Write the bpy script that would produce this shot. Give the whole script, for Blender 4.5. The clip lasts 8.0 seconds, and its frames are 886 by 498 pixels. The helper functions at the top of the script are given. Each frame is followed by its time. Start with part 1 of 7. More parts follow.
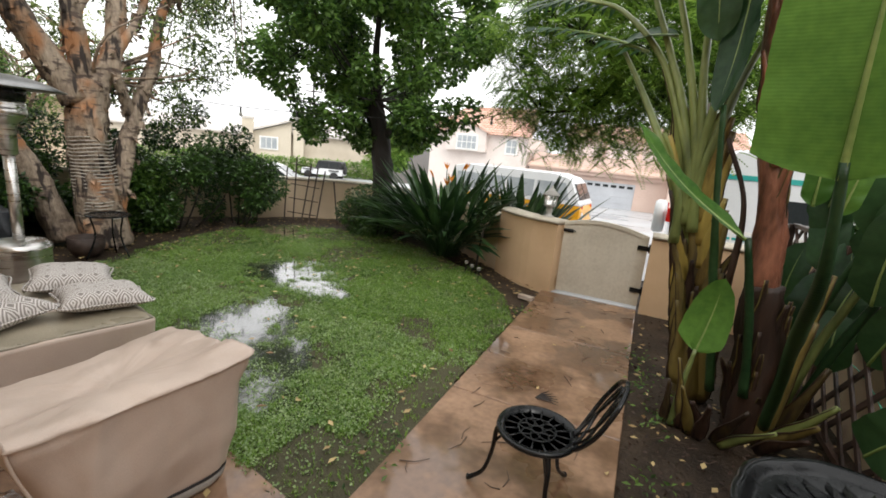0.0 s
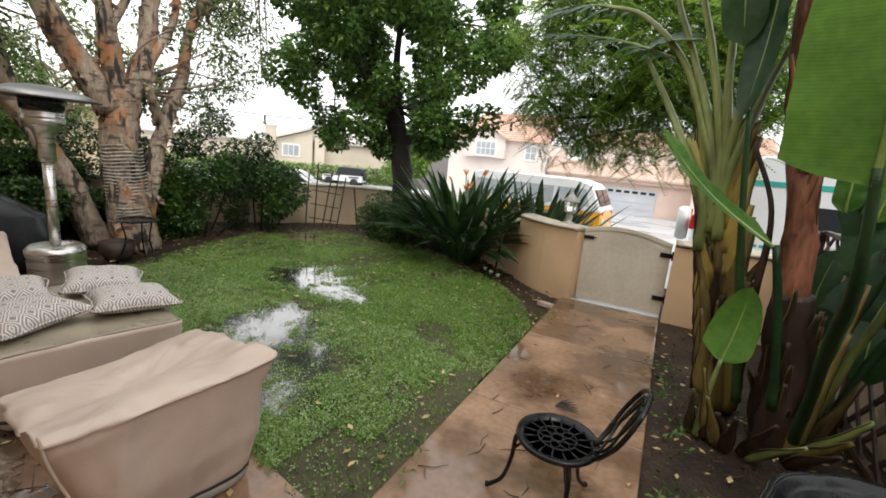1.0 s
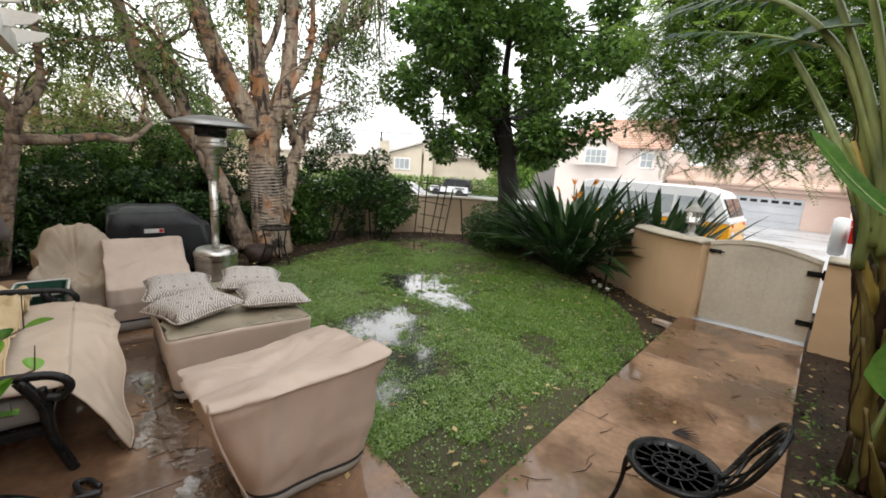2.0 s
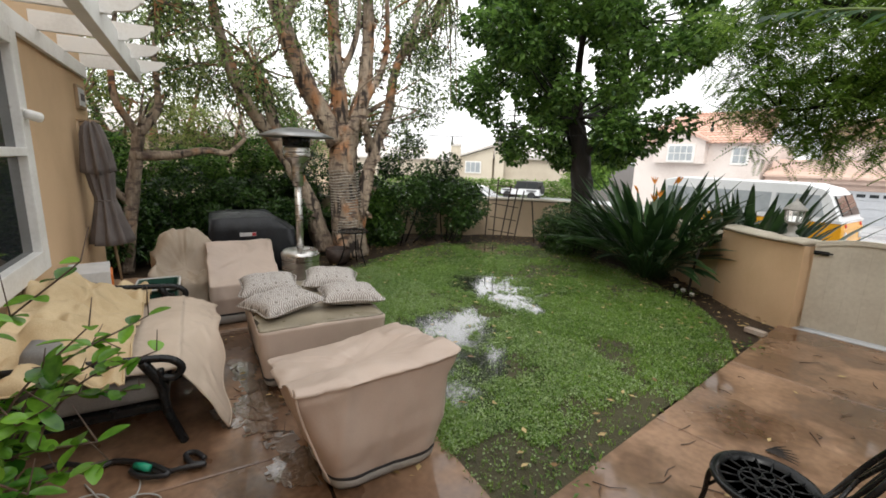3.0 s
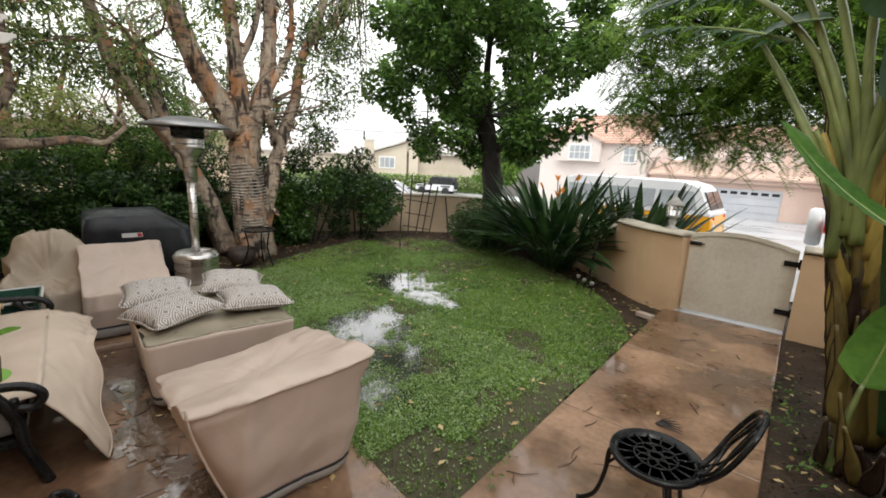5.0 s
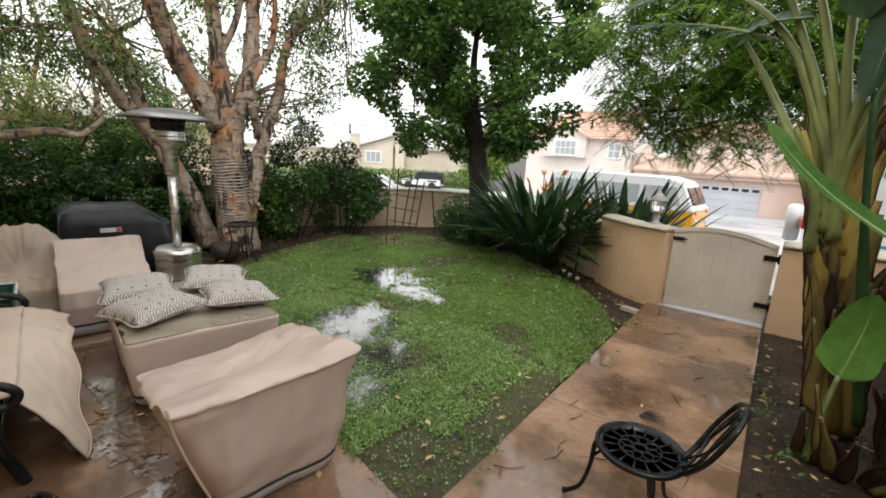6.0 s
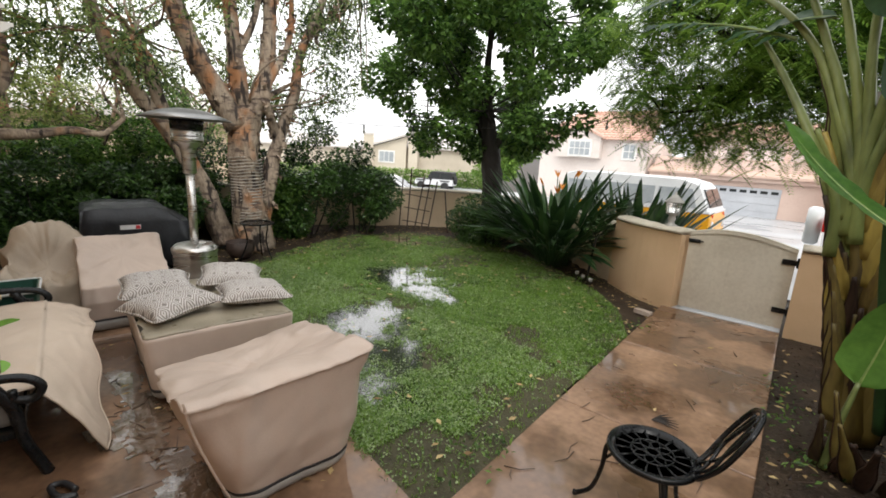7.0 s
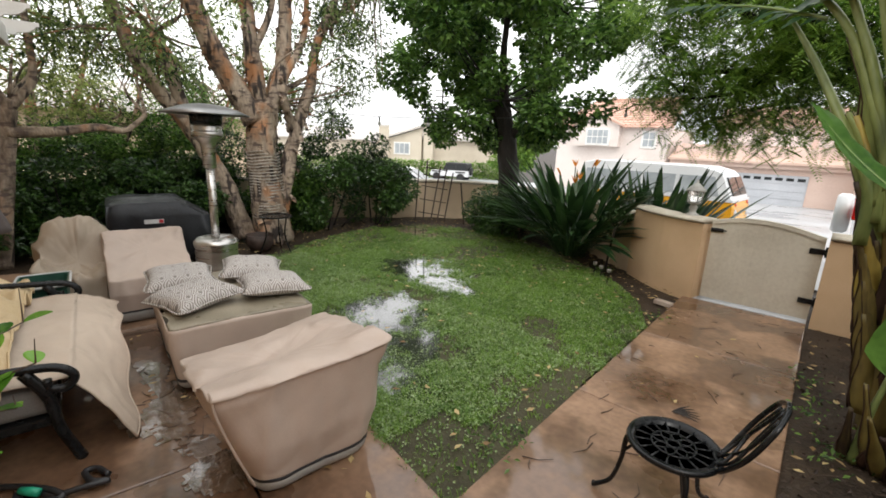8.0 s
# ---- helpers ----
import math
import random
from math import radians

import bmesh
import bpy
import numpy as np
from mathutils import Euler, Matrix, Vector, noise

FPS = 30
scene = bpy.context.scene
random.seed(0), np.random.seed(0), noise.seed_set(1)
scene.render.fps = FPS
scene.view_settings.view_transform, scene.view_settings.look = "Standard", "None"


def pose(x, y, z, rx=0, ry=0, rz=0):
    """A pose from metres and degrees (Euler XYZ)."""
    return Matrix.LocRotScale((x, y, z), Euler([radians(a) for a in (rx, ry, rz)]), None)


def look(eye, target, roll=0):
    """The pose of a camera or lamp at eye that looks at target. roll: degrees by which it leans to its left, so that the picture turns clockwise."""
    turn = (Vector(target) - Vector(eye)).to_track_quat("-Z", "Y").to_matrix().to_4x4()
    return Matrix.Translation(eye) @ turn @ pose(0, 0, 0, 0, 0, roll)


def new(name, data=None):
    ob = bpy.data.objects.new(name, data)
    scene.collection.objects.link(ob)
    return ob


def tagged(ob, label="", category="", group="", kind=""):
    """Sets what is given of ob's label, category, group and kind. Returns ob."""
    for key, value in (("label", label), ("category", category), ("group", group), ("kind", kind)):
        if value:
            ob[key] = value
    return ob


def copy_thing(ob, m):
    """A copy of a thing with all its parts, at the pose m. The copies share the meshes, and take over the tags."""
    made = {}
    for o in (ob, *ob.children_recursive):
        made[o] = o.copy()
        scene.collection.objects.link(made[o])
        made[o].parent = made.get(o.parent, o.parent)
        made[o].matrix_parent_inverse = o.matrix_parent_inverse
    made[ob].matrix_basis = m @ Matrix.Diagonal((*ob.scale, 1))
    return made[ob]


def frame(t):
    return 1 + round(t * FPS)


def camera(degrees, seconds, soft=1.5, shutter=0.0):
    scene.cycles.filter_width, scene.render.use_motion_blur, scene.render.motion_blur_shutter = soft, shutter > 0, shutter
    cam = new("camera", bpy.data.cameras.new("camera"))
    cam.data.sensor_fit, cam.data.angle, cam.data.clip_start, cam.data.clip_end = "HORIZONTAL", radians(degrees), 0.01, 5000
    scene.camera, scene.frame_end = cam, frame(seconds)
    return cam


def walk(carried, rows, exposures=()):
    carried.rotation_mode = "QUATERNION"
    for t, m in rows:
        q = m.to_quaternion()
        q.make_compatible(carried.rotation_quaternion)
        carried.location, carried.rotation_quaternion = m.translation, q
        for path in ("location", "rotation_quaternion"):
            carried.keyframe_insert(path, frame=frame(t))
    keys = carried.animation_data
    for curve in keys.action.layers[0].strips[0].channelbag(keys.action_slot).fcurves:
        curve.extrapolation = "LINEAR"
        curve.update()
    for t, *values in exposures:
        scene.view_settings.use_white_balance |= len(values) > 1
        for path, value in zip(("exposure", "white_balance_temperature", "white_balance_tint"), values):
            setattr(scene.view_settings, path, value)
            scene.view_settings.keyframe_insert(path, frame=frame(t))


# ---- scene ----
cam = camera(90.95, 8.0, soft=1.7)
# seconds, eye, yaw, pitch, roll
TURNS = [
    (0.0, (-0.026, 0.055, 1.776), 24.2, -12.6, 5.4), (0.5, (-0.03, 0.05, 1.775), 24.35, -12.28, 5.35), (1.0, (-0.029, 0.039, 1.776), 26.72, -12.02, 5.2),
    (1.5, (-0.025, 0.02, 1.776), 32.05, -11.76, 4.95), (2.0, (-0.016, -0.026, 1.778), 40.58, -11.7, 3.66), (2.2, (-0.003, -0.042, 1.778), 44.36, -11.68, 3.08),
    (2.75, (0.022, -0.055, 1.773), 49.95, -11.7, 1.95), (3.3, (0.032, -0.049, 1.766), 49.95, -11.68, 1.57), (3.5, (0.029, -0.036, 1.764), 48.71, -11.62, 1.68),
    (4.0, (0.014, -0.008, 1.768), 44.64, -11.53, 2.07), (4.5, (0.012, -0.004, 1.776), 41.33, -11.58, 2.43), (5.2, (0.004, 0.006, 1.778), 38.2, -12.02, 2.85),
    (6.0, (-0.003, 0.01, 1.778), 37.05, -12.44, 3.1), (6.5, (0.0, 0.007, 1.78), 37.5, -12.48, 3.18), (7.0, (0.0, 0.001, 1.78), 38.67, -12.52, 3.33),
    (7.5, (-0.006, -0.002, 1.777), 39.25, -12.67, 3.1), (8.0, (-0.005, -0.002, 1.78), 40.78, -13.75, 2.44)]


def turn(eye, yaw, pitch, roll):
    a, b = radians(yaw), radians(pitch)
    ahead = Vector((-math.sin(a) * math.cos(b), math.cos(a) * math.cos(b), math.sin(b)))
    return look(eye, Vector(eye) + ahead, roll)


walk(cam, [(t, turn(*a)) for t, *a in TURNS], exposures=[(0.0, -0.03), (1.5, -0.02), (3.5, -0.15), (4.5, -0.12), (6.0, -0.05), (8.0, -0.05)])

# ---- light: bright overcast after rain ----
world = bpy.data.worlds.new("overcast_sky")
scene.world = world
world.use_nodes = True
wn, wl = world.node_tree.nodes, world.node_tree.links
wn.clear()
sky = wn.new("ShaderNodeTexSky")
sky.sky_type, sky.sun_disc = "NISHITA", False
sky.sun_elevation, sky.sun_rotation = radians(52), radians(150)
sky.dust_density, sky.air_density = 5.0, 1.0
fade = wn.new("ShaderNodeHueSaturation")
fade.inputs["Saturation"].default_value = 0.15
cloud = wn.new("ShaderNodeTexNoise")
cloud.inputs["Scale"].default_value, cloud.inputs["Detail"].default_value = 2.5, 5
ramp = wn.new("ShaderNodeMapRange")
ramp.inputs["To Min"].default_value, ramp.inputs["To Max"].default_value = 8.5, 11.5
mixw = wn.new("ShaderNodeMix")
mixw.data_type, mixw.inputs[0].default_value = "RGBA", 0.8
bg = wn.new("ShaderNodeBackground")
bg.inputs["Strength"].default_value = 0.215
wo = wn.new("ShaderNodeOutputWorld")
wl.new(sky.outputs[0], fade.inputs["Color"])
wl.new(fade.outputs[0], mixw.inputs[6])
wl.new(cloud.outputs[0], ramp.inputs[0])
wl.new(ramp.outputs[0], mixw.inputs[7])
wl.new(mixw.outputs[2], bg.inputs["Color"])
wl.new(bg.outputs[0], wo.inputs[0])

sun = new("sun", bpy.data.lights.new("sun", "SUN"))
sun.data.energy, sun.data.angle, sun.data.color = 1.0, radians(25), (1.0, 0.96, 0.9)
sun.matrix_world = look((6, -6, 14), (-3, 4, 0))


# ---- materials ----
def material(name, dark, light, scale=4.0, rough=0.7, fine=40.0, bump=0.3, depth=0.01, metal=0.0, rough2=None, mix=0.5, spec=0.5, stretch=None,
             rand=0.0, through_light=0.0, island=0.0):
    """Two colours mixed by coarse and fine noise, with fine relief."""
    m = bpy.data.materials.new(name)
    m.use_nodes = True
    n, l = m.node_tree.nodes, m.node_tree.links
    b = n["Principled BSDF"]
    co = n.new("ShaderNodeTexCoord")
    src = co.outputs["Object"]
    if stretch:
        mp = n.new("ShaderNodeMapping")
        mp.inputs["Scale"].default_value = stretch
        l.new(src, mp.inputs[0])
        src = mp.outputs[0]
    big, small = n.new("ShaderNodeTexNoise"), n.new("ShaderNodeTexNoise")
    for node, s, d in ((big, scale, 5), (small, fine, 3)):
        node.inputs["Scale"].default_value, node.inputs["Detail"].default_value = s, d
        l.new(src, node.inputs["Vector"])
    add = n.new("ShaderNodeMath")
    add.operation = "MULTIPLY_ADD"
    add.inputs[1].default_value, add.inputs[2].default_value = 0.45, 0.0
    l.new(small.outputs[0], add.inputs[0])
    tot = n.new("ShaderNodeMath")
    tot.operation = "ADD"
    l.new(big.outputs[0], tot.inputs[0])
    l.new(add.outputs[0], tot.inputs[1])
    last = tot.outputs[0]
    if rand or island:
        inf = n.new("ShaderNodeObjectInfo") if rand else n.new("ShaderNodeNewGeometry")
        out = inf.outputs["Random"] if rand else inf.outputs["Random Per Island"]
        r = n.new("ShaderNodeMath")
        r.operation = "MULTIPLY_ADD"
        r.inputs[1].default_value = rand or island
        l.new(out, r.inputs[0])
        l.new(last, r.inputs[2])
        sub = n.new("ShaderNodeMath")
        sub.operation = "SUBTRACT"
        sub.inputs[1].default_value = (rand or island) / 2
        l.new(r.outputs[0], sub.inputs[0])
        last = sub.outputs[0]
    rg = n.new("ShaderNodeMapRange")
    rg.inputs["From Min"].default_value, rg.inputs["From Max"].default_value = mix - 0.05, mix + 0.42
    l.new(last, rg.inputs[0])
    mx = n.new("ShaderNodeMix")
    mx.data_type = "RGBA"
    mx.inputs[6].default_value, mx.inputs[7].default_value = (*dark, 1), (*light, 1)
    l.new(rg.outputs[0], mx.inputs[0])
    l.new(mx.outputs[2], b.inputs["Base Color"])
    b.inputs["Metallic"].default_value, b.inputs["Specular IOR Level"].default_value = metal, spec
    if rough2 is None:
        b.inputs["Roughness"].default_value = rough
    else:
        rr = n.new("ShaderNodeMapRange")
        rr.inputs["From Min"].default_value, rr.inputs["From Max"].default_value = 0.35, 0.65
        rr.inputs["To Min"].default_value, rr.inputs["To Max"].default_value = rough, rough2
        l.new(big.outputs[0], rr.inputs[0])
        l.new(rr.outputs[0], b.inputs["Roughness"])
    if bump:
        bp = n.new("ShaderNodeBump")
        bp.inputs["Strength"].default_value, bp.inputs["Distance"].default_value = bump, depth
        l.new(tot.outputs[0], bp.inputs["Height"])
        l.new(bp.outputs[0], b.inputs["Normal"])
    if through_light:
        tr = n.new("ShaderNodeBsdfTranslucent")
        l.new(mx.outputs[2], tr.inputs[0])
        ms = n.new("ShaderNodeMixShader")
        ms.inputs[0].default_value = through_light
        l.new(b.outputs[0], ms.inputs[1])
        l.new(tr.outputs[0], ms.inputs[2])
        l.new(ms.outputs[0], n["Material Output"].inputs[0])
    return m


def bark_material():
    """Pale papery bark: peeled orange patches, dark cracks and thin rings."""
    m = material("papery_bark", (0.075, 0.05, 0.034), (0.42, 0.335, 0.25), 3.0, 0.75, 24, 1.0, 0.045, stretch=(1, 1, 0.45), mix=0.5)
    n, l = m.node_tree.nodes, m.node_tree.links
    b = n["Principled BSDF"]
    base = b.inputs["Base Color"].links[0].from_socket
    co = n.new("ShaderNodeTexCoord")

    def layer(tex, scale, lo, hi, colour, below, stretch):
        mp = n.new("ShaderNodeMapping")
        mp.inputs["Scale"].default_value = stretch
        l.new(co.outputs["Object"], mp.inputs[0])
        l.new(mp.outputs[0], tex.inputs["Vector"])
        tex.inputs["Scale"].default_value = scale
        r = n.new("ShaderNodeMapRange")
        r.inputs["From Min"].default_value, r.inputs["From Max"].default_value = lo, hi
        l.new(tex.outputs[0], r.inputs[0])
        mx = n.new("ShaderNodeMix")
        mx.data_type = "RGBA"
        mx.inputs[7].default_value = (*colour, 1)
        l.new(r.outputs[0], mx.inputs[0])
        l.new(below, mx.inputs[6])
        return mx.outputs[2]
    patch, ring, crack = n.new("ShaderNodeTexNoise"), n.new("ShaderNodeTexNoise"), n.new("ShaderNodeTexNoise")
    out = layer(patch, 1.8, 0.52, 0.62, (0.36, 0.17, 0.075), base, (1, 1, 0.7))
    out = layer(ring, 6.0, 0.54, 0.64, (0.10, 0.07, 0.055), out, (0.9, 0.9, 2.6))
    out = layer(crack, 9.0, 0.57, 0.64, (0.035, 0.025, 0.02), out, (1, 1, 0.25))
    l.new(out, b.inputs["Base Color"])
    return m


M = {}
M["concrete"] = material("stained_wet_concrete", (0.105, 0.057, 0.033), (0.385, 0.24, 0.15), 1.3, 0.14, 22, 0.25, 0.006, rough2=0.62, mix=0.48)
def wet_patches(m, scale, lo, hi):
    """A film of rainwater that lies in patches: a smooth coat and darker colour by large soft noise."""
    n, l = m.node_tree.nodes, m.node_tree.links
    b = n["Principled BSDF"]
    co, tex, rg = n.new("ShaderNodeTexCoord"), n.new("ShaderNodeTexNoise"), n.new("ShaderNodeMapRange")
    tex.inputs["Scale"].default_value, tex.inputs["Detail"].default_value = scale, 4
    rg.inputs["From Min"].default_value, rg.inputs["From Max"].default_value = lo, hi
    l.new(co.outputs["Object"], tex.inputs["Vector"])
    l.new(tex.outputs[0], rg.inputs[0])
    l.new(rg.outputs[0], b.inputs["Coat Weight"])
    b.inputs["Coat IOR"].default_value, b.inputs["Coat Roughness"].default_value = 1.5, 0.06
    old = b.inputs["Base Color"].links[0].from_socket
    mx = n.new("ShaderNodeMix")
    mx.data_type = "RGBA"
    mx.blend_type = "MULTIPLY"
    mx.inputs[7].default_value = (0.54, 0.49, 0.45, 1)
    l.new(rg.outputs[0], mx.inputs[0])
    l.new(old, mx.inputs[6])
    l.new(mx.outputs[2], b.inputs["Base Color"])


wet_patches(M["concrete"], 1.7, 0.43, 0.55)
M["soil"] = material("wet_soil", (0.010, 0.007, 0.005), (0.058, 0.039, 0.025), 2.5, 0.6, 45, 1.0, 0.035, mix=0.5, spec=0.3)
M["turf"] = material("turf_floor", (0.022, 0.018, 0.010), (0.075, 0.07, 0.03), 2.0, 0.8, 60, 0.8, 0.02)
M["grass"] = material("grass_blades", (0.058, 0.125, 0.018), (0.20, 0.345, 0.05), 1.1, 0.28, 12, 0, mix=0.45, island=0.5, through_light=0.3)
# clover green made paler, so the glints of wet leaflets are in the colour
M["clover"] = material("clover_with_glints", (0.15, 0.26, 0.08), (0.36, 0.46, 0.22), 1.5, 0.3, 12, 0, island=0.4, through_light=0.2)
M["water"] = wet = material("puddle_water", (0.02, 0.022, 0.018), (0.035, 0.036, 0.028), 5, 0.05, 40, 0.25, 0.01)
for key, value in (("IOR", 1.9), ("Coat Weight", 1.0), ("Coat IOR", 1.9), ("Coat Roughness", 0.05)):
    wet.node_tree.nodes["Principled BSDF"].inputs[key].default_value = value
M["film"] = film_ = material("rain_film", (0.07, 0.042, 0.025), (0.16, 0.10, 0.06), 7, 0.04, 22, 0.9, 0.035)
for key, value in (("IOR", 1.9), ("Coat Weight", 1.0), ("Coat IOR", 1.9), ("Coat Roughness", 0.05)):
    film_.node_tree.nodes["Principled BSDF"].inputs[key].default_value = value
M["stucco"] = material("tan_stucco", (0.50, 0.335, 0.19), (0.66, 0.46, 0.28), 1.2, 0.85, 160, 0.45, 0.006, mix=0.42)
M["stucco_pale"] = material("pale_tan_stucco", (0.52, 0.40, 0.27), (0.68, 0.54, 0.38), 1.2, 0.85, 140, 0.5, 0.006, mix=0.42)
M["cap"] = material("pale_wall_cap", (0.42, 0.37, 0.29), (0.66, 0.6, 0.5), 3, 0.7, 60, 0.3, 0.006)
M["gatepaint"] = material("cream_gate_paint", (0.42, 0.37, 0.29), (0.62, 0.57, 0.47), 1.6, 0.55, 30, 0.15, 0.003, mix=0.4)
M["white"] = material("white_paint", (0.62, 0.6, 0.56), (0.82, 0.81, 0.78), 3, 0.5, 40, 0.1, 0.003, mix=0.38)
M["iron"] = material("black_cast_metal", (0.004, 0.0045, 0.005), (0.012, 0.013, 0.014), 14, 0.12, 120, 0.35, 0.003, metal=0.0, rough2=0.3, spec=0.28)
M["steel"] = material("brushed_steel", (0.42, 0.40, 0.38), (0.66, 0.65, 0.63), 2, 0.24, 50, 0.05, 0.001, metal=1.0, stretch=(1, 1, 12), rough2=0.38)
M["dome"] = material("dull_aluminium", (0.2, 0.2, 0.2), (0.32, 0.32, 0.32), 4, 0.42, 50, 0.05, 0.001, metal=1.0)
M["cover"] = material("taupe_cover_cloth", (0.40, 0.315, 0.26), (0.56, 0.455, 0.385), 1.8, 0.36, 260, 0.12, 0.003, rough2=0.6, mix=0.45)
M["cover_dirty"] = material("soiled_cover_cloth", (0.17, 0.15, 0.11), (0.40, 0.345, 0.265), 2.4, 0.35, 200, 0.12, 0.003, rough2=0.6, mix=0.42)
M["cover2"] = material("dusty_cover_cloth", (0.27, 0.215, 0.16), (0.42, 0.345, 0.265), 2.2, 0.6, 200, 0.15, 0.003, mix=0.45)
def wrinkles(m, scale, height):
    """Soft creases of hanging cloth: a large, drawn-out bump below the fine weave."""
    n, l = m.node_tree.nodes, m.node_tree.links
    b = n["Principled BSDF"]
    co, mp, tex, bp = n.new("ShaderNodeTexCoord"), n.new("ShaderNodeMapping"), n.new("ShaderNodeTexNoise"), n.new("ShaderNodeBump")
    mp.inputs["Scale"].default_value = (1.0, 1.0, 0.38)
    mp.inputs["Rotation"].default_value = (0.25, 0.2, 0.4)
    tex.noise_type = "RIDGED_MULTIFRACTAL"
    tex.inputs["Scale"].default_value, tex.inputs["Detail"].default_value, tex.inputs["Distortion"].default_value = scale, 2.0, 0.7
    l.new(co.outputs["Object"], mp.inputs[0])
    l.new(mp.outputs[0], tex.inputs["Vector"])
    l.new(tex.outputs[0], bp.inputs["Height"])
    bp.inputs["Strength"].default_value, bp.inputs["Distance"].default_value = 0.6, height
    if b.inputs["Normal"].links:
        l.new(b.inputs["Normal"].links[0].from_socket, bp.inputs["Normal"])
    l.new(bp.outputs[0], b.inputs["Normal"])


wrinkles(M["cover"], 3.0, 0.10)
wrinkles(M["cover2"], 4.0, 0.09)
wrinkles(M["cover_dirty"], 3.4, 0.07)
M["cord"] = material("weathered_cord", (0.20, 0.18, 0.15), (0.50, 0.46, 0.40), 7, 0.7, 60, 0.3, 0.004)
M["hem"] = material("grey_hem_cloth", (0.25, 0.24, 0.23), (0.42, 0.41, 0.39), 6, 0.5, 90, 0.3, 0.006)
M["black"] = material("black_trim", (0.008, 0.008, 0.009), (0.02, 0.02, 0.022), 8, 0.5, 60, 0.1, 0.002)
M["bark"] = material("dark_bark", (0.006, 0.005, 0.0045), (0.030, 0.022, 0.018), 5, 0.75, 30, 1.0, 0.03, stretch=(1, 1, 0.25))
M["paper"] = bark_material()
M["leaf"] = material("maple_leaves", (0.028, 0.075, 0.016), (0.19, 0.34, 0.07), 0.7, 0.36, 6, 0, island=0.6, through_light=0.5)
M["leaf_dark"] = material("shrub_leaves", (0.008, 0.026, 0.008), (0.075, 0.155, 0.032), 0.9, 0.3, 6, 0, island=0.55, through_light=0.25)
M["leaf_light"] = material("fresh_leaves", (0.09, 0.19, 0.03), (0.26, 0.40, 0.08), 0.9, 0.4, 6, 0, island=0.5, through_light=0.4)
M["leaf_olive"] = material("olive_leaves", (0.085, 0.14, 0.035), (0.38, 0.44, 0.14), 0.7, 0.45, 6, 0, island=0.6, through_light=0.5)
M["leaf_gum"] = material("gum_leaves", (0.025, 0.06, 0.018), (0.26, 0.35, 0.11), 0.7, 0.4, 6, 0, island=0.75, through_light=0.45)
M["feather"] = material("feathery_leaves", (0.06, 0.13, 0.022), (0.27, 0.42, 0.07), 0.8, 0.45, 6, 0, island=0.6, through_light=0.6)


# ---- mesh helpers ----
def mesh_of(name, bm, mat, smooth=False):
    me = bpy.data.meshes.new(name)
    bmesh.ops.recalc_face_normals(bm, faces=bm.faces)
    bm.to_mesh(me)
    bm.free()
    me.materials.append(mat)
    if smooth:
        me.shade_smooth()
    return me


def part(name, bm, mat, parent=None, label="", smooth=False, m=None):
    """One bmesh as one object, under a thing or a part."""
    ob = new(name, mesh_of(name, bm, mat, smooth))
    if parent:
        ob.parent = parent
    if m:
        ob.matrix_basis = m
    return tagged(ob, label=label)


def thing(name, label, category, m=None, group="", kind=""):
    ob = new(name)
    ob.empty_display_size = 0.1
    if m:
        ob.matrix_basis = m
    return tagged(ob, label, category, group, kind)


def box(bm, sx, sy, sz, m=None, bevel=0.0):
    """A box with its base at z = 0 of m, centred in x and y."""
    m = m or Matrix()
    r = bmesh.ops.create_cube(bm, size=1, matrix=m @ Matrix.Translation((0, 0, sz / 2)) @ Matrix.Diagonal((sx, sy, sz, 1)))
    if bevel:
        es = list({e for v in r["verts"] for e in v.link_edges})
        bmesh.ops.bevel(bm, geom=es, offset=bevel, segments=2, profile=0.6, affect="EDGES")
    return bm


def loft(bm, rings, cap=True, closed=True):
    """Skin a list of rings with equal point counts."""
    rows = [[bm.verts.new(p) for p in ring] for ring in rings]
    n = len(rows[0])
    for a, b in zip(rows, rows[1:]):
        for i in range(n if closed else n - 1):
            j = (i + 1) % n
            bm.faces.new((a[i], a[j], b[j], b[i]))
    if cap and closed:
        bm.faces.new(rows[0][::-1])
        bm.faces.new(rows[-1])
    return bm


def lathe(bm, profile, n=24, m=None):
    """Turn (radius, height) pairs round z."""
    m = m or Matrix()
    return loft(bm, [[m @ Vector((max(r, 0.0005) * math.cos(2 * math.pi * i / n), max(r, 0.0005) * math.sin(2 * math.pi * i / n), z)) for i in range(n)]
                     for r, z in profile])


def tube(bm, pts, radii, n=8, rough=0.0, seed=0.0, flat=1.0):
    """A tapered tube through the points, with an uneven skin."""
    pts = [Vector(p) for p in pts]
    if not isinstance(radii, (list, tuple)):
        radii = [radii] * len(pts)
    rings, side = [], None
    for i, p in enumerate(pts):
        d = (pts[min(i + 1, len(pts) - 1)] - pts[max(i - 1, 0)]).normalized()
        if side is None:
            side = d.orthogonal().normalized()
        side = (side - d * side.dot(d)).normalized()
        up = d.cross(side)
        ring = []
        for k in range(n):
            a = 2 * math.pi * k / n
            r = radii[i]
            if rough:
                q = Vector((math.cos(a) * 1.5 + seed, math.sin(a) * 1.5, p.z * 2.2 + seed))
                r *= 1 + rough * (noise.noise(q) + 0.55 * noise.noise(q * 3.1) + 0.3 * abs(noise.noise(q * 7.3)))
            ring.append(p + side * (r * math.cos(a)) + up * (r * flat * math.sin(a)))
        rings.append(ring)
    return loft(bm, rings)


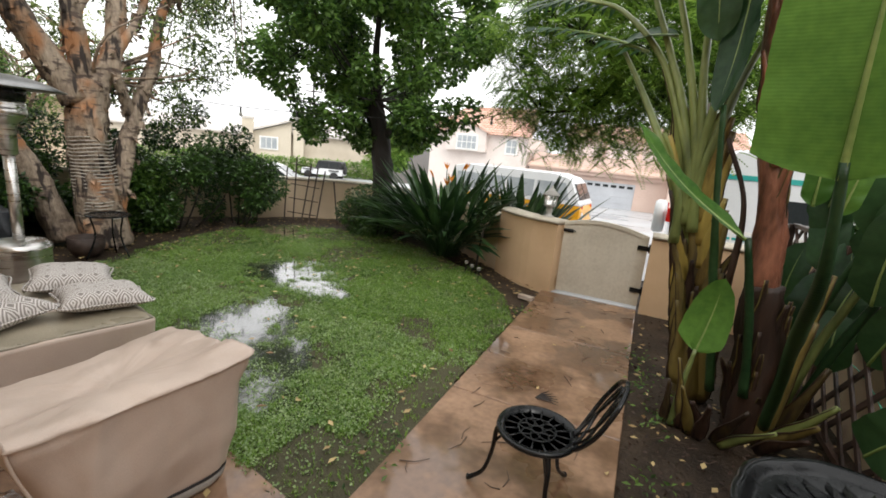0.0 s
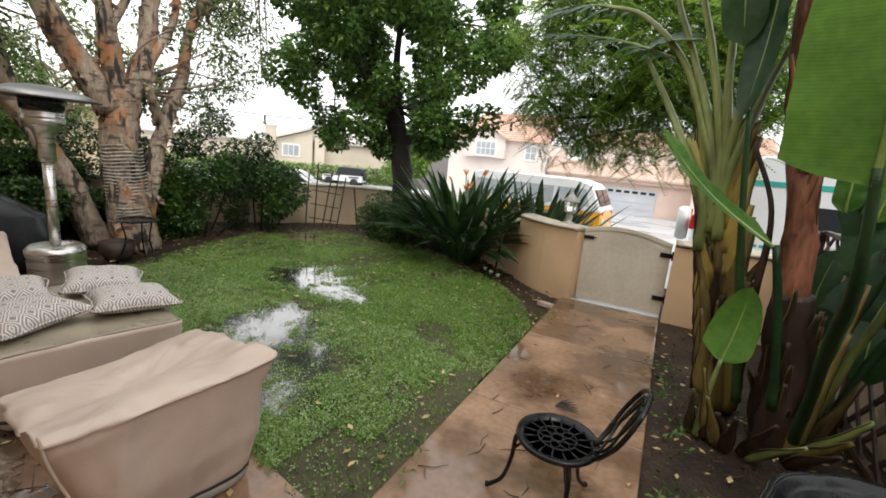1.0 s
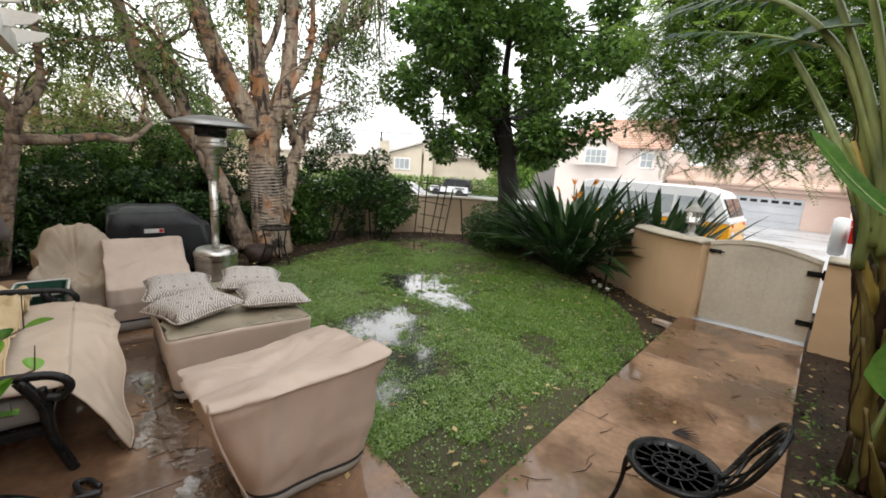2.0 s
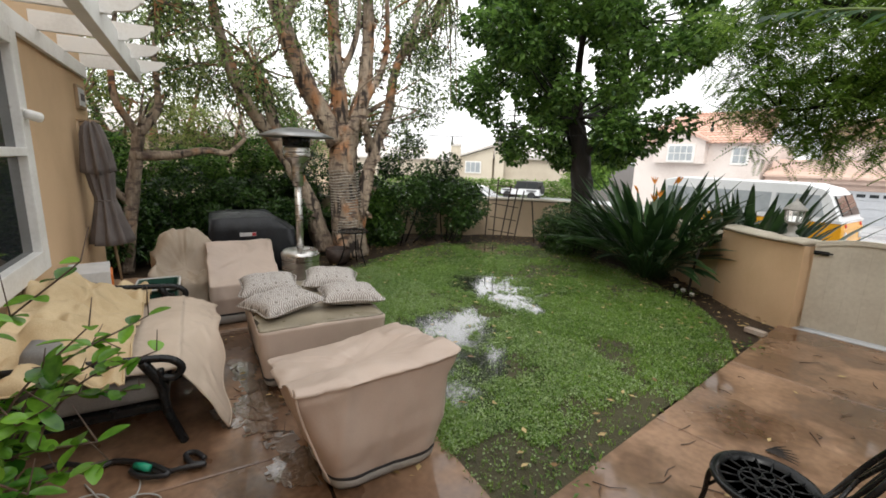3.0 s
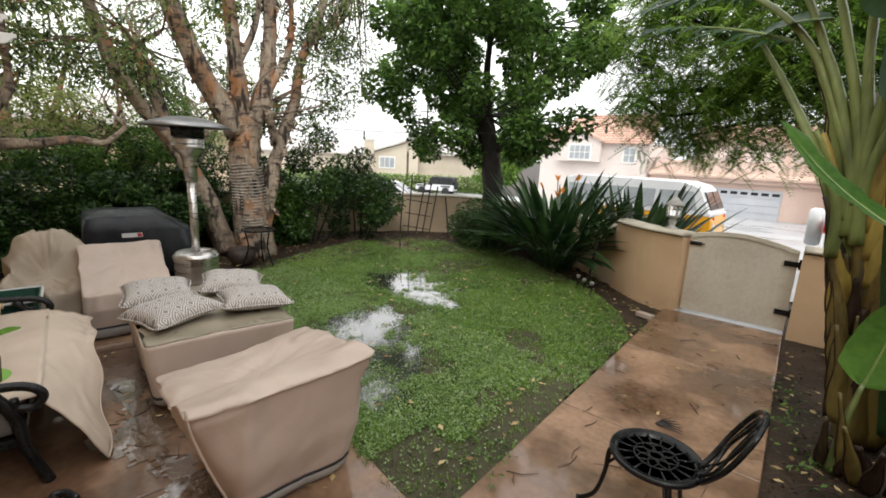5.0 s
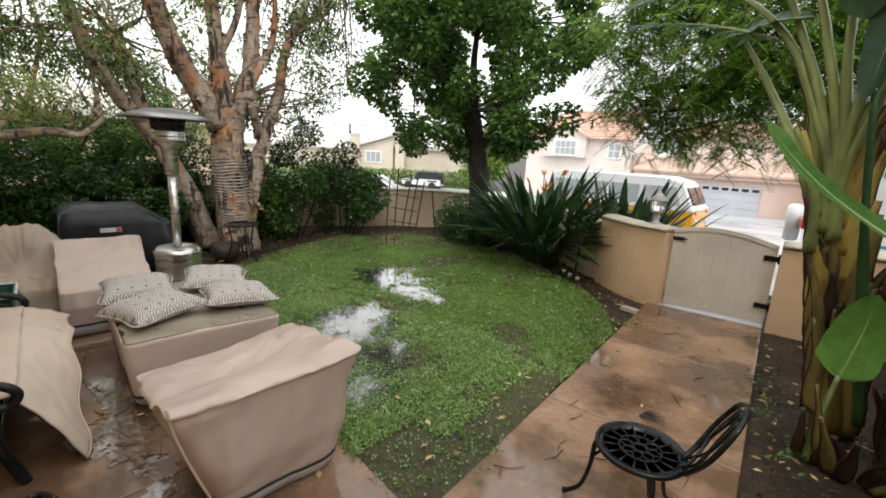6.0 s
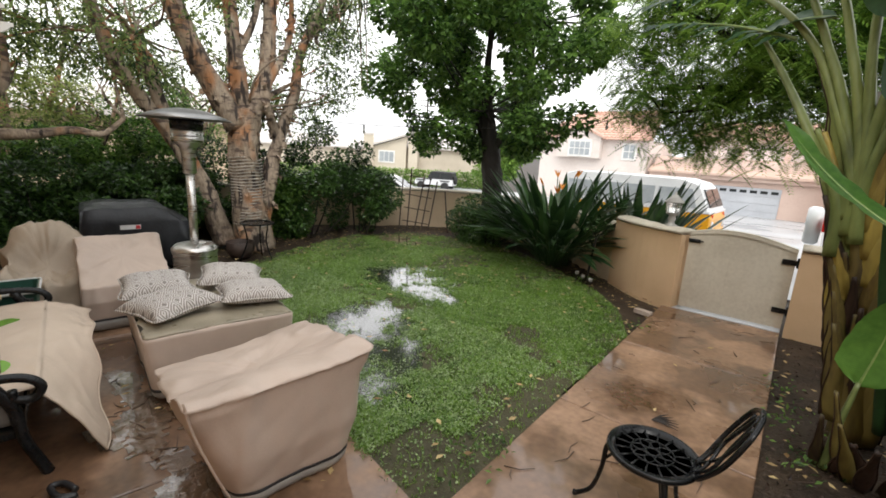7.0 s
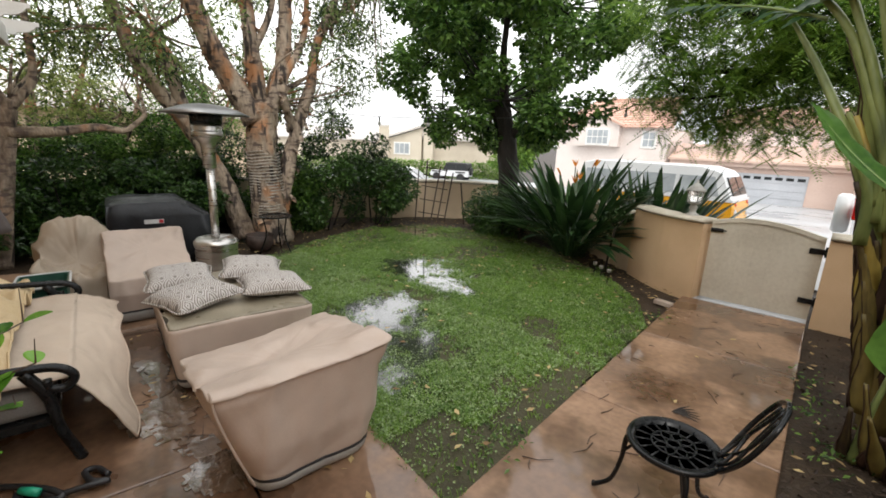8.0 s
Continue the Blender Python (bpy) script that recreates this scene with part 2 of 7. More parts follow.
def bend(pts, steps):
    """A smooth line through a few points (Catmull-Rom)."""
    p = [Vector(q) for q in pts]
    p = [p[0] * 2 - p[1]] + p + [p[-1] * 2 - p[-2]]
    out = []
    for i in range(1, len(p) - 2):
        for k in range(steps):
            t = k / steps
            a, b, c, d = p[i - 1], p[i], p[i + 1], p[i + 2]
            out.append(0.5 * (2 * b + (c - a) * t + (2 * a - 5 * b + 4 * c - d) * t * t + (3 * b - a - 3 * c + d) * t ** 3))
    return out + [p[-2]]


def taper(n, a, b, power=1.0):
    return [a + (b - a) * (i / (n - 1)) ** power for i in range(n)]


def leaf_mesh(name, centres, length, width, mat, rng, droop=0.3, spread=1.0, outward=None):
    """Many folded diamond leaves as one mesh: each of two triangles."""
    c = np.asarray(centres, float)
    n = len(c)
    d = rng.normal(size=(n, 3)) * spread
    d[:, 2] = d[:, 2] * 0.5 - droop
    if outward is not None:
        d += outward
    d /= np.linalg.norm(d, axis=1, keepdims=True)
    s = np.cross(d, rng.normal(size=(n, 3)) * 0.5 + np.array([0, 0, 1.0]))
    s /= np.linalg.norm(s, axis=1, keepdims=True) + 1e-9
    up = np.cross(s, d)
    k = (0.65 + 0.7 * rng.random((n, 1)))
    ll, ww = length * k, width * k
    v = np.stack([c, c + d * ll * 0.5 + s * ww * 0.5 + up * ww * 0.14, c + d * ll - up * ll * 0.12, c + d * ll * 0.5 - s * ww * 0.5 + up * ww * 0.14], 1).reshape(-1, 3)
    base = np.arange(n)[:, None] * 4
    f = np.concatenate([base + np.array([[0, 1, 2]]), base + np.array([[0, 2, 3]])], 1).reshape(-1, 3)
    me = bpy.data.meshes.new(name)
    me.from_pydata(v.tolist(), [], f.tolist())
    me.materials.append(mat)
    return me


def clumps(rng, n, centres, radii, per_shell=0.75):
    """n points in balls round the given centres, thicker near their skins."""
    c, r = np.asarray(centres, float), np.asarray(radii, float)
    w = r ** 2 / (r ** 2).sum()
    i = rng.choice(len(c), n, p=w)
    d = rng.normal(size=(n, 3))
    d /= np.linalg.norm(d, axis=1, keepdims=True)
    k = np.where(rng.random(n) < per_shell, 0.75 + 0.3 * rng.random(n), rng.random(n) ** 0.5)
    return c[i] + d * (r[i] * k)[:, None] * np.array([1, 1, 0.8]), d


# ---- ground: one sheet, the yard level, the street falling away beyond the walls ----
BOUND = bend([(9, 8.0, 0), (3.0, 6.25, 0), (0.1, 6.2, 0), (-1.0, 6.25, 0), (-2.0, 6.75, 0), (-3.6, 8.0, 0), (-5.4, 8.7, 0), (-6.75, 8.3, 0), (-7.85, 7.0, 0),
              (-8.9, 5.2, 0), (-9.6, 3.2, 0), (-9.9, 0.5, 0), (-10.0, -6.0, 0)], 5)


def outside(x, y):
    """Metres beyond the boundary wall (negative in the yard)."""
    best, sign = 1e9, -1
    for a, b in zip(BOUND, BOUND[1:]):
        d = Vector((b.x - a.x, b.y - a.y))
        t = max(0, min(1, ((x - a.x) * d.x + (y - a.y) * d.y) / d.length_squared))
        q = Vector((x - a.x - d.x * t, y - a.y - d.y * t))
        if q.length < best:
            best, sign = q.length, (1 if d.x * q.y - d.y * q.x < 0 else -1)
    return best * sign


def street_level(x, y):
    r = math.hypot(x, y)
    return -0.40 - 0.042 * max(0, min(r, 46) - 12)


def lawn_dip(x, y):
    """Shallow hollows where the rain stands."""
    z = 0.0
    for px_, py_, a, b, d in ((-4.3, 4.35, 0.85, 0.62, 0.042), (-3.25, 4.1, 0.6, 0.26, 0.027), (-3.3, 2.95, 0.68, 0.52, 0.04), (-2.6, 2.4, 0.55, 0.42, 0.026),
                              (-2.1, 2.1, 0.5, 0.3, 0.018), (-6.1, 6.2, 0.9, 0.55, 0.036), (-2.6, 1.95, 0.5, 0.15, 0.02)):
        z -= d * math.exp(-((x - px_) / a) ** 2 - ((y - py_) / b) ** 2)
    rag = noise.noise(Vector((x * 4.5, y * 4.5, 11))) + 0.7 * noise.noise(Vector((x * 12, y * 12, 5)))
    return z * (1 + 0.55 * rag)


def ground_level(x, y):
    o = outside(x, y)
    if o > 0:
        k = min(1, max(0, (o - 0.05) / 0.25))
        return -0.03 * (1 - k) + street_level(x, y) * k
    return -0.035 + 0.025 * noise.noise(Vector((x * 0.9, y * 0.9, 0)))


def axis(near, far, a, b, step):
    n = int(round((b - a) / step))
    out = [a + (b - a) * i / n for i in range(n + 1)]
    left, right, s = [a], [b], step
    while right[-1] < far:
        s *= 1.45
        left.insert(0, left[0] - s)
        right.append(right[-1] + s)
    return left + out[1:-1] + right


bm = bmesh.new()
xs, ys = axis(0, 1500, -12.0, 4.0, 0.2), axis(0, 1500, -2.0, 11.0, 0.2)
grid = [[bm.verts.new((x, y, ground_level(x, y))) for x in xs] for y in ys]
for r0, r1 in zip(grid, grid[1:]):
    for i in range(len(xs) - 1):
        bm.faces.new((r0[i], r0[i + 1], r1[i + 1], r1[i]))
ground = part("ground", bm, M["soil"], smooth=True)
tagged(ground, "dark wet soil of the garden beds", "ground", kind="structure")

# street: pale wet asphalt lying on the ground outside
bm = bmesh.new()
M["street"] = material("wet_pale_asphalt", (0.30, 0.31, 0.32), (0.46, 0.47, 0.48), 0.4, 0.22, 30, 0.2, 0.01, rough2=0.5)
rows = [[bm.verts.new((x, y, street_level(x, y) + 0.03)) for x in [-95 + 4 * i for i in range(42)]] for y in [9.4 + 2.0 * j for j in range(16)]]
for r0, r1 in zip(rows, rows[1:]):
    for i in range(len(r0) - 1):
        bm.faces.new((r0[i], r0[i + 1], r1[i + 1], r1[i]))
tagged(part("road", bm, M["street"], smooth=True), "pale wet asphalt street sloping away", "road", kind="structure")

# ---- lawn ----
LAWN = [Vector(p) for p in ((-1.125, 1.40, 0), (-1.125, 3.0, 0), (-1.14, 4.6, 0), (-1.45, 5.3, 0), (-2.0, 5.95, 0), (-3.0, 6.7, 0), (-4.1, 7.3, 0), (-5.3, 7.45, 0), (-6.6, 6.9, 0),
                            (-7.0, 5.8, 0), (-6.7, 4.6, 0), (-6.4, 3.6, 0), (-6.0, 2.75, 0), (-5.4, 2.13, 0), (-3.6, 1.81, 0), (-2.2, 1.56, 0))]


def in_lawn(x, y):
    c = False
    for a, b in zip(LAWN, LAWN[1:] + LAWN[:1]):
        if (a.y > y) != (b.y > y) and x < (b.x - a.x) * (y - a.y) / (b.y - a.y) + a.x:
            c = not c
    return c


bm = bmesh.new()
cell, made = 0.05, {}
for i in range(-144, -21):
    for j in range(27, 153):
        x, y = i * cell, j * cell
        if in_lawn(x + cell / 2, y + cell / 2):
            q = []
            for a, b in ((i, j), (i + 1, j), (i + 1, j + 1), (i, j + 1)):
                if (a, b) not in made:
                    u, v = a * cell, b * cell
                    made[a, b] = bm.verts.new((u, v, 0.004 + lawn_dip(u, v) + 0.007 * noise.noise(Vector((u * 3, v * 3, 3))) + 0.005 * noise.noise(Vector((u * 9, v * 9, 3)))))
                q.append(made[a, b])
            bm.faces.new(q)
lawn = thing("lawn", "wet green lawn with standing rainwater", "lawn", kind="structure")
part("turf", bm, M["turf"], lawn, smooth=True)
rng = np.random.default_rng(4)
pts, pale = [], []
while len(pts) < 82000:
    x, y = rng.uniform(-7.1, -1.1), rng.uniform(1.4, 7.5)
    near = 1.0 if y < 3.6 else 0.75
    if rng.random() > near or not in_lawn(x, y):
        continue
    z = lawn_dip(x, y)
    thin = noise.noise(Vector((x * 1.3, y * 1.3, 7))) + 0.4 * noise.noise(Vector((x * 6, y * 6, 3))) - 0.12 * max(0.0, y - 4.6) - 0.5 * (y < 2.0 and x > -1.7) - 0.4 * (x > -1.4 and y < 3.2) - 0.2 * (y > 6.3) - 0.25 * (x < -6.0)
    if rng.random() < min(0.88, max(0.0, (-0.04 - thin) * 2.4)):
        continue
    if z < -0.016 and rng.random() < min(0.74 if y > 2.6 else 0.6, (-z - 0.016) * 50):
        continue
    if rng.random() < 0.65 and not (in_lawn(x + 0.22, y) and in_lawn(x - 0.22, y) and in_lawn(x, y + 0.22)) and noise.noise(Vector((x * 6, y * 6, 2))) < 0.15:
        continue
    # more pale leaflets on the near lawn, standing in for wet glints
    (pale if rng.random() < (0.56 if y < 3.6 else 0.3 if y < 5 else 0.2) else pts).append((x, y, 0.002 + z))


def blades(name, centres, height, width, mat, rng):
    """Bent blades of grass in small tufts, one mesh."""
    c = np.repeat(np.asarray(centres), 3, axis=0)
    c[:, :2] += rng.normal(size=(len(c), 2)) * 0.012
    n = len(c)
    a = rng.uniform(0, 6.283, n)
    lean = rng.uniform(0.3, 1.3, (n, 1))
    h = height * rng.uniform(0.5, 1.2, (n, 1))
    d = np.stack([np.cos(a), np.sin(a), 0 * a], 1)
    s = np.stack([-np.sin(a), np.cos(a), 0 * a], 1) * width / 2
    up = np.array([0, 0, 1.0])
    v = np.stack([c - s, c + s, c + s * 0.7 + up * h * 0.7 + d * h * lean * 0.4, c - s * 0.7 + up * h * 0.7 + d * h * lean * 0.4, c + up * h * 0.85 + d * h * lean], 1).reshape(-1, 3)
    b = np.arange(n)[:, None] * 5
    me = bpy.data.meshes.new(name)
    f = [list(q) for q in (b + np.array([[0, 1, 2, 3]])).tolist()] + (b + np.array([[3, 2, 4]])).tolist()
    me.from_pydata(v.tolist(), [], f)
    me.materials.append(mat)
    return me


def stuff(name, me, parent, label=""):
    ob = new(name, me)
    ob.parent = parent
    return tagged(ob, label, kind="stuff")


stuff("grass", blades("grass", pts, 0.033, 0.0055, M["grass"], rng), lawn)
stuff("clover", leaf_mesh("clover", np.array(pale) + np.array([0, 0, 0.02]), 0.017, 0.014, M["clover"], rng, droop=0.0), lawn)

# puddles: one thin level sheet that shows wherever the turf dips below it
bm = bmesh.new()
made = {}
for i in range(-72, -11):
    for j in range(14, 76):
        x, y = (i + 0.5) * 0.1, (j + 0.5) * 0.1
        if in_lawn(x, y) and in_lawn(x + 0.1, y) and in_lawn(x - 0.1, y) and in_lawn(x, y + 0.1) and lawn_dip(x, y) < -0.006:
            q = []
            for a, b in ((i, j), (i + 1, j), (i + 1, j + 1), (i, j + 1)):
                if (a, b) not in made:
                    made[a, b] = bm.verts.new((a * 0.1, b * 0.1, -0.0115))
                q.append(made[a, b])
            bm.faces.new(q)
tagged(part("puddle", bm, M["water"], smooth=True), "shallow rainwater lying on the lawn", "water", kind="structure")

# ---- patio and path: stained concrete slabs with tooled joints ----
HOUSE = pose(-0.21, -1.14, 0, 0, 0, -10.4)


def slab(name, corners, parent, z=0.012, thick=0.1, mat=None):
    bm = bmesh.new()
    low = [bm.verts.new((x, y, z - thick)) for x, y in corners]
    top = [bm.verts.new((x, y, z - 0.006)) for x, y in corners]
    cx, cy = sum(x for x, y in corners) / len(corners), sum(y for x, y in corners) / len(corners)
    cap = []
    for x, y in corners:
        d = Vector((cx - x, cy - y)).normalized() * 0.008
        cap.append(bm.verts.new((x + d.x, y + d.y, z)))
    n = len(corners)
    for i in range(n):
        j = (i + 1) % n
        bm.faces.new((low[i], low[j], top[j], top[i]))
        bm.faces.new((top[i], top[j], cap[j], cap[i]))
    bm.faces.new(cap)
    return part(name, bm, mat or M["concrete"], parent)


path = thing("path", "brown stained concrete garden path, wet", "path", kind="structure")
G_ = 0.006
for a, b in ((0.75, 1.4), (1.41, 2.93), (2.94, 4.42), (4.43, 6.0), (6.03, 9.0)):
    slab("slab", [(-1.13, a), (0.1, a), (0.1, b), (-1.13, b)], path, mat=M["concrete"] if a < 6 else M["street"])
patio = thing("patio", "brown stained concrete patio, wet, by the house", "patio", kind="structure")


def hw(a, b):
    v = HOUSE @ Vector((a, b, 0))
    return (v.x, v.y)


for a0, a1, b0, b1 in ((-0.75, 2.6, 0.0, 2.1), (-2.4, -0.76, 0.0, 1.62), (-2.4, -0.76, 1.63, 2.36), (-4.6, -2.41, 0.0, 1.62), (-4.6, -2.41, 1.63, 2.36), (-7.2, -4.61, 0.0, 1.62), (-5.6, -4.61, 1.63, 2.36)):
    slab("slab", [hw(a0, b0), hw(a1, b0), hw(a1, b1), hw(a0, b1)], patio, z=0.008)

# a thin film of rain running between the covered chairs
bm = bmesh.new()
made = {}
for i in range(-152, -78):
    for j in range(12, 50):
        x, y = i * 0.025, j * 0.025
        edge = abs(y - 0.76 - 0.05 * math.sin(x * 3)) / (0.10 + 0.12 * max(0.0, 1 - abs(x + 2.9) / 0.9))
        if noise.noise(Vector((x * 2.6, y * 3.2, 1))) + 0.55 * noise.noise(Vector((x * 7, y * 7, 5))) + 0.4 * noise.noise(Vector((x * 24, y * 24, 9))) > edge * 0.9 - 0.55 + 0.15 * math.sin(x * 9):
            q = []
            for a, b in ((i, j), (i + 1, j), (i + 1, j + 1), (i, j + 1)):
                if (a, b) not in made:
                    u, v = a * 0.025, b * 0.025
                    made[a, b] = bm.verts.new((u + 0.009 * noise.noise(Vector((u * 60, v * 60, 0))), v + 0.009 * noise.noise(Vector((u * 60, v * 60, 4))), 0.0125))
                q.append(made[a, b])
            bm.faces.new(q)
tagged(part("puddle", bm, M["film"], smooth=True), "thin film of rainwater on the brown patio", "water", kind="structure")

# ---- boundary wall with cap ----


def wall_run(name, line, height, thick, mat, z0=-0.5, label="", drop=0.0):
    bm = bmesh.new()
    rings = []
    n = len(line)
    for i, p in enumerate(line):
        d = (line[min(i + 1, n - 1)] - line[max(i - 1, 0)])
        s = Vector((-d.y, d.x, 0)).normalized() * thick / 2
        h = height + 0.012 * noise.noise(Vector((p.x, p.y, 0)))
        rings.append([Vector((*(p + s).xy, z0)), Vector((*(p + s).xy, h)), Vector((*(p - s).xy, h)), Vector((*(p - s).xy, z0))])
    return part(name, loft(bm, rings), mat)


def cap_run(line, z, width, parent):
    bm = bmesh.new()
    rings = []
    n = len(line)
    for i, p in enumerate(line):
        d = (line[min(i + 1, n - 1)] - line[max(i - 1, 0)])
        s = Vector((-d.y, d.x, 0)).normalized()
        rings.append([p + s * (width / 2 * math.cos(a)) + Vector((0, 0, z - p.z + 0.035 + 0.04 * math.sin(a) + 0.006 * noise.noise(p * 5 + Vector((a, 0, 0))))) for a in [2 * math.pi * k / 10 for k in range(10)]])
    return part("cap", loft(bm, rings), M["cap"], parent, smooth=True)


line = [p for p in bend([(-1.95, 6.75, 0), (-3.6, 8.05, 0), (-5.4, 8.75, 0), (-6.8, 8.35, 0), (-7.9, 7.05, 0), (-8.95, 5.2, 0), (-9.65, 3.2, 0), (-9.95, 0.5, 0), (-10.1, -5, 0)], 6)]
wall = tagged(wall_run("wall_garden", line, 0.82, 0.18, M["stucco_pale"]), "low tan stucco garden wall with a pale cap", "wall", kind="structure")
cap_run(line, 0.82, 0.24, wall)
# curved wing by the gate
wing = bend([(-0.99, 6.1, 0), (-1.45, 6.28, 0), (-1.95, 6.72, 0)], 5)
wall = tagged(wall_run("wall_gate_wing", wing, 0.95, 0.26, M["stucco"]), "tan stucco gate wing wall, mildewed at its foot", "wall", kind="structure")
cap_run(wing, 0.95, 0.36, wall)
stub = bend([(0.13, 6.1, 0), (0.6, 6.1, 0), (1.75, 6.15, 0)], 4)
wall = tagged(wall_run("wall_gate_stub", stub, 0.95, 0.26, M["stucco"]), "tan stucco stub wall beside the gate", "wall", kind="structure")
cap_run(stub, 0.95, 0.34, wall)
side = [Vector(p) for p in ((1.65, -1.3, 0), (1.65, 2, 0), (1.65, 6.0, 0))]
tagged(wall_run("wall_side", side, 0.8, 0.15, M["stucco_pale"]), "tan stucco wall behind the lattice", "wall", kind="structure")

# ---- the house that the camera stands by ----
bm = bmesh.new()
box(bm, 10.6, 0.2, 5.2, HOUSE @ pose(-1.7, -0.1, -0.1))
tagged(part("wall_house", bm, M["stucco"]), "tan stucco house wall", "wall", kind="structure")
bm = bmesh.new()
box(bm, 0.2, 6.0, 5.2, HOUSE @ pose(-6.9, -3.21, -0.1))
tagged(part("wall_house_side", bm, M["stucco"]), "tan stucco side wall of the house", "wall", kind="structure")
bm = bmesh.new()
box(bm, 0.2, 2.4, 3.2, HOUSE @ pose(3.5, 1.2, -0.1))
tagged(part("wall_porch", bm, M["stucco"]), "tan stucco porch wall", "wall", kind="structure")

pergola = thing("pergola", "white painted timber trellis fixed to the house wall", "pergola", HOUSE)
bm = bmesh.new()
box(bm, 4.3, 0.09, 0.2, pose(-4.85, 0.55, 2.6), 0.006)
part("beam", bm, M["white"], pergola)
prof = [(0.0, 0.0), (0.66, 0.0), (0.68, 0.025), (0.72, 0.03), (0.78, 0.045), (0.83, 0.085), (0.84, 0.105), (0.87, 0.11), (0.87, 0.15), (0.0, 0.15)]
for a in (6.95, 5.95, 5.05, 4.15, 3.25):
    bm = bmesh.new()
    loft(bm, [[Vector((-a + s, y, 2.72 + z)) for y, z in prof] for s in (-0.024, 0.024)])
    part("rafter", bm, M["white"], pergola)
bm = bmesh.new()
box(bm, 4.2, 0.04, 0.15, pose(-4.85, 0.024, 2.58), 0.004)
part("ledger", bm, M["white"], pergola)


# ---- gate ----
gate = thing("garden_gate", "closed cream painted boarded gate with an arched top", "gate", pose(-0.43, 6.1, 0))
GW = 1.06
for i in range(7):
    x0, x1 = -GW / 2 + GW * i / 7 + 0.0003, -GW / 2 + GW * (i + 1) / 7 - 0.0003

    def arch(x):
        return 0.93 + 0.13 * math.cos((x + 0.08) / (GW / 2) * 1.25)
    bm = bmesh.new()
    pts2 = [(x0, 0.04), (x1, 0.04)] + [(x1 + (x0 - x1) * k / 4, arch(x1 + (x0 - x1) * k / 4)) for k in range(5)]
    loft(bm, [[Vector((x, y, z)) for x, z in pts2] for y in (-0.02, 0.02)])
    part("board", bm, M["gatepaint"], gate)
bm = bmesh.new()
top = [(-GW / 2 + GW * k / 14) for k in range(15)]
loft(bm, [[Vector((x, y, arch(x) + z)) for y, z in ((-0.032, -0.035), (0.032, -0.035), (0.032, 0.012), (-0.032, 0.012))] for x in top])
part("top_rail", bm, M["gatepaint"], gate)
bm = bmesh.new()
box(bm, GW, 0.03, 0.1, pose(0, 0.035, 0.12))
part("rail", bm, M["gatepaint"], gate)
for z in (0.22, 0.78):
    bm = bmesh.new()
    box(bm, 0.14, 0.012, 0.06, pose(GW / 2 - 0.05, -0.03, z), 0.003)
    tube(bm, [(GW / 2 + 0.02, -0.035, z - 0.02), (GW / 2 + 0.02, -0.035, z + 0.09)], 0.012)
    part("hinge", bm, M["iron"], gate, "black iron strap hinge")
bm = bmesh.new()
box(bm, 0.13, 0.014, 0.045, pose(-GW / 2 + 0.06, -0.03, 0.87), 0.003)
tube(bm, [(-GW / 2 + 0.0, -0.045, 0.9), (-GW / 2 + 0.16, -0.045, 0.895)], 0.008)
part("latch", bm, M["iron"], gate, "black iron latch")


# ---- covered furniture ----
def rounded(z, x0, x1, y0, y1, rad, n=132):
    """A level rounded rectangle as n evenly spaced points."""
    out = []
    w, d = x1 - x0 - 2 * rad, y1 - y0 - 2 * rad
    q = rad * math.pi / 2
    total = 2 * (w + d) + 4 * q
    segs = ((w, (x0 + rad, y0), (1, 0), None), (q, (x1 - rad, y0 + rad), None, -90), (d, (x1, y0 + rad), (0, 1), None), (q, (x1 - rad, y1 - rad), None, 0),
            (w, (x1 - rad, y1), (-1, 0), None), (q, (x0 + rad, y1 - rad), None, 90), (d, (x0, y1 - rad), (0, -1), None), (q, (x0 + rad, y0 + rad), None, 180))
    for k in range(n):
        s = total * (k + 0.5) / n
        for ln, p, d_, a0 in segs:
            if s <= ln:
                break
            s -= ln
        if d_:
            out.append(Vector((p[0] + d_[0] * s, p[1] + d_[1] * s, z)))
        else:
            a = radians(a0 + 90 * s / ln)
            out.append(Vector((p[0] + rad * math.cos(a), p[1] + rad * math.sin(a), z)))
    return out


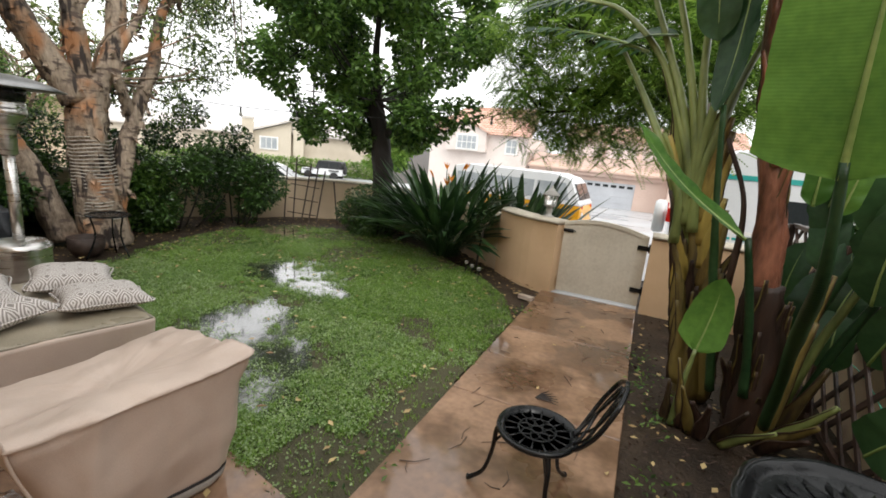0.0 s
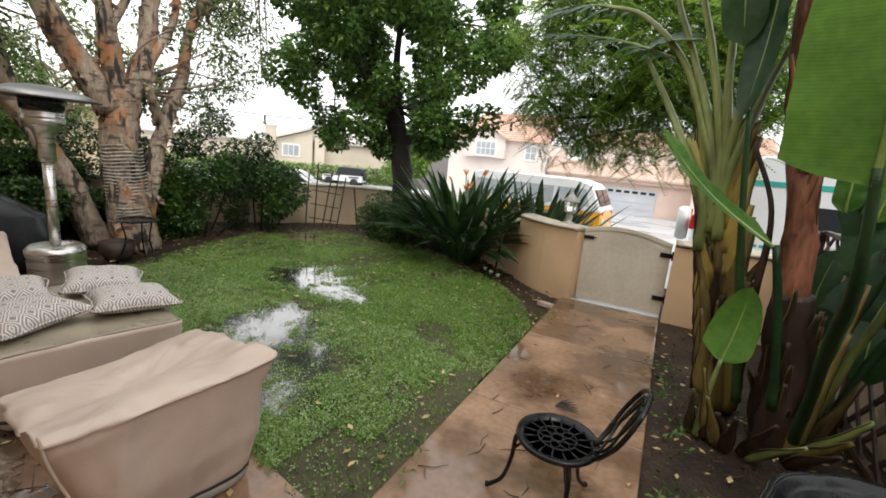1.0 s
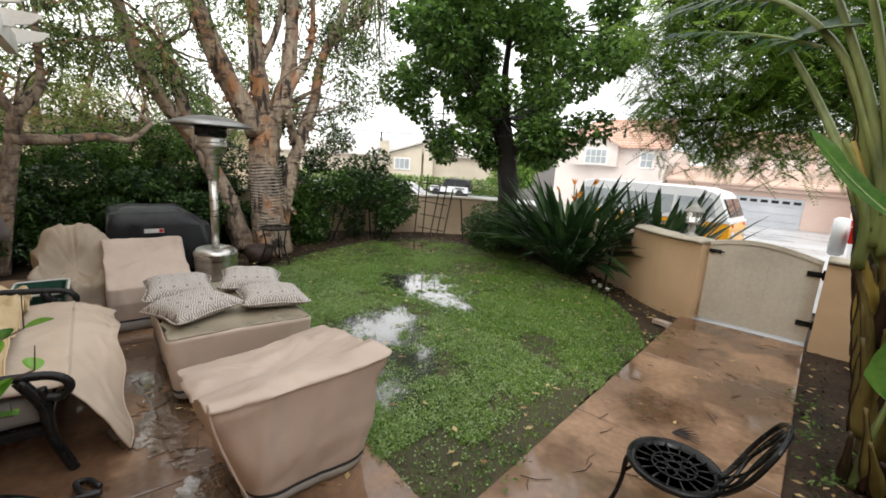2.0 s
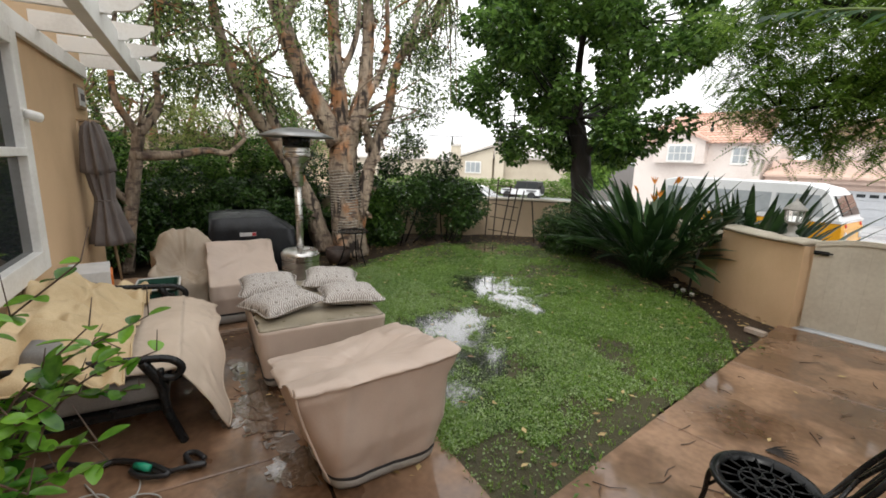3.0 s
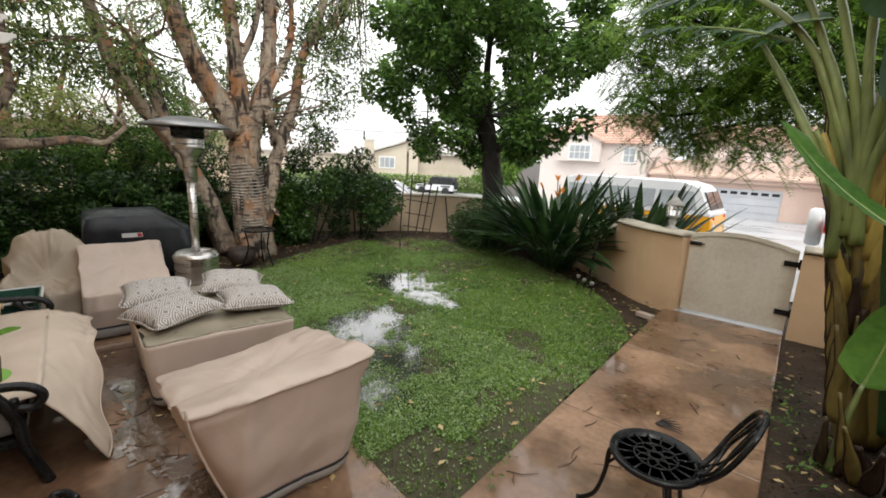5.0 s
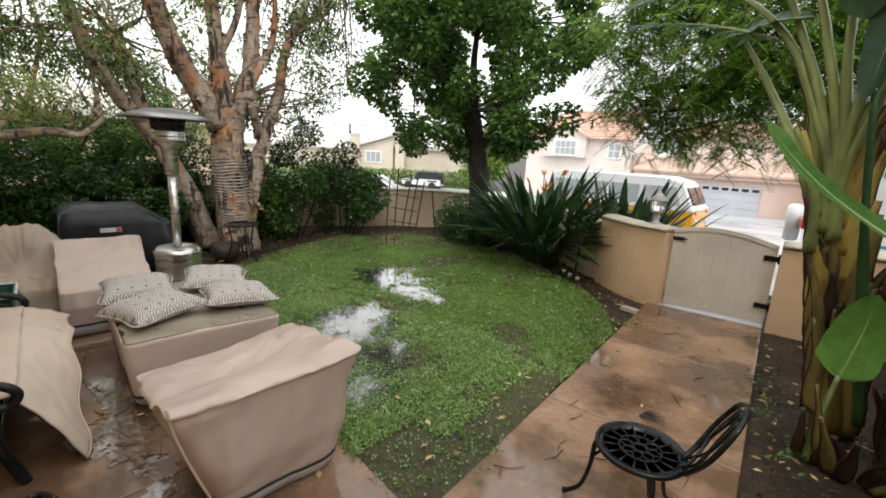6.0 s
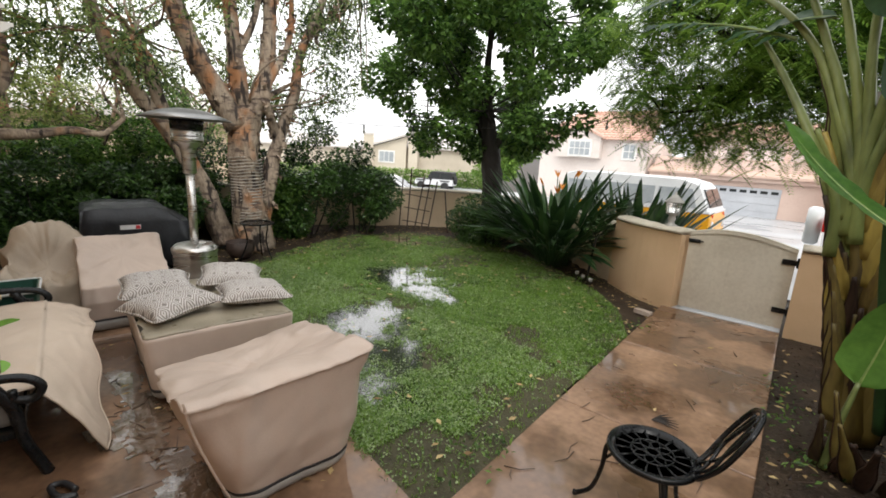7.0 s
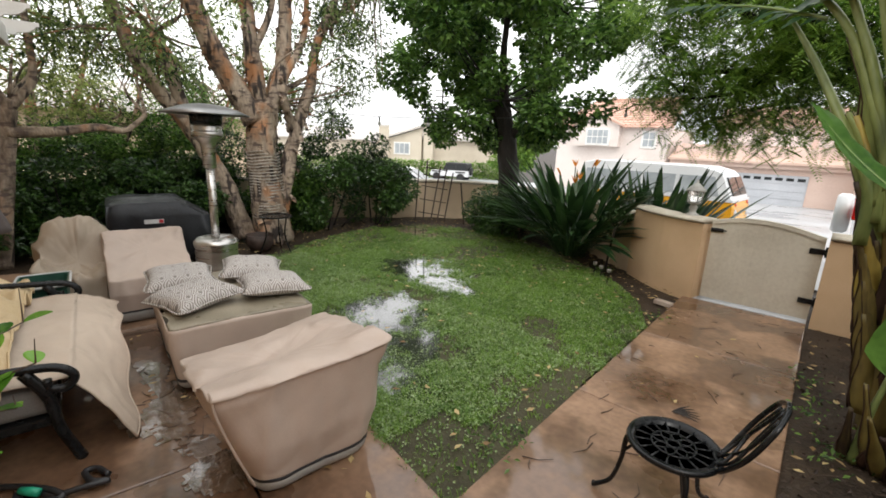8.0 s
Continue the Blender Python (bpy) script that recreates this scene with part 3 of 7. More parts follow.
def covered(name, label, category, levels, m, top, mat=None, hem_z=0.07, seed=0.0, folds=0.012, top_mat=None):
    """Cloth drawn over furniture: (z, x0, x1, y0, y1, corner) levels up to the rim, then a top whose height is top(x, y)."""
    ob = thing(name, label, category, m)
    rings = []
    for lo, hi in zip(levels, levels[1:]):
        for k in range(9):
            rings.append(rounded(*[a + (b - a) * k / 9 for a, b in zip(lo, hi)]))
    rings.append(rounded(*levels[-1]))
    z0, z1 = levels[0][0], levels[-1][0]
    c = sum(rings[-1], Vector()) / len(rings[-1])
    soft = []
    for r in rings:
        new_r = []
        for p in r:
            h = (p.z - z0) / (z1 - z0)
            lift = h * (top(p.x, p.y) - z1)
            d = Vector((p.x - c.x, p.y - c.y, 0)).normalized()
            f = folds * (noise.noise(Vector((p.x * 5 + seed, p.y * 5, p.z * 1.2))) + 0.6 * abs(noise.noise(Vector((p.x * 11 + seed, p.y * 11, p.z * 3.5)))) + 0.3 * noise.noise(Vector((p.x * 3 + p.z * 4, p.y * 3 - p.z * 4, seed))))
            f += folds * 1.1 * (1 - abs(noise.noise(Vector((p.x * 3.2 + seed * 3, p.y * 3.2, p.z * 0.8))))) ** 9 * (0.4 + 0.6 * h)
            f -= folds * 0.35 * (1 - abs(noise.noise(Vector((p.x * 2.6 + p.z * 2.2, p.y * 2.6 - p.z * 1.2, seed * 5))))) ** 12
            new_r.append(p + d * f + Vector((0, 0, lift)))
        soft.append(new_r)
    for k in (0.985, 0.94, 0.86, 0.76, 0.64, 0.5, 0.35, 0.18, 0.06):
        ring = []
        for p in rings[-1]:
            x, y = c.x + (p.x - c.x) * k, c.y + (p.y - c.y) * k
            w = folds * 0.55 * (noise.noise(Vector((x * 8 + seed, y * 8, 2))) + abs(noise.noise(Vector((x * 16, y * 16 + seed, 4)))))
            w += folds * 0.6 * (1 - abs(noise.noise(Vector((x * 4 + seed, y * 4, 8))))) ** 8
            ring.append(Vector((x, y, top(x, y) + 0.008 * min(1, (1 - k) * 8) + w)))
        soft.append(ring)
    bm = loft(bmesh.new(), soft if not top_mat else soft[:-8])
    part("cover", bm, mat or M["cover"], ob, smooth=True)
    if top_mat:
        bm = loft(bmesh.new(), [[p + Vector((0, 0, 0.003)) for p in r] for r in soft[-9:]])
        part("cover_top", bm, top_mat, ob, "soiled wet top of the cover", smooth=True)
    low = soft[0]
    def ringed(pairs):
        return [[Vector((c.x + (p.x - c.x) * s, c.y + (p.y - c.y) * s, p.z + dz + 0.006 * noise.noise(p * 12 + Vector((s * 9, 0, 0))))) for p in low] for s, dz in pairs]
    part("hem", loft(bmesh.new(), ringed(((1.0, 0.004), (1.0, -hem_z * 0.4), (0.985, -hem_z * 0.7), (0.96, -hem_z)))), M["hem"], ob, "grey hem of the cover", smooth=True)
    part("cord", loft(bmesh.new(), ringed(((0.99, 0.012), (1.012, 0.009), (1.012, -0.006), (0.985, -0.01)))), M["black"], ob, "black drawcord", smooth=True)
    return ob


M["cover_top"] = material("soiled_cover_top", (0.15, 0.135, 0.095), (0.36, 0.31, 0.23), 2.2, 0.25, 120, 0.12, 0.003, rough2=0.6, mix=0.45)


def back_saddle(x, y):
    """Top of a chair seen from behind: a high back whose cloth slumps down to the arms, drawn up again at its far corner."""
    t = max(0.0, min(1.0, (0.40 - x) / 0.34))
    slump = t * t * (3 - 2 * t)
    far_ = max(0.0, min(1.0, (0.06 - x) / 0.46))
    ridge = 0.70 - 0.06 * max(0.0, -y / 0.44) - 0.03 * math.cos(y * 3.4) ** 2
    corner = 0.025 * (abs(y) / 0.45) ** 6 * (x > 0.2)
    crease = 0.014 * math.sin(9 * x + 5 * y) * t * (1 - far_)
    return ridge + corner - 0.095 * slump - 0.085 * far_ + 0.05 * slump * max(0.0, y / 0.45) + crease - 0.03 * math.exp(-((x - 0.02) / 0.1) ** 2) * math.cos(y * 3)


back_chair = covered("covered_armchair", "outdoor armchair seen from behind under a taupe weatherproof cover", "covered chair",
        [(0.085, -0.34, 0.39, -0.27, 0.41, 0.15), (0.3, -0.38, 0.43, -0.33, 0.43, 0.11), (0.55, -0.41, 0.44, -0.40, 0.42, 0.06), (0.68, -0.42, 0.45, -0.43, 0.45, 0.03), (0.70, -0.43, 0.465, -0.44, 0.465, 0.025)],
        pose(-2.17, 1.115, 0.01, 0, 0, -10.4), back_saddle, seed=1.0, folds=0.02)
for s in (-1,):
    part("seam", tube(bmesh.new(), bend([(0.455, -0.435, 0.70), (0.46, -0.41, 0.55), (0.43, -0.335, 0.3), (0.385, -0.262, 0.09)], 6), 0.006, 6), M["cover"], back_chair, "sewn corner seam", smooth=True)
covered("covered_table", "low table under a taupe cover, its top soiled and wet", "covered table",
        [(0.12, -0.60, 0.60, -0.45, 0.45, 0.05), (0.3, -0.62, 0.62, -0.47, 0.47, 0.035), (0.5, -0.63, 0.63, -0.485, 0.485, 0.02)],
        pose(-3.55, 1.40, 0.01, 0, 0, -10.4), lambda x, y: 0.5 - 0.006 * math.cos(x * 4) * math.cos(y * 5), seed=2.0, folds=0.009, top_mat=M["cover_top"])


def recline(x, y):
    t = max(0, min(1, (0.28 - x) / 0.62))
    return 0.42 + 0.34 * t - 0.03 * max(0, (-0.3 - x) / 0.1)


covered("covered_armchair", "reclined armchair under a taupe cover with a grey hem", "covered chair",
        [(0.11, -0.42, 0.36, -0.33, 0.33, 0.05), (0.28, -0.44, 0.38, -0.35, 0.35, 0.05), (0.42, -0.44, 0.36, -0.34, 0.34, 0.04)],
        pose(-4.98, 1.25, 0.01, 0, 0, -10.4), recline, seed=3.0, folds=0.012, hem_z=0.1)


def round_back(x, y):
    t = max(0, min(1, (0.05 - x) / 0.3))
    return 0.38 + 0.15 * min(1, (abs(y) / 0.27) ** 4) * (1 - t) + (0.46 - 0.26 * (y / 0.3) ** 4) * t * t * (3 - 2 * t) + 0.012 * math.sin(x * 31 + y * 9)


covered("covered_dining_chair", "round-backed garden chair under a loose wrinkled taupe cover", "covered chair",
        [(0.12, -0.3, 0.33, -0.29, 0.29, 0.1), (0.26, -0.31, 0.31, -0.28, 0.28, 0.1), (0.38, -0.30, 0.28, -0.27, 0.27, 0.08)],
        pose(-5.38, 0.76, 0.01, 0, 0, -10), round_back, seed=5.0, folds=0.075, mat=M["cover2"])

# ---- patio heater ----
heater = thing("patio_heater", "stainless steel mushroom patio heater standing on the patio edge", "heater", pose(-4.96, 1.9, 0.0))
part("tank_housing", lathe(bmesh.new(), [(0.0, 0.01), (0.23, 0.01), (0.235, 0.04), (0.215, 0.06), (0.215, 0.56), (0.225, 0.6), (0.225, 0.62), (0.19, 0.66), (0.08, 0.68), (0.0, 0.68)], 28), M["steel"], heater, smooth=True)
part("pole", tube(bmesh.new(), [(0, 0, 0.66), (0, 0, 1.0), (0, 0, 1.45)], 0.041, 14), M["steel"], heater, smooth=True)
part("burner_neck", lathe(bmesh.new(), [(0.035, 1.40), (0.065, 1.42), (0.068, 1.62), (0.085, 1.68), (0.13, 1.72), (0.15, 1.74), (0.15, 1.79), (0.14, 1.8), (0.15, 1.83), (0.14, 1.86), (0.0, 1.86)], 24), M["steel"], heater, smooth=True)
part("emitter", lathe(bmesh.new(), [(0.0, 1.855), (0.15, 1.858), (0.16, 1.985), (0.0, 1.985)], 24), M["iron"], heater, "dark burner screen", smooth=True)
part("reflector", lathe(bmesh.new(), [(0.42, 1.955), (0.425, 1.96), (0.31, 2.01), (0.2, 2.045), (0.1, 2.06), (0.0, 2.065), (0.0, 2.05), (0.2, 2.03), (0.3, 1.995)], 36), M["dome"], heater, "domed reflector", smooth=True)


# ---- trees ----
def tree(name, label, m, limbs, crown, leaves, length, width, leaf_mat, bark, seed, spread=1.0, droop=0.3, shell=0.75, flakes=0):
    ob = thing(name, label, "tree", m)
    for i, (pts_, r0, r1) in enumerate(limbs):
        line_ = bend(pts_, 14)
        part("trunk" if i == 0 else "limb", tube(bmesh.new(), line_, taper(len(line_), r0, r1), 18 if r0 > 0.08 else 9, 0.3, seed + i), bark, ob, smooth=True)
    r = np.random.default_rng(seed)
    p, out = clumps(r, leaves, [c[:3] for c in crown], [c[3] for c in crown], shell)
    tw = bmesh.new()
    cs = [Vector(c[:3]) for c in crown]
    ends = [Vector(l[0][-1]) for l in limbs]
    for c in cs:
        e = min(ends, key=lambda q: (q - c).length)
        mid = (e + c) / 2 + Vector(r.normal(size=3) * 0.15)
        line_ = bend([e, mid, c + Vector(r.normal(size=3) * 0.2)], 4)
        tube(tw, line_, taper(len(line_), 0.025, 0.006), 5)
    tagged(part("twig", tw, bark, ob, smooth=True), kind="stuff")
    if flakes:
        fl = []
        while len(fl) < flakes:
            pts_, r0, r1 = limbs[r.integers(0, min(7, len(limbs)))]
            line_ = bend(pts_, 6)
            k = r.random()
            q = line_[int(k * (len(line_) - 1))]
            a = r.uniform(0, 6.283)
            rad = (r0 + (r1 - r0) * k) * 1.02
            fl.append((q.x + rad * math.cos(a), q.y + rad * math.sin(a), q.z + r.uniform(-0.1, 0.1)))
        stuff("bark_flake", leaf_mesh("bark_flake", fl, 0.11, 0.07, bark, r, 0.6, 0.5), ob)
    stuff("crown", leaf_mesh("crown", p, length, width, leaf_mat, r, droop, spread, out * 0.6), ob)
    return ob


def crown_balls(seed, n, centre, size, ball, hollow=0.0):
    r = np.random.default_rng(seed)
    out = []
    while len(out) < n:
        d = r.uniform(-1, 1, 3)
        q = np.linalg.norm(d)
        if hollow < q < 1:
            out.append((*(np.array(centre) + d * np.array(size)), ball * r.uniform(0.6, 1.25)))
    return out


tree("maple_tree", "liquidambar tree with dark trunk and dense green crown", pose(-5.15, 8.0, -0.02),
     [([(0.05, 0.0, 0), (0.0, 0, 1.0), (-0.12, 0, 1.9), (-0.25, -0.1, 2.7)], 0.23, 0.16), ([(-0.05, 0, 1.7), (-0.7, 0.1, 2.8), (-1.2, 0.2, 4.2)], 0.09, 0.03),
      ([(-0.1, 0, 1.8), (0.35, 0.2, 2.9), (0.6, 0.3, 4.4)], 0.09, 0.03), ([(-0.2, -0.05, 2.5), (-0.2, -0.2, 3.8), (-0.1, -0.1, 5.5)], 0.1, 0.03)],
     crown_balls(11, 84, (-0.2, -0.3, 3.65), (2.75, 2.4, 1.95), 0.4, 0.3) + [(-1.5, -0.6, 2.15, 0.34), (-1.1, -0.9, 1.95, 0.3), (0.9, -0.5, 2.0, 0.34), (1.35, -0.4, 2.2, 0.32), (0.5, 0.4, 1.95, 0.3), (-1.9, -0.2, 2.4, 0.35), (1.8, -0.3, 2.5, 0.36)], 40000, 0.105, 0.075, M["leaf"], M["bark"], 21)

paperbark = tree("paperbark_tree", "pale papery-barked tree with several leaning stems", pose(-7.15, 3.6, -0.02),
     [([(0.1, 0.05, 0), (0.05, 0.02, 0.8), (0.0, 0, 1.5), (0.05, 0.05, 2.3)], 0.27, 0.2), ([(0.0, -0.1, 2.0), (-0.15, -0.6, 3.0), (-0.2, -1.1, 4.4), (-0.3, -1.3, 6.0)], 0.17, 0.08),
      ([(0.0, 0.0, 2.2), (0.0, -0.1, 3.2), (0.0, -0.15, 4.5), (0, 0.0, 6.0)], 0.13, 0.06), ([(0.05, 0.1, 2.2), (0.1, 0.35, 2.9), (0.1, 0.45, 4.2), (0.1, 0.4, 6)], 0.14, 0.06),
      ([(0.05, 0.15, 0.1), (0.1, 0.35, 1.2), (0.1, 0.6, 2.0), (0.1, 0.85, 2.6), (0.15, 1.0, 3.4), (0.1, 1.5, 4.4), (0.0, 1.6, 5.6)], 0.14, 0.03), ([(0.1, 0.5, 1.9), (0.2, 0.3, 2.6), (0.2, 0.75, 3.6), (0.2, 0.7, 5.4)], 0.08, 0.03), ([(0.1, 1.1, 3.6), (0.2, 1.7, 4.2), (0.3, 2.0, 5.0)], 0.05, 0.015), ([(0, -0.1, 3.0), (0.1, 0.25, 3.9), (0.15, 0.2, 5.2)], 0.06, 0.02), ([(-0.2, -0.9, 3.8), (-0.1, -0.6, 4.6), (-0.1, -0.5, 6)], 0.07, 0.03), ([(-0.2, -0.3, 0.1), (-0.3, -0.55, 1.0), (-0.5, -0.9, 1.9), (-0.7, -1.2, 3.2)], 0.16, 0.08),
      ([(-0.5, -0.8, 1.7), (-0.6, -1.6, 3.0), (-0.7, -1.9, 4.8)], 0.12, 0.05)],
     crown_balls(12, 120, (-0.8, -0.1, 4.0), (1.9, 3.3, 1.85), 0.36, 0.1) + [(-0.3, 1.5, 2.35, 0.3), (-0.2, 1.9, 2.6, 0.28), (-0.4, 1.2, 1.95, 0.34), (0.1, 2.3, 2.9, 0.22), (-0.6, 1.8, 2.1, 0.36)], 23000, 0.082, 0.032, M["leaf_gum"], M["paper"], 22, droop=0.5, shell=0.4, flakes=900)

# cord wound round the foot of the pale trunk
coil = []
for k in range(23 * 14):
    a, z = k * 2 * math.pi / 14, 0.42 + k * 1.12 / (23 * 14)
    rad = 0.285 - 0.025 * z + 0.012 * noise.noise(Vector((math.cos(a) * 2, math.sin(a) * 2, z * 6)))
    coil.append(Vector((0.09 - 0.06 * z + rad * math.cos(a), 0.04 - 0.027 * z + rad * math.sin(a), z + 0.022 * noise.noise(Vector((math.cos(a) * 1.4, math.sin(a) * 1.4, z * 3))))))
part("wound_cord", tube(bmesh.new(), coil, [0.009] * len(coil), 5), M["cord"], paperbark, "pale cord wound round the trunk", smooth=True)


def feather_mesh(name, starts, rng, length, pairs, leaf, wide, mat):
    """Drooping feather leaves: a stem with pairs of narrow leaflets, as one mesh."""
    c = np.asarray(starts, float)
    n = len(c)
    a = rng.uniform(0, 6.283, n)
    d = np.stack([np.cos(a), np.sin(a), rng.uniform(-0.9, 0.3, n)], 1)
    d /= np.linalg.norm(d, axis=1, keepdims=True)
    s = np.stack([-np.sin(a), np.cos(a), rng.uniform(-0.3, 0.3, n)], 1)
    ln = length * rng.uniform(0.6, 1.2, n)
    verts = []
    for k in range(pairs):
        t = (k + 0.5) / pairs
        p = c + d * (ln * t)[:, None] + np.array([0, 0, -0.35]) * (ln * t * t)[:, None]
        for sg in (1, -1):
            q = leaf * (0.5 + math.sin(math.pi * (0.15 + 0.8 * t)))
            tip = p + (s * sg + d * 0.45) * q + np.array([0, 0, -0.25 * q])
            w = d * wide
            verts.append(np.stack([p, (p + tip) / 2 + w, tip, (p + tip) / 2 - w], 1))
    v = np.stack(verts, 1).reshape(-1, 3)
    m = len(v) // 4
    base = np.arange(m)[:, None] * 4
    me = bpy.data.meshes.new(name)
    me.from_pydata(v.tolist(), [], (base + np.array([[0, 1, 2, 3]])).tolist())
    me.materials.append(mat)
    return me


ft = thing("feathery_tree", "spreading tree with fine feathery drooping foliage", "tree", pose(0.75, 9.0, -0.35))
flimbs = [([(0.0, 0.0, 0), (0.0, 0.0, 1.4), (-0.1, 0.0, 2.7)], 0.2, 0.15), ([(-0.1, 0, 2.5), (-0.9, -0.3, 3.25), (-1.9, -0.8, 3.35), (-2.9, -1.2, 3.3)], 0.1, 0.02),
          ([(-0.1, 0, 2.6), (-0.9, -0.6, 3.5), (-1.8, -1.2, 3.9), (-3.0, -1.7, 4.6)], 0.09, 0.02), ([(-0.1, 0, 2.6), (0.8, -0.6, 3.6), (1.6, -1.2, 4.3)], 0.1, 0.03),
          ([(-0.1, 0, 2.6), (-0.4, -0.4, 3.9), (-0.9, -0.8, 5.2)], 0.1, 0.03), ([(-0.9, -0.3, 3.25), (-1.6, -0.1, 2.95), (-2.4, -0.2, 2.7)], 0.05, 0.012), ([(-1.5, -0.6, 3.3), (-2.0, -1.2, 3.0), (-2.6, -1.5, 2.9)], 0.045, 0.012)]
for i, (p_, a_, b_) in enumerate(flimbs):
    l_ = bend(p_, 6)
    part("trunk" if i == 0 else "limb", tube(bmesh.new(), l_, taper(len(l_), a_, b_), 9, 0.25, i), M["bark"], ft, smooth=True)
r_ = np.random.default_rng(77)
fb = [b for b in crown_balls(13, 120, (-1.5, -0.9, 3.95), (2.35, 1.7, 1.6), 0.55) if b[2] > 2.45 + 0.5 * abs(b[0] + 2.0) * (b[0] < -2.6)]
tw = bmesh.new()
for b in fb:
    e = min((Vector(q) for l in flimbs[1:] for q in bend(l[0], 3)), key=lambda q: (q - Vector(b[:3])).length)
    tube(tw, [e, (e + Vector(b[:3])) / 2 + Vector((0, 0, 0.1)), b[:3]], [0.016, 0.01, 0.004], 5)
tagged(part("twig", tw, M["bark"], ft, smooth=True), kind="stuff")
fp, _ = clumps(r_, 6300, [b[:3] for b in fb], [b[3] for b in fb], 0.4)
stuff("crown", feather_mesh("crown", fp, r_, 0.36, 11, 0.06, 0.013, M["feather"]), ft)


def shrub(name, label, m, balls, n, length, width, mat, seed, stems=6, droop=0.1):
    ob = thing(name, label, "shrub", m)
    r = np.random.default_rng(seed)
    tw = bmesh.new()
    for i in range(stems):
        b = balls[i % len(balls)]
        tube(tw, bend([(b[0] * 0.4, b[1] * 0.4, 0), (b[0] * 0.8, b[1] * 0.8, b[2] * 0.5), b[:3]], 4), taper(9, 0.02, 0.006), 5)
    tagged(part("stem", tw, M["bark"], ob, smooth=True), kind="stuff")
    p, out = clumps(r, n, [b[:3] for b in balls], [b[3] for b in balls], 0.7)
    p[:, 2] = np.maximum(p[:, 2], 0.05)
    stuff("foliage", leaf_mesh("foliage", p, length, width, mat, r, droop, 1.0, out * 0.8), ob)
    return ob


for i, (x, y, w, h, lg) in enumerate(((-7.75, 5.1, 1.1, 2.5, 0), (-7.25, 6.05, 0.85, 1.8, 0), (-8.2, 2.4, 1.0, 1.4, 0), (-8.4, 1.3, 1.0, 1.55, 0), (-8.4, 0.2, 1.0, 1.6, 0), (-8.8, 4.0, 1.0, 1.7, 0))):
    balls = crown_balls(30 + i, 22, (0, 0, h * 0.5), (w * 0.95, w * 0.95, h * 0.48), 0.27)
    shrub("hedge_shrub", "dense dark green shrub along the garden wall", pose(x, y, -0.03), balls, 9000, 0.075, 0.04, M["leaf_dark"], 40 + i)
for i, (x, y, w, h) in enumerate(((-8.6, 3.1, 0.9, 1.5), (-7.9, 4.4, 0.7, 1.2), (-8.9, -0.9, 1.0, 1.7), (-9.3, 1.8, 0.8, 1.95), (-9.3, 0.6, 0.8, 2.0), (-9.2, 3.0, 0.8, 2.0))):
    balls = crown_balls(130 + i, 22, (0, 0, h * 0.5), (w * 0.95, w * 0.95, h * 0.5), 0.27)
    shrub("hedge_shrub", "dense green shrub along the garden wall", pose(x, y, -0.03), balls, 8000, 0.08, 0.045, M["leaf_dark"] if i in (0, 2) else M["leaf"], 140 + i)
tree("gnarled_tree", "twisted small tree with a long horizontal limb", pose(-7.75, 0.35, -0.02),
     [([(0, 0, 0), (0.05, 0.12, 0.8), (-0.05, 0.25, 1.5), (0.0, 0.35, 2.1)], 0.10, 0.075), ([(-0.02, 0.28, 1.7), (0.1, 0.7, 1.72), (0.2, 1.15, 1.8), (0.25, 1.45, 1.78), (0.3, 1.7, 2.0)], 0.075, 0.03),
      ([(0.0, 0.33, 2.0), (0.0, 0.1, 2.5), (-0.1, 0.15, 3.2), (-0.1, 0.3, 4.0)], 0.06, 0.02), ([(0.0, 0.35, 2.0), (0.0, 0.6, 2.4), (0.0, 0.62, 3.1), (0.1, 0.7, 3.8)], 0.06, 0.02), ([(0.02, 0.2, 0.9), (-0.1, -0.25, 1.6), (-0.2, -0.3, 2.4)], 0.06, 0.02)],
     crown_balls(91, 34, (-0.6, 0.6, 3.3), (0.9, 1.7, 1.2), 0.32), 4200, 0.08, 0.03, M["leaf_olive"], M["paper"], 92, droop=0.5, shell=0.4)
for i, (x, y, z, sx, sy, sz, nn, mm) in enumerate(((-12.0, 1.2, 3.4, 1.8, 2.6, 2.3, 6500, "leaf_olive"), (-12.5, 4.6, 3.6, 1.8, 2.4, 2.4, 6500, "leaf_olive"), (-11.5, -1.8, 3.2, 1.6, 2.2, 2.4, 6000, "leaf_olive"))):
    tree("background_tree", "olive-green tree beyond the garden wall", pose(x, y, -0.6), [([(0, 0, 0), (0.1, 0.1, 1.6), (0, 0.2, z)], 0.14, 0.07), ([(0.05, 0.1, 1.5), (0.2, 0.8, 2.8), (0.3, 1.2, 4.2)], 0.08, 0.03), ([(0.05, 0.1, 1.6), (0.1, -0.7, 2.8), (0.2, -1.1, 4.4)], 0.08, 0.03)],
         crown_balls(95 + i, 44, (0, 0, z + 0.4), (sx, sy, sz), 0.5), int(nn * 0.55), 0.10, 0.036, M[mm], M["paper"], 99 + i, droop=0.4, shell=0.4)
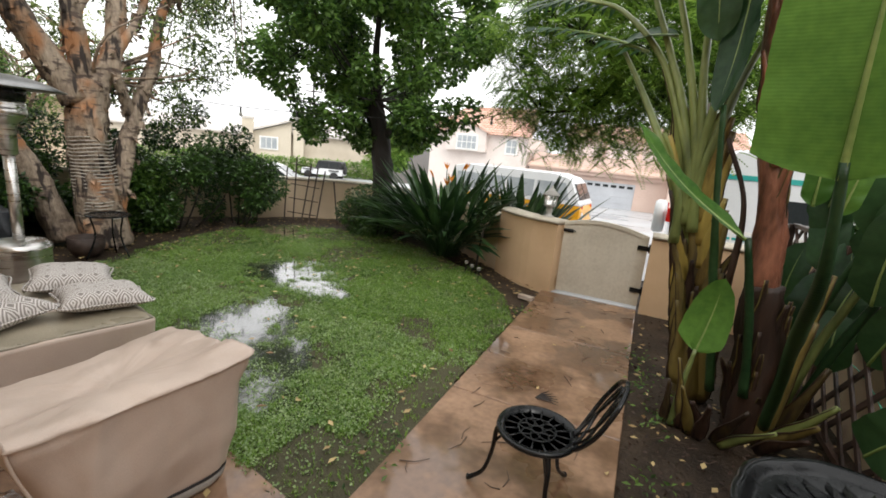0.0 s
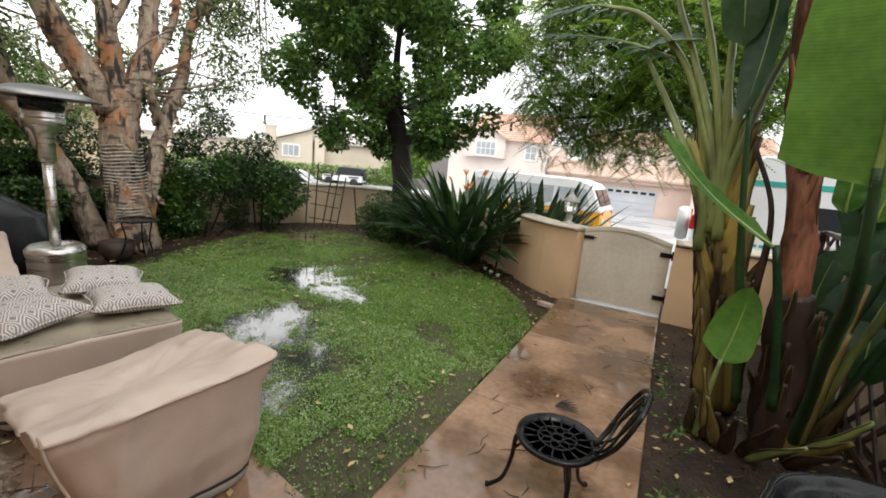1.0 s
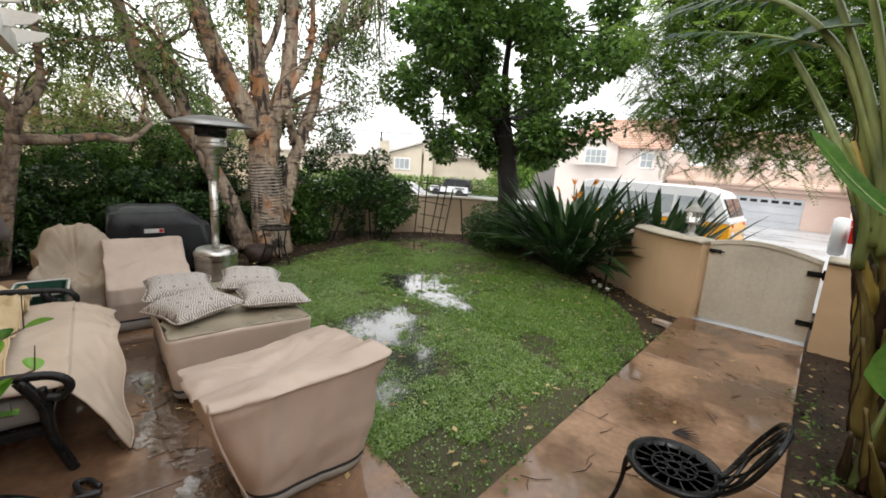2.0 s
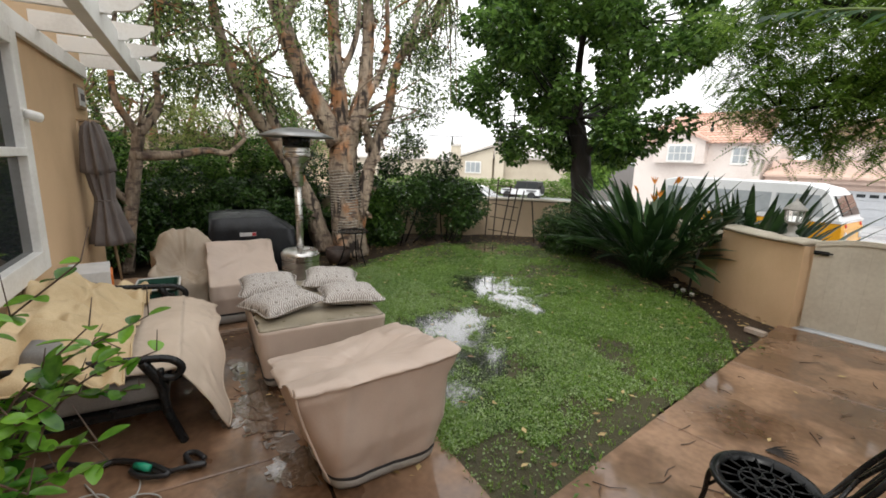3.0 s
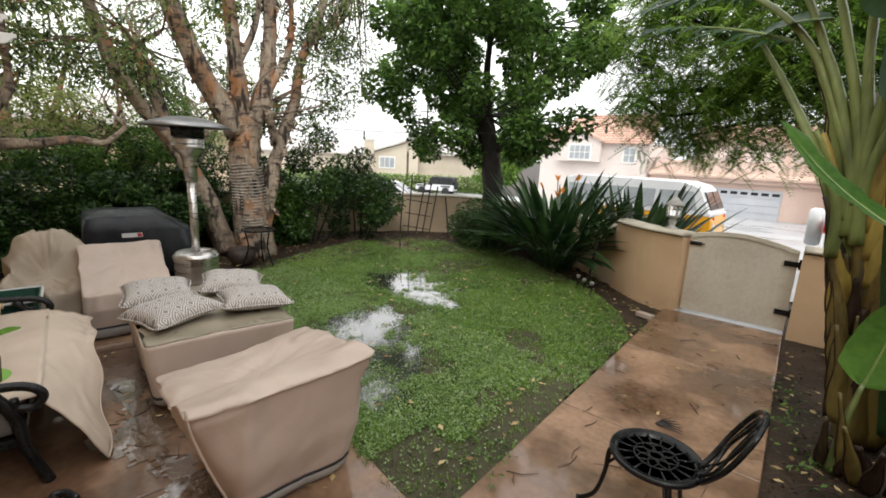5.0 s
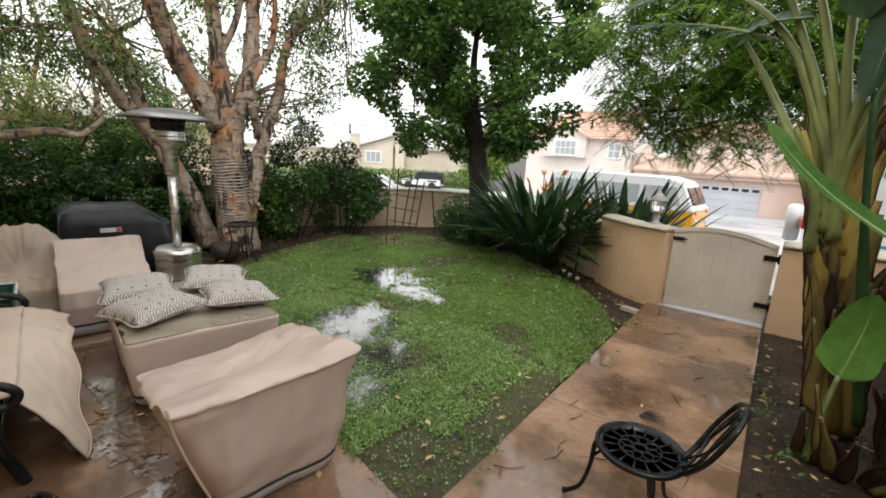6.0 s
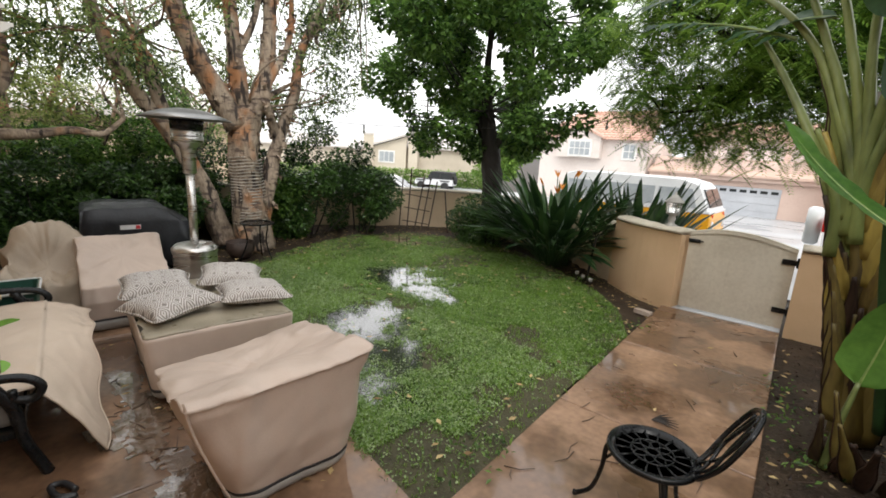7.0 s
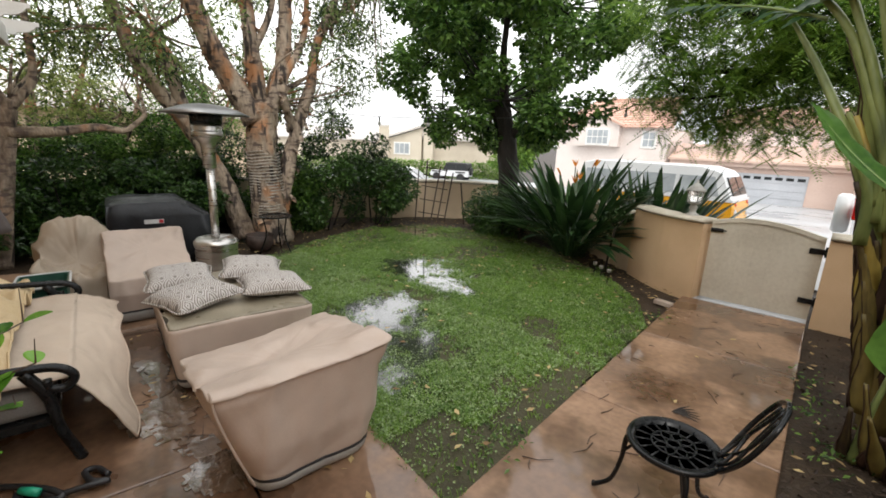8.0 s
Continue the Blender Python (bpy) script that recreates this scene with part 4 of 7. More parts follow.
for i, (x, y, z) in enumerate(((-10.9, 0.0, 2.5), (-10.8, 2.0, 2.4), (-11.0, 3.8, 2.5), (-10.6, -1.6, 2.7))):
    tree("background_tree", "yellow-green small tree behind the hedge", pose(x, y, -0.5), [([(0, 0, 0), (0.05, 0.1, 1.2), (0, 0.2, z)], 0.08, 0.04), ([(0.03, 0.1, 1.2), (0.2, 0.6, 2.2), (0.3, 0.9, 3.2)], 0.05, 0.02)],
         crown_balls(195 + i, 30, (0, 0, z + 0.2), (0.8, 1.3, 0.9), 0.32), 3200, 0.085, 0.04, M["leaf_olive"] if i % 2 else M["leaf"], M["paper"], 199 + i, droop=0.4, shell=0.5)
shrub("round_shrub", "rounded dark shrub beneath the tree", pose(-4.85, 7.45, -0.03), crown_balls(50, 20, (0, 0, 0.5), (0.85, 0.7, 0.42), 0.34), 12000, 0.06, 0.03, M["leaf_dark"], 51)


# ---- bird of paradise ----
def strap_leaf(bm, base, direction, length, width, arch_, rng, fold=0.35, stalk=0.5, steps=9):
    """A stalk that widens into a long folded blade."""
    d = Vector(direction).normalized()
    side_ = d.cross(Vector((0, 0, 1))).normalized()
    hor = Vector((d.x, d.y, 0)).normalized()
    prev = None
    pos, dd = Vector(base), d.copy()
    for i in range(steps + 1):
        t = i / steps
        w = width * (0.12 if t < stalk else max(0.03, math.sin(math.pi * ((t - stalk) / (1 - stalk)) ** 0.7) + 0.02)) / 2
        up = side_.cross(dd).normalized()
        row = [bm.verts.new(pos + side_ * w + up * w * fold), bm.verts.new(pos), bm.verts.new(pos - side_ * w + up * w * fold)]
        if prev:
            bm.faces.new((prev[0], prev[1], row[1], row[0]))
            bm.faces.new((prev[1], prev[2], row[2], row[1]))
        prev = row
        pos = pos + dd * (length / steps)
        dd = (dd + (hor - Vector((0, 0, 0.6))) * arch_ / steps).normalized()
    return bm


M["orange"] = material("orange_petals", (0.7, 0.22, 0.02), (0.8, 0.34, 0.03), 6, 0.5, 40, 0, through_light=0.3)
M["strap"] = material("strap_leaves", (0.010, 0.032, 0.012), (0.055, 0.115, 0.036), 2, 0.3, 20, 0.1, 0.004, rand=0.4, through_light=0.15)


def bird_plant(m, n, size, seed, droop=0.9, spread=1.1):
    ob = thing("bird_of_paradise", "large clump of bird of paradise with long dark leaves", "plant", m)
    r = random.Random(seed)
    for i in range(n):
        a = r.uniform(0, 6.283)
        lean = r.uniform(0.15, spread)
        bm = strap_leaf(bmesh.new(), (0.3 * math.cos(a) * r.random(), 0.3 * math.sin(a) * r.random(), 0), (math.cos(a) * lean, math.sin(a) * lean, 1), size * r.uniform(0.75, 1.1), 0.12 * r.uniform(0.7, 1.3), r.uniform(0.1, droop), r)
        part("leaf", bm, M["strap"], ob, smooth=True)
    for i in range(n // 45):
        a, q = r.uniform(0, 6.283), r.uniform(0.1, 0.5)
        base_ = Vector((q * math.cos(a), q * math.sin(a), size * r.uniform(0.45, 0.85)))
        st_ = part("flower_stalk", tube(bmesh.new(), [(base_.x * 0.3, base_.y * 0.3, 0.1), base_], [0.012, 0.009], 6), M["strap"], ob, smooth=True)
        fl = bmesh.new()
        for k in range(4):
            d_ = Vector((math.cos(a + 0.5 * k - 0.7) * 0.6, math.sin(a + 0.5 * k - 0.7) * 0.6, 0.9)).normalized()
            tube(fl, [base_, base_ + d_ * 0.07, base_ + d_ * 0.15], [0.006, 0.013, 0.002], 5, flat=0.4)
        part("flower", fl, M["orange"], ob, "orange crested flower")
    return ob


bird_plant(pose(-3.15, 7.05, -0.03), 300, 1.8, 3, 1.3, 1.25)
bird_plant(pose(-2.0, 7.6, -0.35), 110, 1.9, 4, 0.5, 0.6)


# ---- cushions on the covered table ----
def weave_material():
    m = material("patterned_cushion_cloth", (0.20, 0.175, 0.16), (0.26, 0.23, 0.21), 6, 0.8, 200, 0.2, 0.002)
    n, l = m.node_tree.nodes, m.node_tree.links
    b = n["Principled BSDF"]
    base = b.inputs["Base Color"].links[0].from_socket
    co = n.new("ShaderNodeTexCoord")
    sep = n.new("ShaderNodeSeparateXYZ")
    l.new(co.outputs["Object"], sep.inputs[0])

    def op(kind, a, c=None):
        k = n.new("ShaderNodeMath")
        k.operation = kind
        for i, v in enumerate((a, c)):
            if v is None:
                continue
            if isinstance(v, (int, float)):
                k.inputs[i].default_value = v
            else:
                l.new(v, k.inputs[i])
        return k.outputs[0]
    # nested diamonds: distance to the middle of each cell in |x| + |y|
    cell = []
    for s, w in ((sep.outputs[0], 0.105), (sep.outputs[1], 0.085)):
        cell.append(op("ABSOLUTE", op("SUBTRACT", op("FRACT", op("ADD", op("DIVIDE", s, w), 20.0)), 0.5)))
    d = op("ADD", cell[0], cell[1])
    line_ = op("GREATER_THAN", op("SINE", op("MULTIPLY", d, 30.0)), 0.15)
    dot = op("LESS_THAN", d, 0.12)
    mask = op("MAXIMUM", line_, 0.0)
    mx = n.new("ShaderNodeMix")
    mx.data_type = "RGBA"
    mx.inputs[7].default_value = (0.60, 0.57, 0.54, 1)
    l.new(mask, mx.inputs[0])
    l.new(base, mx.inputs[6])
    m2 = n.new("ShaderNodeMix")
    m2.data_type = "RGBA"
    m2.inputs[7].default_value = (0.20, 0.18, 0.165, 1)
    l.new(dot, m2.inputs[0])
    l.new(mx.outputs[2], m2.inputs[6])
    l.new(m2.outputs[2], b.inputs["Base Color"])
    return m


M["cushion"] = weave_material()


def cushion_mesh():
    bm = bmesh.new()
    n = 22
    for sgn in (1, -1):
        g = []
        for i in range(n + 1):
            row = []
            for j in range(n + 1):
                u, v = 2 * i / n - 1, 2 * j / n - 1
                px_, py_ = u * (0.225 + 0.012 * v * v), v * (0.225 + 0.012 * u * u)
                h = 0.085 * max(0, (1 - u ** 4) * (1 - v ** 4)) ** 0.55 + 0.006 * noise.noise(Vector((u * 3, v * 3, sgn)))
                row.append(bm.verts.new((px_ * (1 - 0.06 * (1 - abs(v)) * abs(u) ** 3), py_ * (1 - 0.06 * (1 - abs(u)) * abs(v) ** 3), sgn * h * (1 if sgn > 0 else 0.62))))
            g.append(row)
        for i in range(n):
            for j in range(n):
                bm.faces.new((g[i][j], g[i + 1][j], g[i + 1][j + 1], g[i][j + 1]))
    bmesh.ops.remove_doubles(bm, verts=bm.verts, dist=0.002)
    return bm


first = None
for x, y, z, rx, ry, rz in ((-3.42, 1.12, 0.58, 4, -3, 12), (-3.30, 1.68, 0.58, -3, -4, -18), (-3.95, 1.20, 0.58, 0, 3, -14), (-3.84, 1.76, 0.585, -4, 2, -25)):
    m = pose(x, y, z, rx, ry, rz)
    if first is None:
        first = thing("cushion", "grey and white diamond-patterned square cushion on the covered table", "cushion", m, group="cushions on the table")
        part("pad", cushion_mesh(), M["cushion"], first, smooth=True)
        first.scale = (1.06, 1.06, 1.05)
        piping = bmesh.new()
        k = [(-0.234, -0.234, 0), (0, -0.214, 0), (0.234, -0.234, 0), (0.214, 0, 0), (0.234, 0.234, 0), (0, 0.214, 0), (-0.234, 0.234, 0), (-0.214, 0, 0), (-0.234, -0.234, 0)]
        tube(piping, bend(k, 5), 0.006, 6)
        part("piping", piping, M["cushion"], first, smooth=True)
    else:
        copy_thing(first, m)


# ---- cast metal chair ----
def bistro_chair(m):
    ob = thing("bistro_chair", "black cast metal garden chair with a pierced round seat", "chair", m)
    bm = bmesh.new()
    lathe(bm, [(0.165, 0.425), (0.2, 0.422), (0.207, 0.432), (0.203, 0.447), (0.19, 0.45), (0.182, 0.442), (0.165, 0.44), (0.165, 0.425)], 40)
    part("seat_rim", bm, M["iron"], ob, smooth=True)
    z = 0.436
    for r, rad in ((0.03, 0.006), (0.095, 0.005)):
        part("ring", tube(bmesh.new(), [(r * math.cos(a), r * math.sin(a), z) for a in [2 * math.pi * k / 32 for k in range(33)]], rad, 5), M["iron"], ob, smooth=True)
    for k in range(8):
        a = 2 * math.pi * k / 8
        bm = bmesh.new()
        for s in (1, -1):
            tube(bm, bend([(0.03 * math.cos(a), 0.03 * math.sin(a), z), (0.065 * math.cos(a + s * 0.36), 0.065 * math.sin(a + s * 0.36), z + 0.003), (0.1 * math.cos(a), 0.1 * math.sin(a), z)], 5), 0.004, 5)
        part("petal", bm, M["iron"], ob, smooth=True)
    for k in range(16):
        a = 2 * math.pi * k / 16
        bm = tube(bmesh.new(), [(0.092 * math.cos(a), 0.092 * math.sin(a), z), (0.172 * math.cos(a + 0.04), 0.172 * math.sin(a + 0.04), z)], [0.0035, 0.0065], 5)
        part("spoke", bm, M["iron"], ob, smooth=True)
    for a in (180, -62, 62):
        c, s = math.cos(radians(a)), math.sin(radians(a))
        bm = bmesh.new()
        ln = bend([(0.17 * c, 0.17 * s, 0.42), (0.205 * c, 0.205 * s, 0.36), (0.215 * c, 0.215 * s, 0.24), (0.25 * c, 0.25 * s, 0.1), (0.315 * c, 0.315 * s, 0.03), (0.335 * c, 0.335 * s, 0.02)], 5)
        tube(bm, ln, [0.017 - 0.006 * math.sin(math.pi * i / (len(ln) - 1)) for i in range(len(ln))], 8)
        tube(bm, bend([(0.1 * c, 0.1 * s, 0.42), (0.15 * c, 0.15 * s, 0.37), (0.21 * c, 0.21 * s, 0.29)], 5), 0.008, 6)
        tube(bm, [(0.16 * c + 0.022 * math.cos(t) * c, 0.16 * s + 0.022 * math.cos(t) * s, 0.395 + 0.016 * math.sin(t)) for t in [k * math.pi / 6 for k in range(13)]], 0.006, 5)
        part("leg", bm, M["iron"], ob, smooth=True)
    # backrest: an open loop with crossing strands
    bm = bmesh.new()

    def at(u, w):
        return (0.175 + 0.13 * u + 0.055 * u * u, w, 0.44 + 0.05 * u + 0.29 * u * u * (1.6 - 0.6 * u))
    for s in (1, -1):
        tube(bm, bend([at(0, 0.06 * s), at(0.2, 0.10 * s), at(0.6, 0.165 * s), at(0.9, 0.135 * s), at(1.02, 0.05 * s), at(1.03, 0)], 5), 0.0115, 8)
        tube(bm, bend([at(0, 0.05 * s), at(0.3, 0.01 * s), at(0.6, -0.075 * s), at(0.95, -0.06 * s)], 5), 0.008, 6)
        tube(bm, bend([at(0, 0.03 * s), at(0.4, 0.085 * s), at(0.7, 0.05 * s), at(1.0, 0.01 * s)], 5), 0.008, 6)
    part("backrest", bm, M["iron"], ob, smooth=True)
    return ob


bistro_chair(pose(-0.32, 2.08, 0.012, 0, 0, 2))

# ---- cast metal table ----
table = thing("bistro_table", "black cast metal garden table with a scalloped rim and leaf relief", "table", pose(0.87, 1.70, 0.0))
bm = bmesh.new()
n = 72
rings = []
for r, z in ((0.0, 0.672), (0.36, 0.672), (0.385, 0.68), (0.40, 0.70), (0.43, 0.702), (0.44, 0.69), (0.43, 0.672), (0.40, 0.66), (0.0, 0.66)):
    rings.append([Vector(((r + (0.014 * abs(math.sin(9 * math.pi * k / n)) if r > 0.3 else 0)) * math.cos(2 * math.pi * k / n), (r + (0.014 * abs(math.sin(9 * math.pi * k / n)) if r > 0.3 else 0)) * math.sin(2 * math.pi * k / n), z)) for k in range(n)])
part("tabletop", loft(bm, rings, cap=False), M["iron"], table, smooth=True)
for k in range(9):
    a = 2 * math.pi * k / 9
    bm = bmesh.new()
    for da, sz in ((0, 1.0), (0.26, 0.75), (-0.26, 0.75)):
        strap_z = 0.678
        c, s = math.cos(a + da), math.sin(a + da)
        pts_l = [(0.17, 0), (0.20, 0.02), (0.25, 0.034 * sz), (0.30, 0.02), (0.335, 0)]
        left = [bm.verts.new((r * c - w * s, r * s + w * c, strap_z)) for r, w in pts_l]
        mid = [bm.verts.new((r * c, r * s, strap_z + 0.008)) for r, w in pts_l]
        right = [bm.verts.new((r * c + w * s, r * s - w * c, strap_z)) for r, w in pts_l]
        for i in range(4):
            bm.faces.new((left[i], left[i + 1], mid[i + 1], mid[i]))
            bm.faces.new((mid[i], mid[i + 1], right[i + 1], right[i]))
    part("leaf_relief", bm, M["iron"], table)
bm = bmesh.new()
lathe(bm, [(0.13, 0.672), (0.135, 0.69), (0.12, 0.7), (0.1, 0.698), (0.05, 0.705), (0.025, 0.705), (0.02, 0.69), (0.0, 0.69)], 36)
for k in range(30):
    a, r = k * 2.4, 0.03 + 0.0155 * math.sqrt(k)
    bmesh.ops.create_icosphere(bm, subdivisions=1, radius=0.007, matrix=Matrix.Translation((r * math.cos(a), r * math.sin(a), 0.704)))
part("hub_plate", bm, M["iron"], table, smooth=True)
for a in (30, 150, 270):
    c, s = math.cos(radians(a)), math.sin(radians(a))
    part("leg", tube(bmesh.new(), bend([(0.2 * c, 0.2 * s, 0.66), (0.22 * c, 0.22 * s, 0.4), (0.28 * c, 0.28 * s, 0.12), (0.36 * c, 0.36 * s, 0.0)], 5), 0.02, 8), M["iron"], table, smooth=True)


# ---- banana and strelitzia trees by the path ----
def leaf_mat(name, dark, light):
    m = material(name, dark, light, 1.5, 0.3, 25, 0.15, 0.003, rand=0.3, through_light=0.3)
    n, l = m.node_tree.nodes, m.node_tree.links
    b = n["Principled BSDF"]
    co, wave, bp = n.new("ShaderNodeTexCoord"), n.new("ShaderNodeTexWave"), n.new("ShaderNodeBump")
    wave.bands_direction = "Z"
    wave.inputs["Scale"].default_value, wave.inputs["Distortion"].default_value, wave.inputs["Detail"].default_value = 26.0, 2.0, 3.0
    l.new(co.outputs["Object"], wave.inputs["Vector"])
    l.new(wave.outputs[1], bp.inputs["Height"])
    bp.inputs["Strength"].default_value, bp.inputs["Distance"].default_value = 0.12, 0.003
    l.new(b.inputs["Normal"].links[0].from_socket, bp.inputs["Normal"])
    l.new(bp.outputs[0], b.inputs["Normal"])
    b.inputs["Roughness"].default_value = 0.34
    n["Principled BSDF"].inputs["Specular IOR Level"].default_value = 0.3
    return m


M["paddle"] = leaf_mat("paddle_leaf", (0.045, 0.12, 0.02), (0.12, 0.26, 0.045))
# darker copy of the blade green; shade on stalks and inner leaves is in it
M["paddle_dark"] = leaf_mat("paddle_leaf_dark_shaded", (0.012, 0.036, 0.014), (0.04, 0.095, 0.034))
M["midrib"] = material("leaf_midrib", (0.10, 0.18, 0.04), (0.24, 0.32, 0.10), 3, 0.4, 30, 0.1, 0.003)
M["petiole"] = material("green_petiole", (0.045, 0.065, 0.018), (0.22, 0.27, 0.085), 4, 0.4, 22, 0.4, 0.008, stretch=(1, 1, 0.3), rand=0.3)
M["petiole_old"] = material("yellowing_petiole", (0.022, 0.012, 0.006), (0.20, 0.155, 0.04), 5, 0.55, 24, 0.8, 0.015, stretch=(1, 1, 0.25), rand=0.5, mix=0.56)
M["petiole_yellow"] = material("golden_petiole", (0.09, 0.06, 0.015), (0.40, 0.31, 0.07), 4, 0.45, 22, 0.5, 0.01, stretch=(1, 1, 0.3), rand=0.3)
M["redtrunk"] = material("reddish_fibrous_trunk", (0.028, 0.009, 0.006), (0.34, 0.14, 0.085), 5, 0.3, 30, 1.0, 0.03, stretch=(1, 1, 0.3), mix=0.55)
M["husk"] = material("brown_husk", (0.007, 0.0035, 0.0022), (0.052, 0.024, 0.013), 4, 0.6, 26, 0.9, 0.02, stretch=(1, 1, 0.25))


def paddle(parent, base, tip, width, sag, face, mat, stalk=0.0, stalk_r=0.012, name="leaf", steps=18, wave=0.02, blunt=0.35, foot=0.18):
    """A broad leaf blade from base to tip with a raised midrib; face: the way its upper side looks."""
    base, tip = Vector(base), Vector(tip)
    d = tip - base
    ln = d.length
    d.normalize()
    s = d.cross(Vector(face)).normalized()
    up = s.cross(d).normalized()
    bm, rib = bmesh.new(), []
    rows_ = []
    for i in range(steps + 1):
        t = i / steps
        p = base + d * (ln * t) + up * (sag * math.sin(math.pi * t))
        w = width / 2 * (min(1, (t / foot)) ** 0.6) * (max(0, 1 - max(0, (t - (1 - blunt)) / blunt) ** 2.2)) ** 0.6
        w = max(w, 0.004)
        row = []
        for j in range(-4, 5):
            q = j / 4
            v = wave * noise.noise(Vector((t * 9, q * 2, ln * 7))) * abs(q) + 0.004 * math.sin(t * 120) * abs(q)
            row.append(bm.verts.new(p + s * (w * q) + up * (0.22 * w * abs(q) ** 1.3 + v)))
        rows_.append(row)
        rib.append(p - up * 0.004)
    for a, b in zip(rows_, rows_[1:]):
        for j in range(8):
            bm.faces.new((a[j], a[j + 1], b[j + 1], b[j]))
    leaf = part(name, bm, mat, parent, smooth=True)
    part("midrib", tube(bmesh.new(), rib, taper(len(rib), stalk_r, 0.003), 6), M["midrib"], leaf, smooth=True)
    return leaf


def stalk(parent, pts_, r0, r1, mat, name="petiole", flat=1.0, n=10):
    ln = bend(pts_, 6)
    return part(name, tube(bmesh.new(), ln, taper(len(ln), r0, r1), n, 0.3, pts_[0][0], flat), mat, parent, smooth=True)


def local(ob, pts_):
    """World places as seen from the foot of a thing."""
    o = ob.matrix_basis.translation
    return [Vector(p) - o for p in pts_]


def sheath(parent, pts_, width, thick, mat, name="sheath", edge=None):
    """The clasping foot of a leaf stalk: a long scale, hollowed on its inner side, with dry curled rims."""
    ln = bend(pts_, 5)
    n = len(ln)
    rows_ = []
    for i, p in enumerate(ln):
        t = i / (n - 1)
        d = (ln[min(i + 1, n - 1)] - ln[max(i - 1, 0)]).normalized()
        side_ = d.cross(Vector((0.25, -1, 0.1))).normalized()
        front = side_.cross(d).normalized()
        w = width * (0.75 + 0.35 * math.sin(math.pi * min(1, t * 1.6))) * (1 - 0.72 * t) * (1 + 0.1 * noise.noise(p * 6))
        ring = []
        for k in range(7):
            q = k / 3 - 1
            ring.append(p + side_ * (w * q) - front * (w * 0.75 * q * q) + front * 0.006 * noise.noise(p * 14 + Vector((q * 2, 0, 0))))
        for k in range(6, -1, -1):
            q = k / 3 - 1
            ring.append(p + side_ * (w * 0.96 * q) - front * (w * 0.75 * q * q + thick * (1 - 0.6 * q * q)))
        rows_.append(ring)
    sh = part(name, loft(bmesh.new(), rows_), mat, parent, smooth=True)
    for k in (0, 6):
        part("rim", tube(bmesh.new(), [r[k] for r in rows_], taper(n, 0.007, 0.003), 5, 0.4, k), edge or M["husk"], sh, smooth=True)
    return sh


def torn_leaf(parent, base, tip, width, sag, mat, seed):
    """A wind-torn blade: narrow strips hanging from both sides of the midrib."""
    r = random.Random(seed)
    base, tip = Vector(base), Vector(tip)
    d = (tip - base).normalized()
    s_ = d.cross(Vector((0.1, -0.3, 0.9))).normalized()
    rib = [base + (tip - base) * (i / 12) + Vector((0, 0, sag * math.sin(math.pi * i / 12))) for i in range(13)]
    leaf = part("midrib", tube(bmesh.new(), rib, taper(13, 0.013, 0.003), 6), M["midrib"], parent, smooth=True)
    for i in range(13):
        for sg in (1, -1):
            p = rib[i]
            ln = width * (0.35 + 0.65 * math.sin(math.pi * (0.12 + 0.8 * i / 12))) * r.uniform(0.8, 1.15)
            e = p + s_ * (sg * ln * 0.8) + d * (ln * 0.75) - Vector((0, 0, ln * r.uniform(0.15, 0.5)))
            w = d * 0.028
            mid = (p + e) / 2 + Vector((0, 0, 0.03))
            bm = bmesh.new()
            a = [bm.verts.new(q) for q in (p - w, p + w, mid + w * 0.9, mid - w * 0.9, e)]
            bm.faces.new((a[0], a[1], a[2], a[3]))
            bm.faces.new((a[3], a[2], a[4]))
            part("strip", bm, mat, leaf, smooth=True)
    return leaf


palm = thing("strelitzia_tree", "tall giant strelitzia with overlapping green and yellow leaf stalks", "plant", pose(0.47, 3.98, -0.02))
line_ = bend(local(palm, [(0.58, 3.98, -0.02), (0.5, 3.98, 0.7), (0.36, 3.98, 1.4), (0.26, 3.98, 1.85), (0.22, 3.98, 2.3)]), 6)
part("trunk", tube(bmesh.new(), line_, taper(len(line_), 0.145, 0.08), 18, 0.25, 1.0, 0.85), M["petiole_old"], palm, smooth=True)
rnd = random.Random(5)
# clasping stalk feet up the trunk, in two ranks
for i in range(22):
    sgn = -1 if i % 2 else 1
    h = i / 21
    z0 = 0.02 + 1.85 * h
    cx = 0.58 - 0.18 * max(0, z0) + sgn * (0.085 - 0.03 * h)
    lean = sgn * (0.05 + 0.13 * h) - 0.08
    up_ = 0.55 + 0.2 * rnd.random()
    sheath(palm, local(palm, [(cx, 3.86, z0), (cx + lean * 0.35, 3.84, z0 + up_ * 0.5), (cx + lean, 3.84, z0 + up_)]), 0.085, 0.02,
           M["petiole_yellow"] if i > 7 and rnd.random() < 0.5 else M["petiole"] if i > 11 else M["petiole_old"])
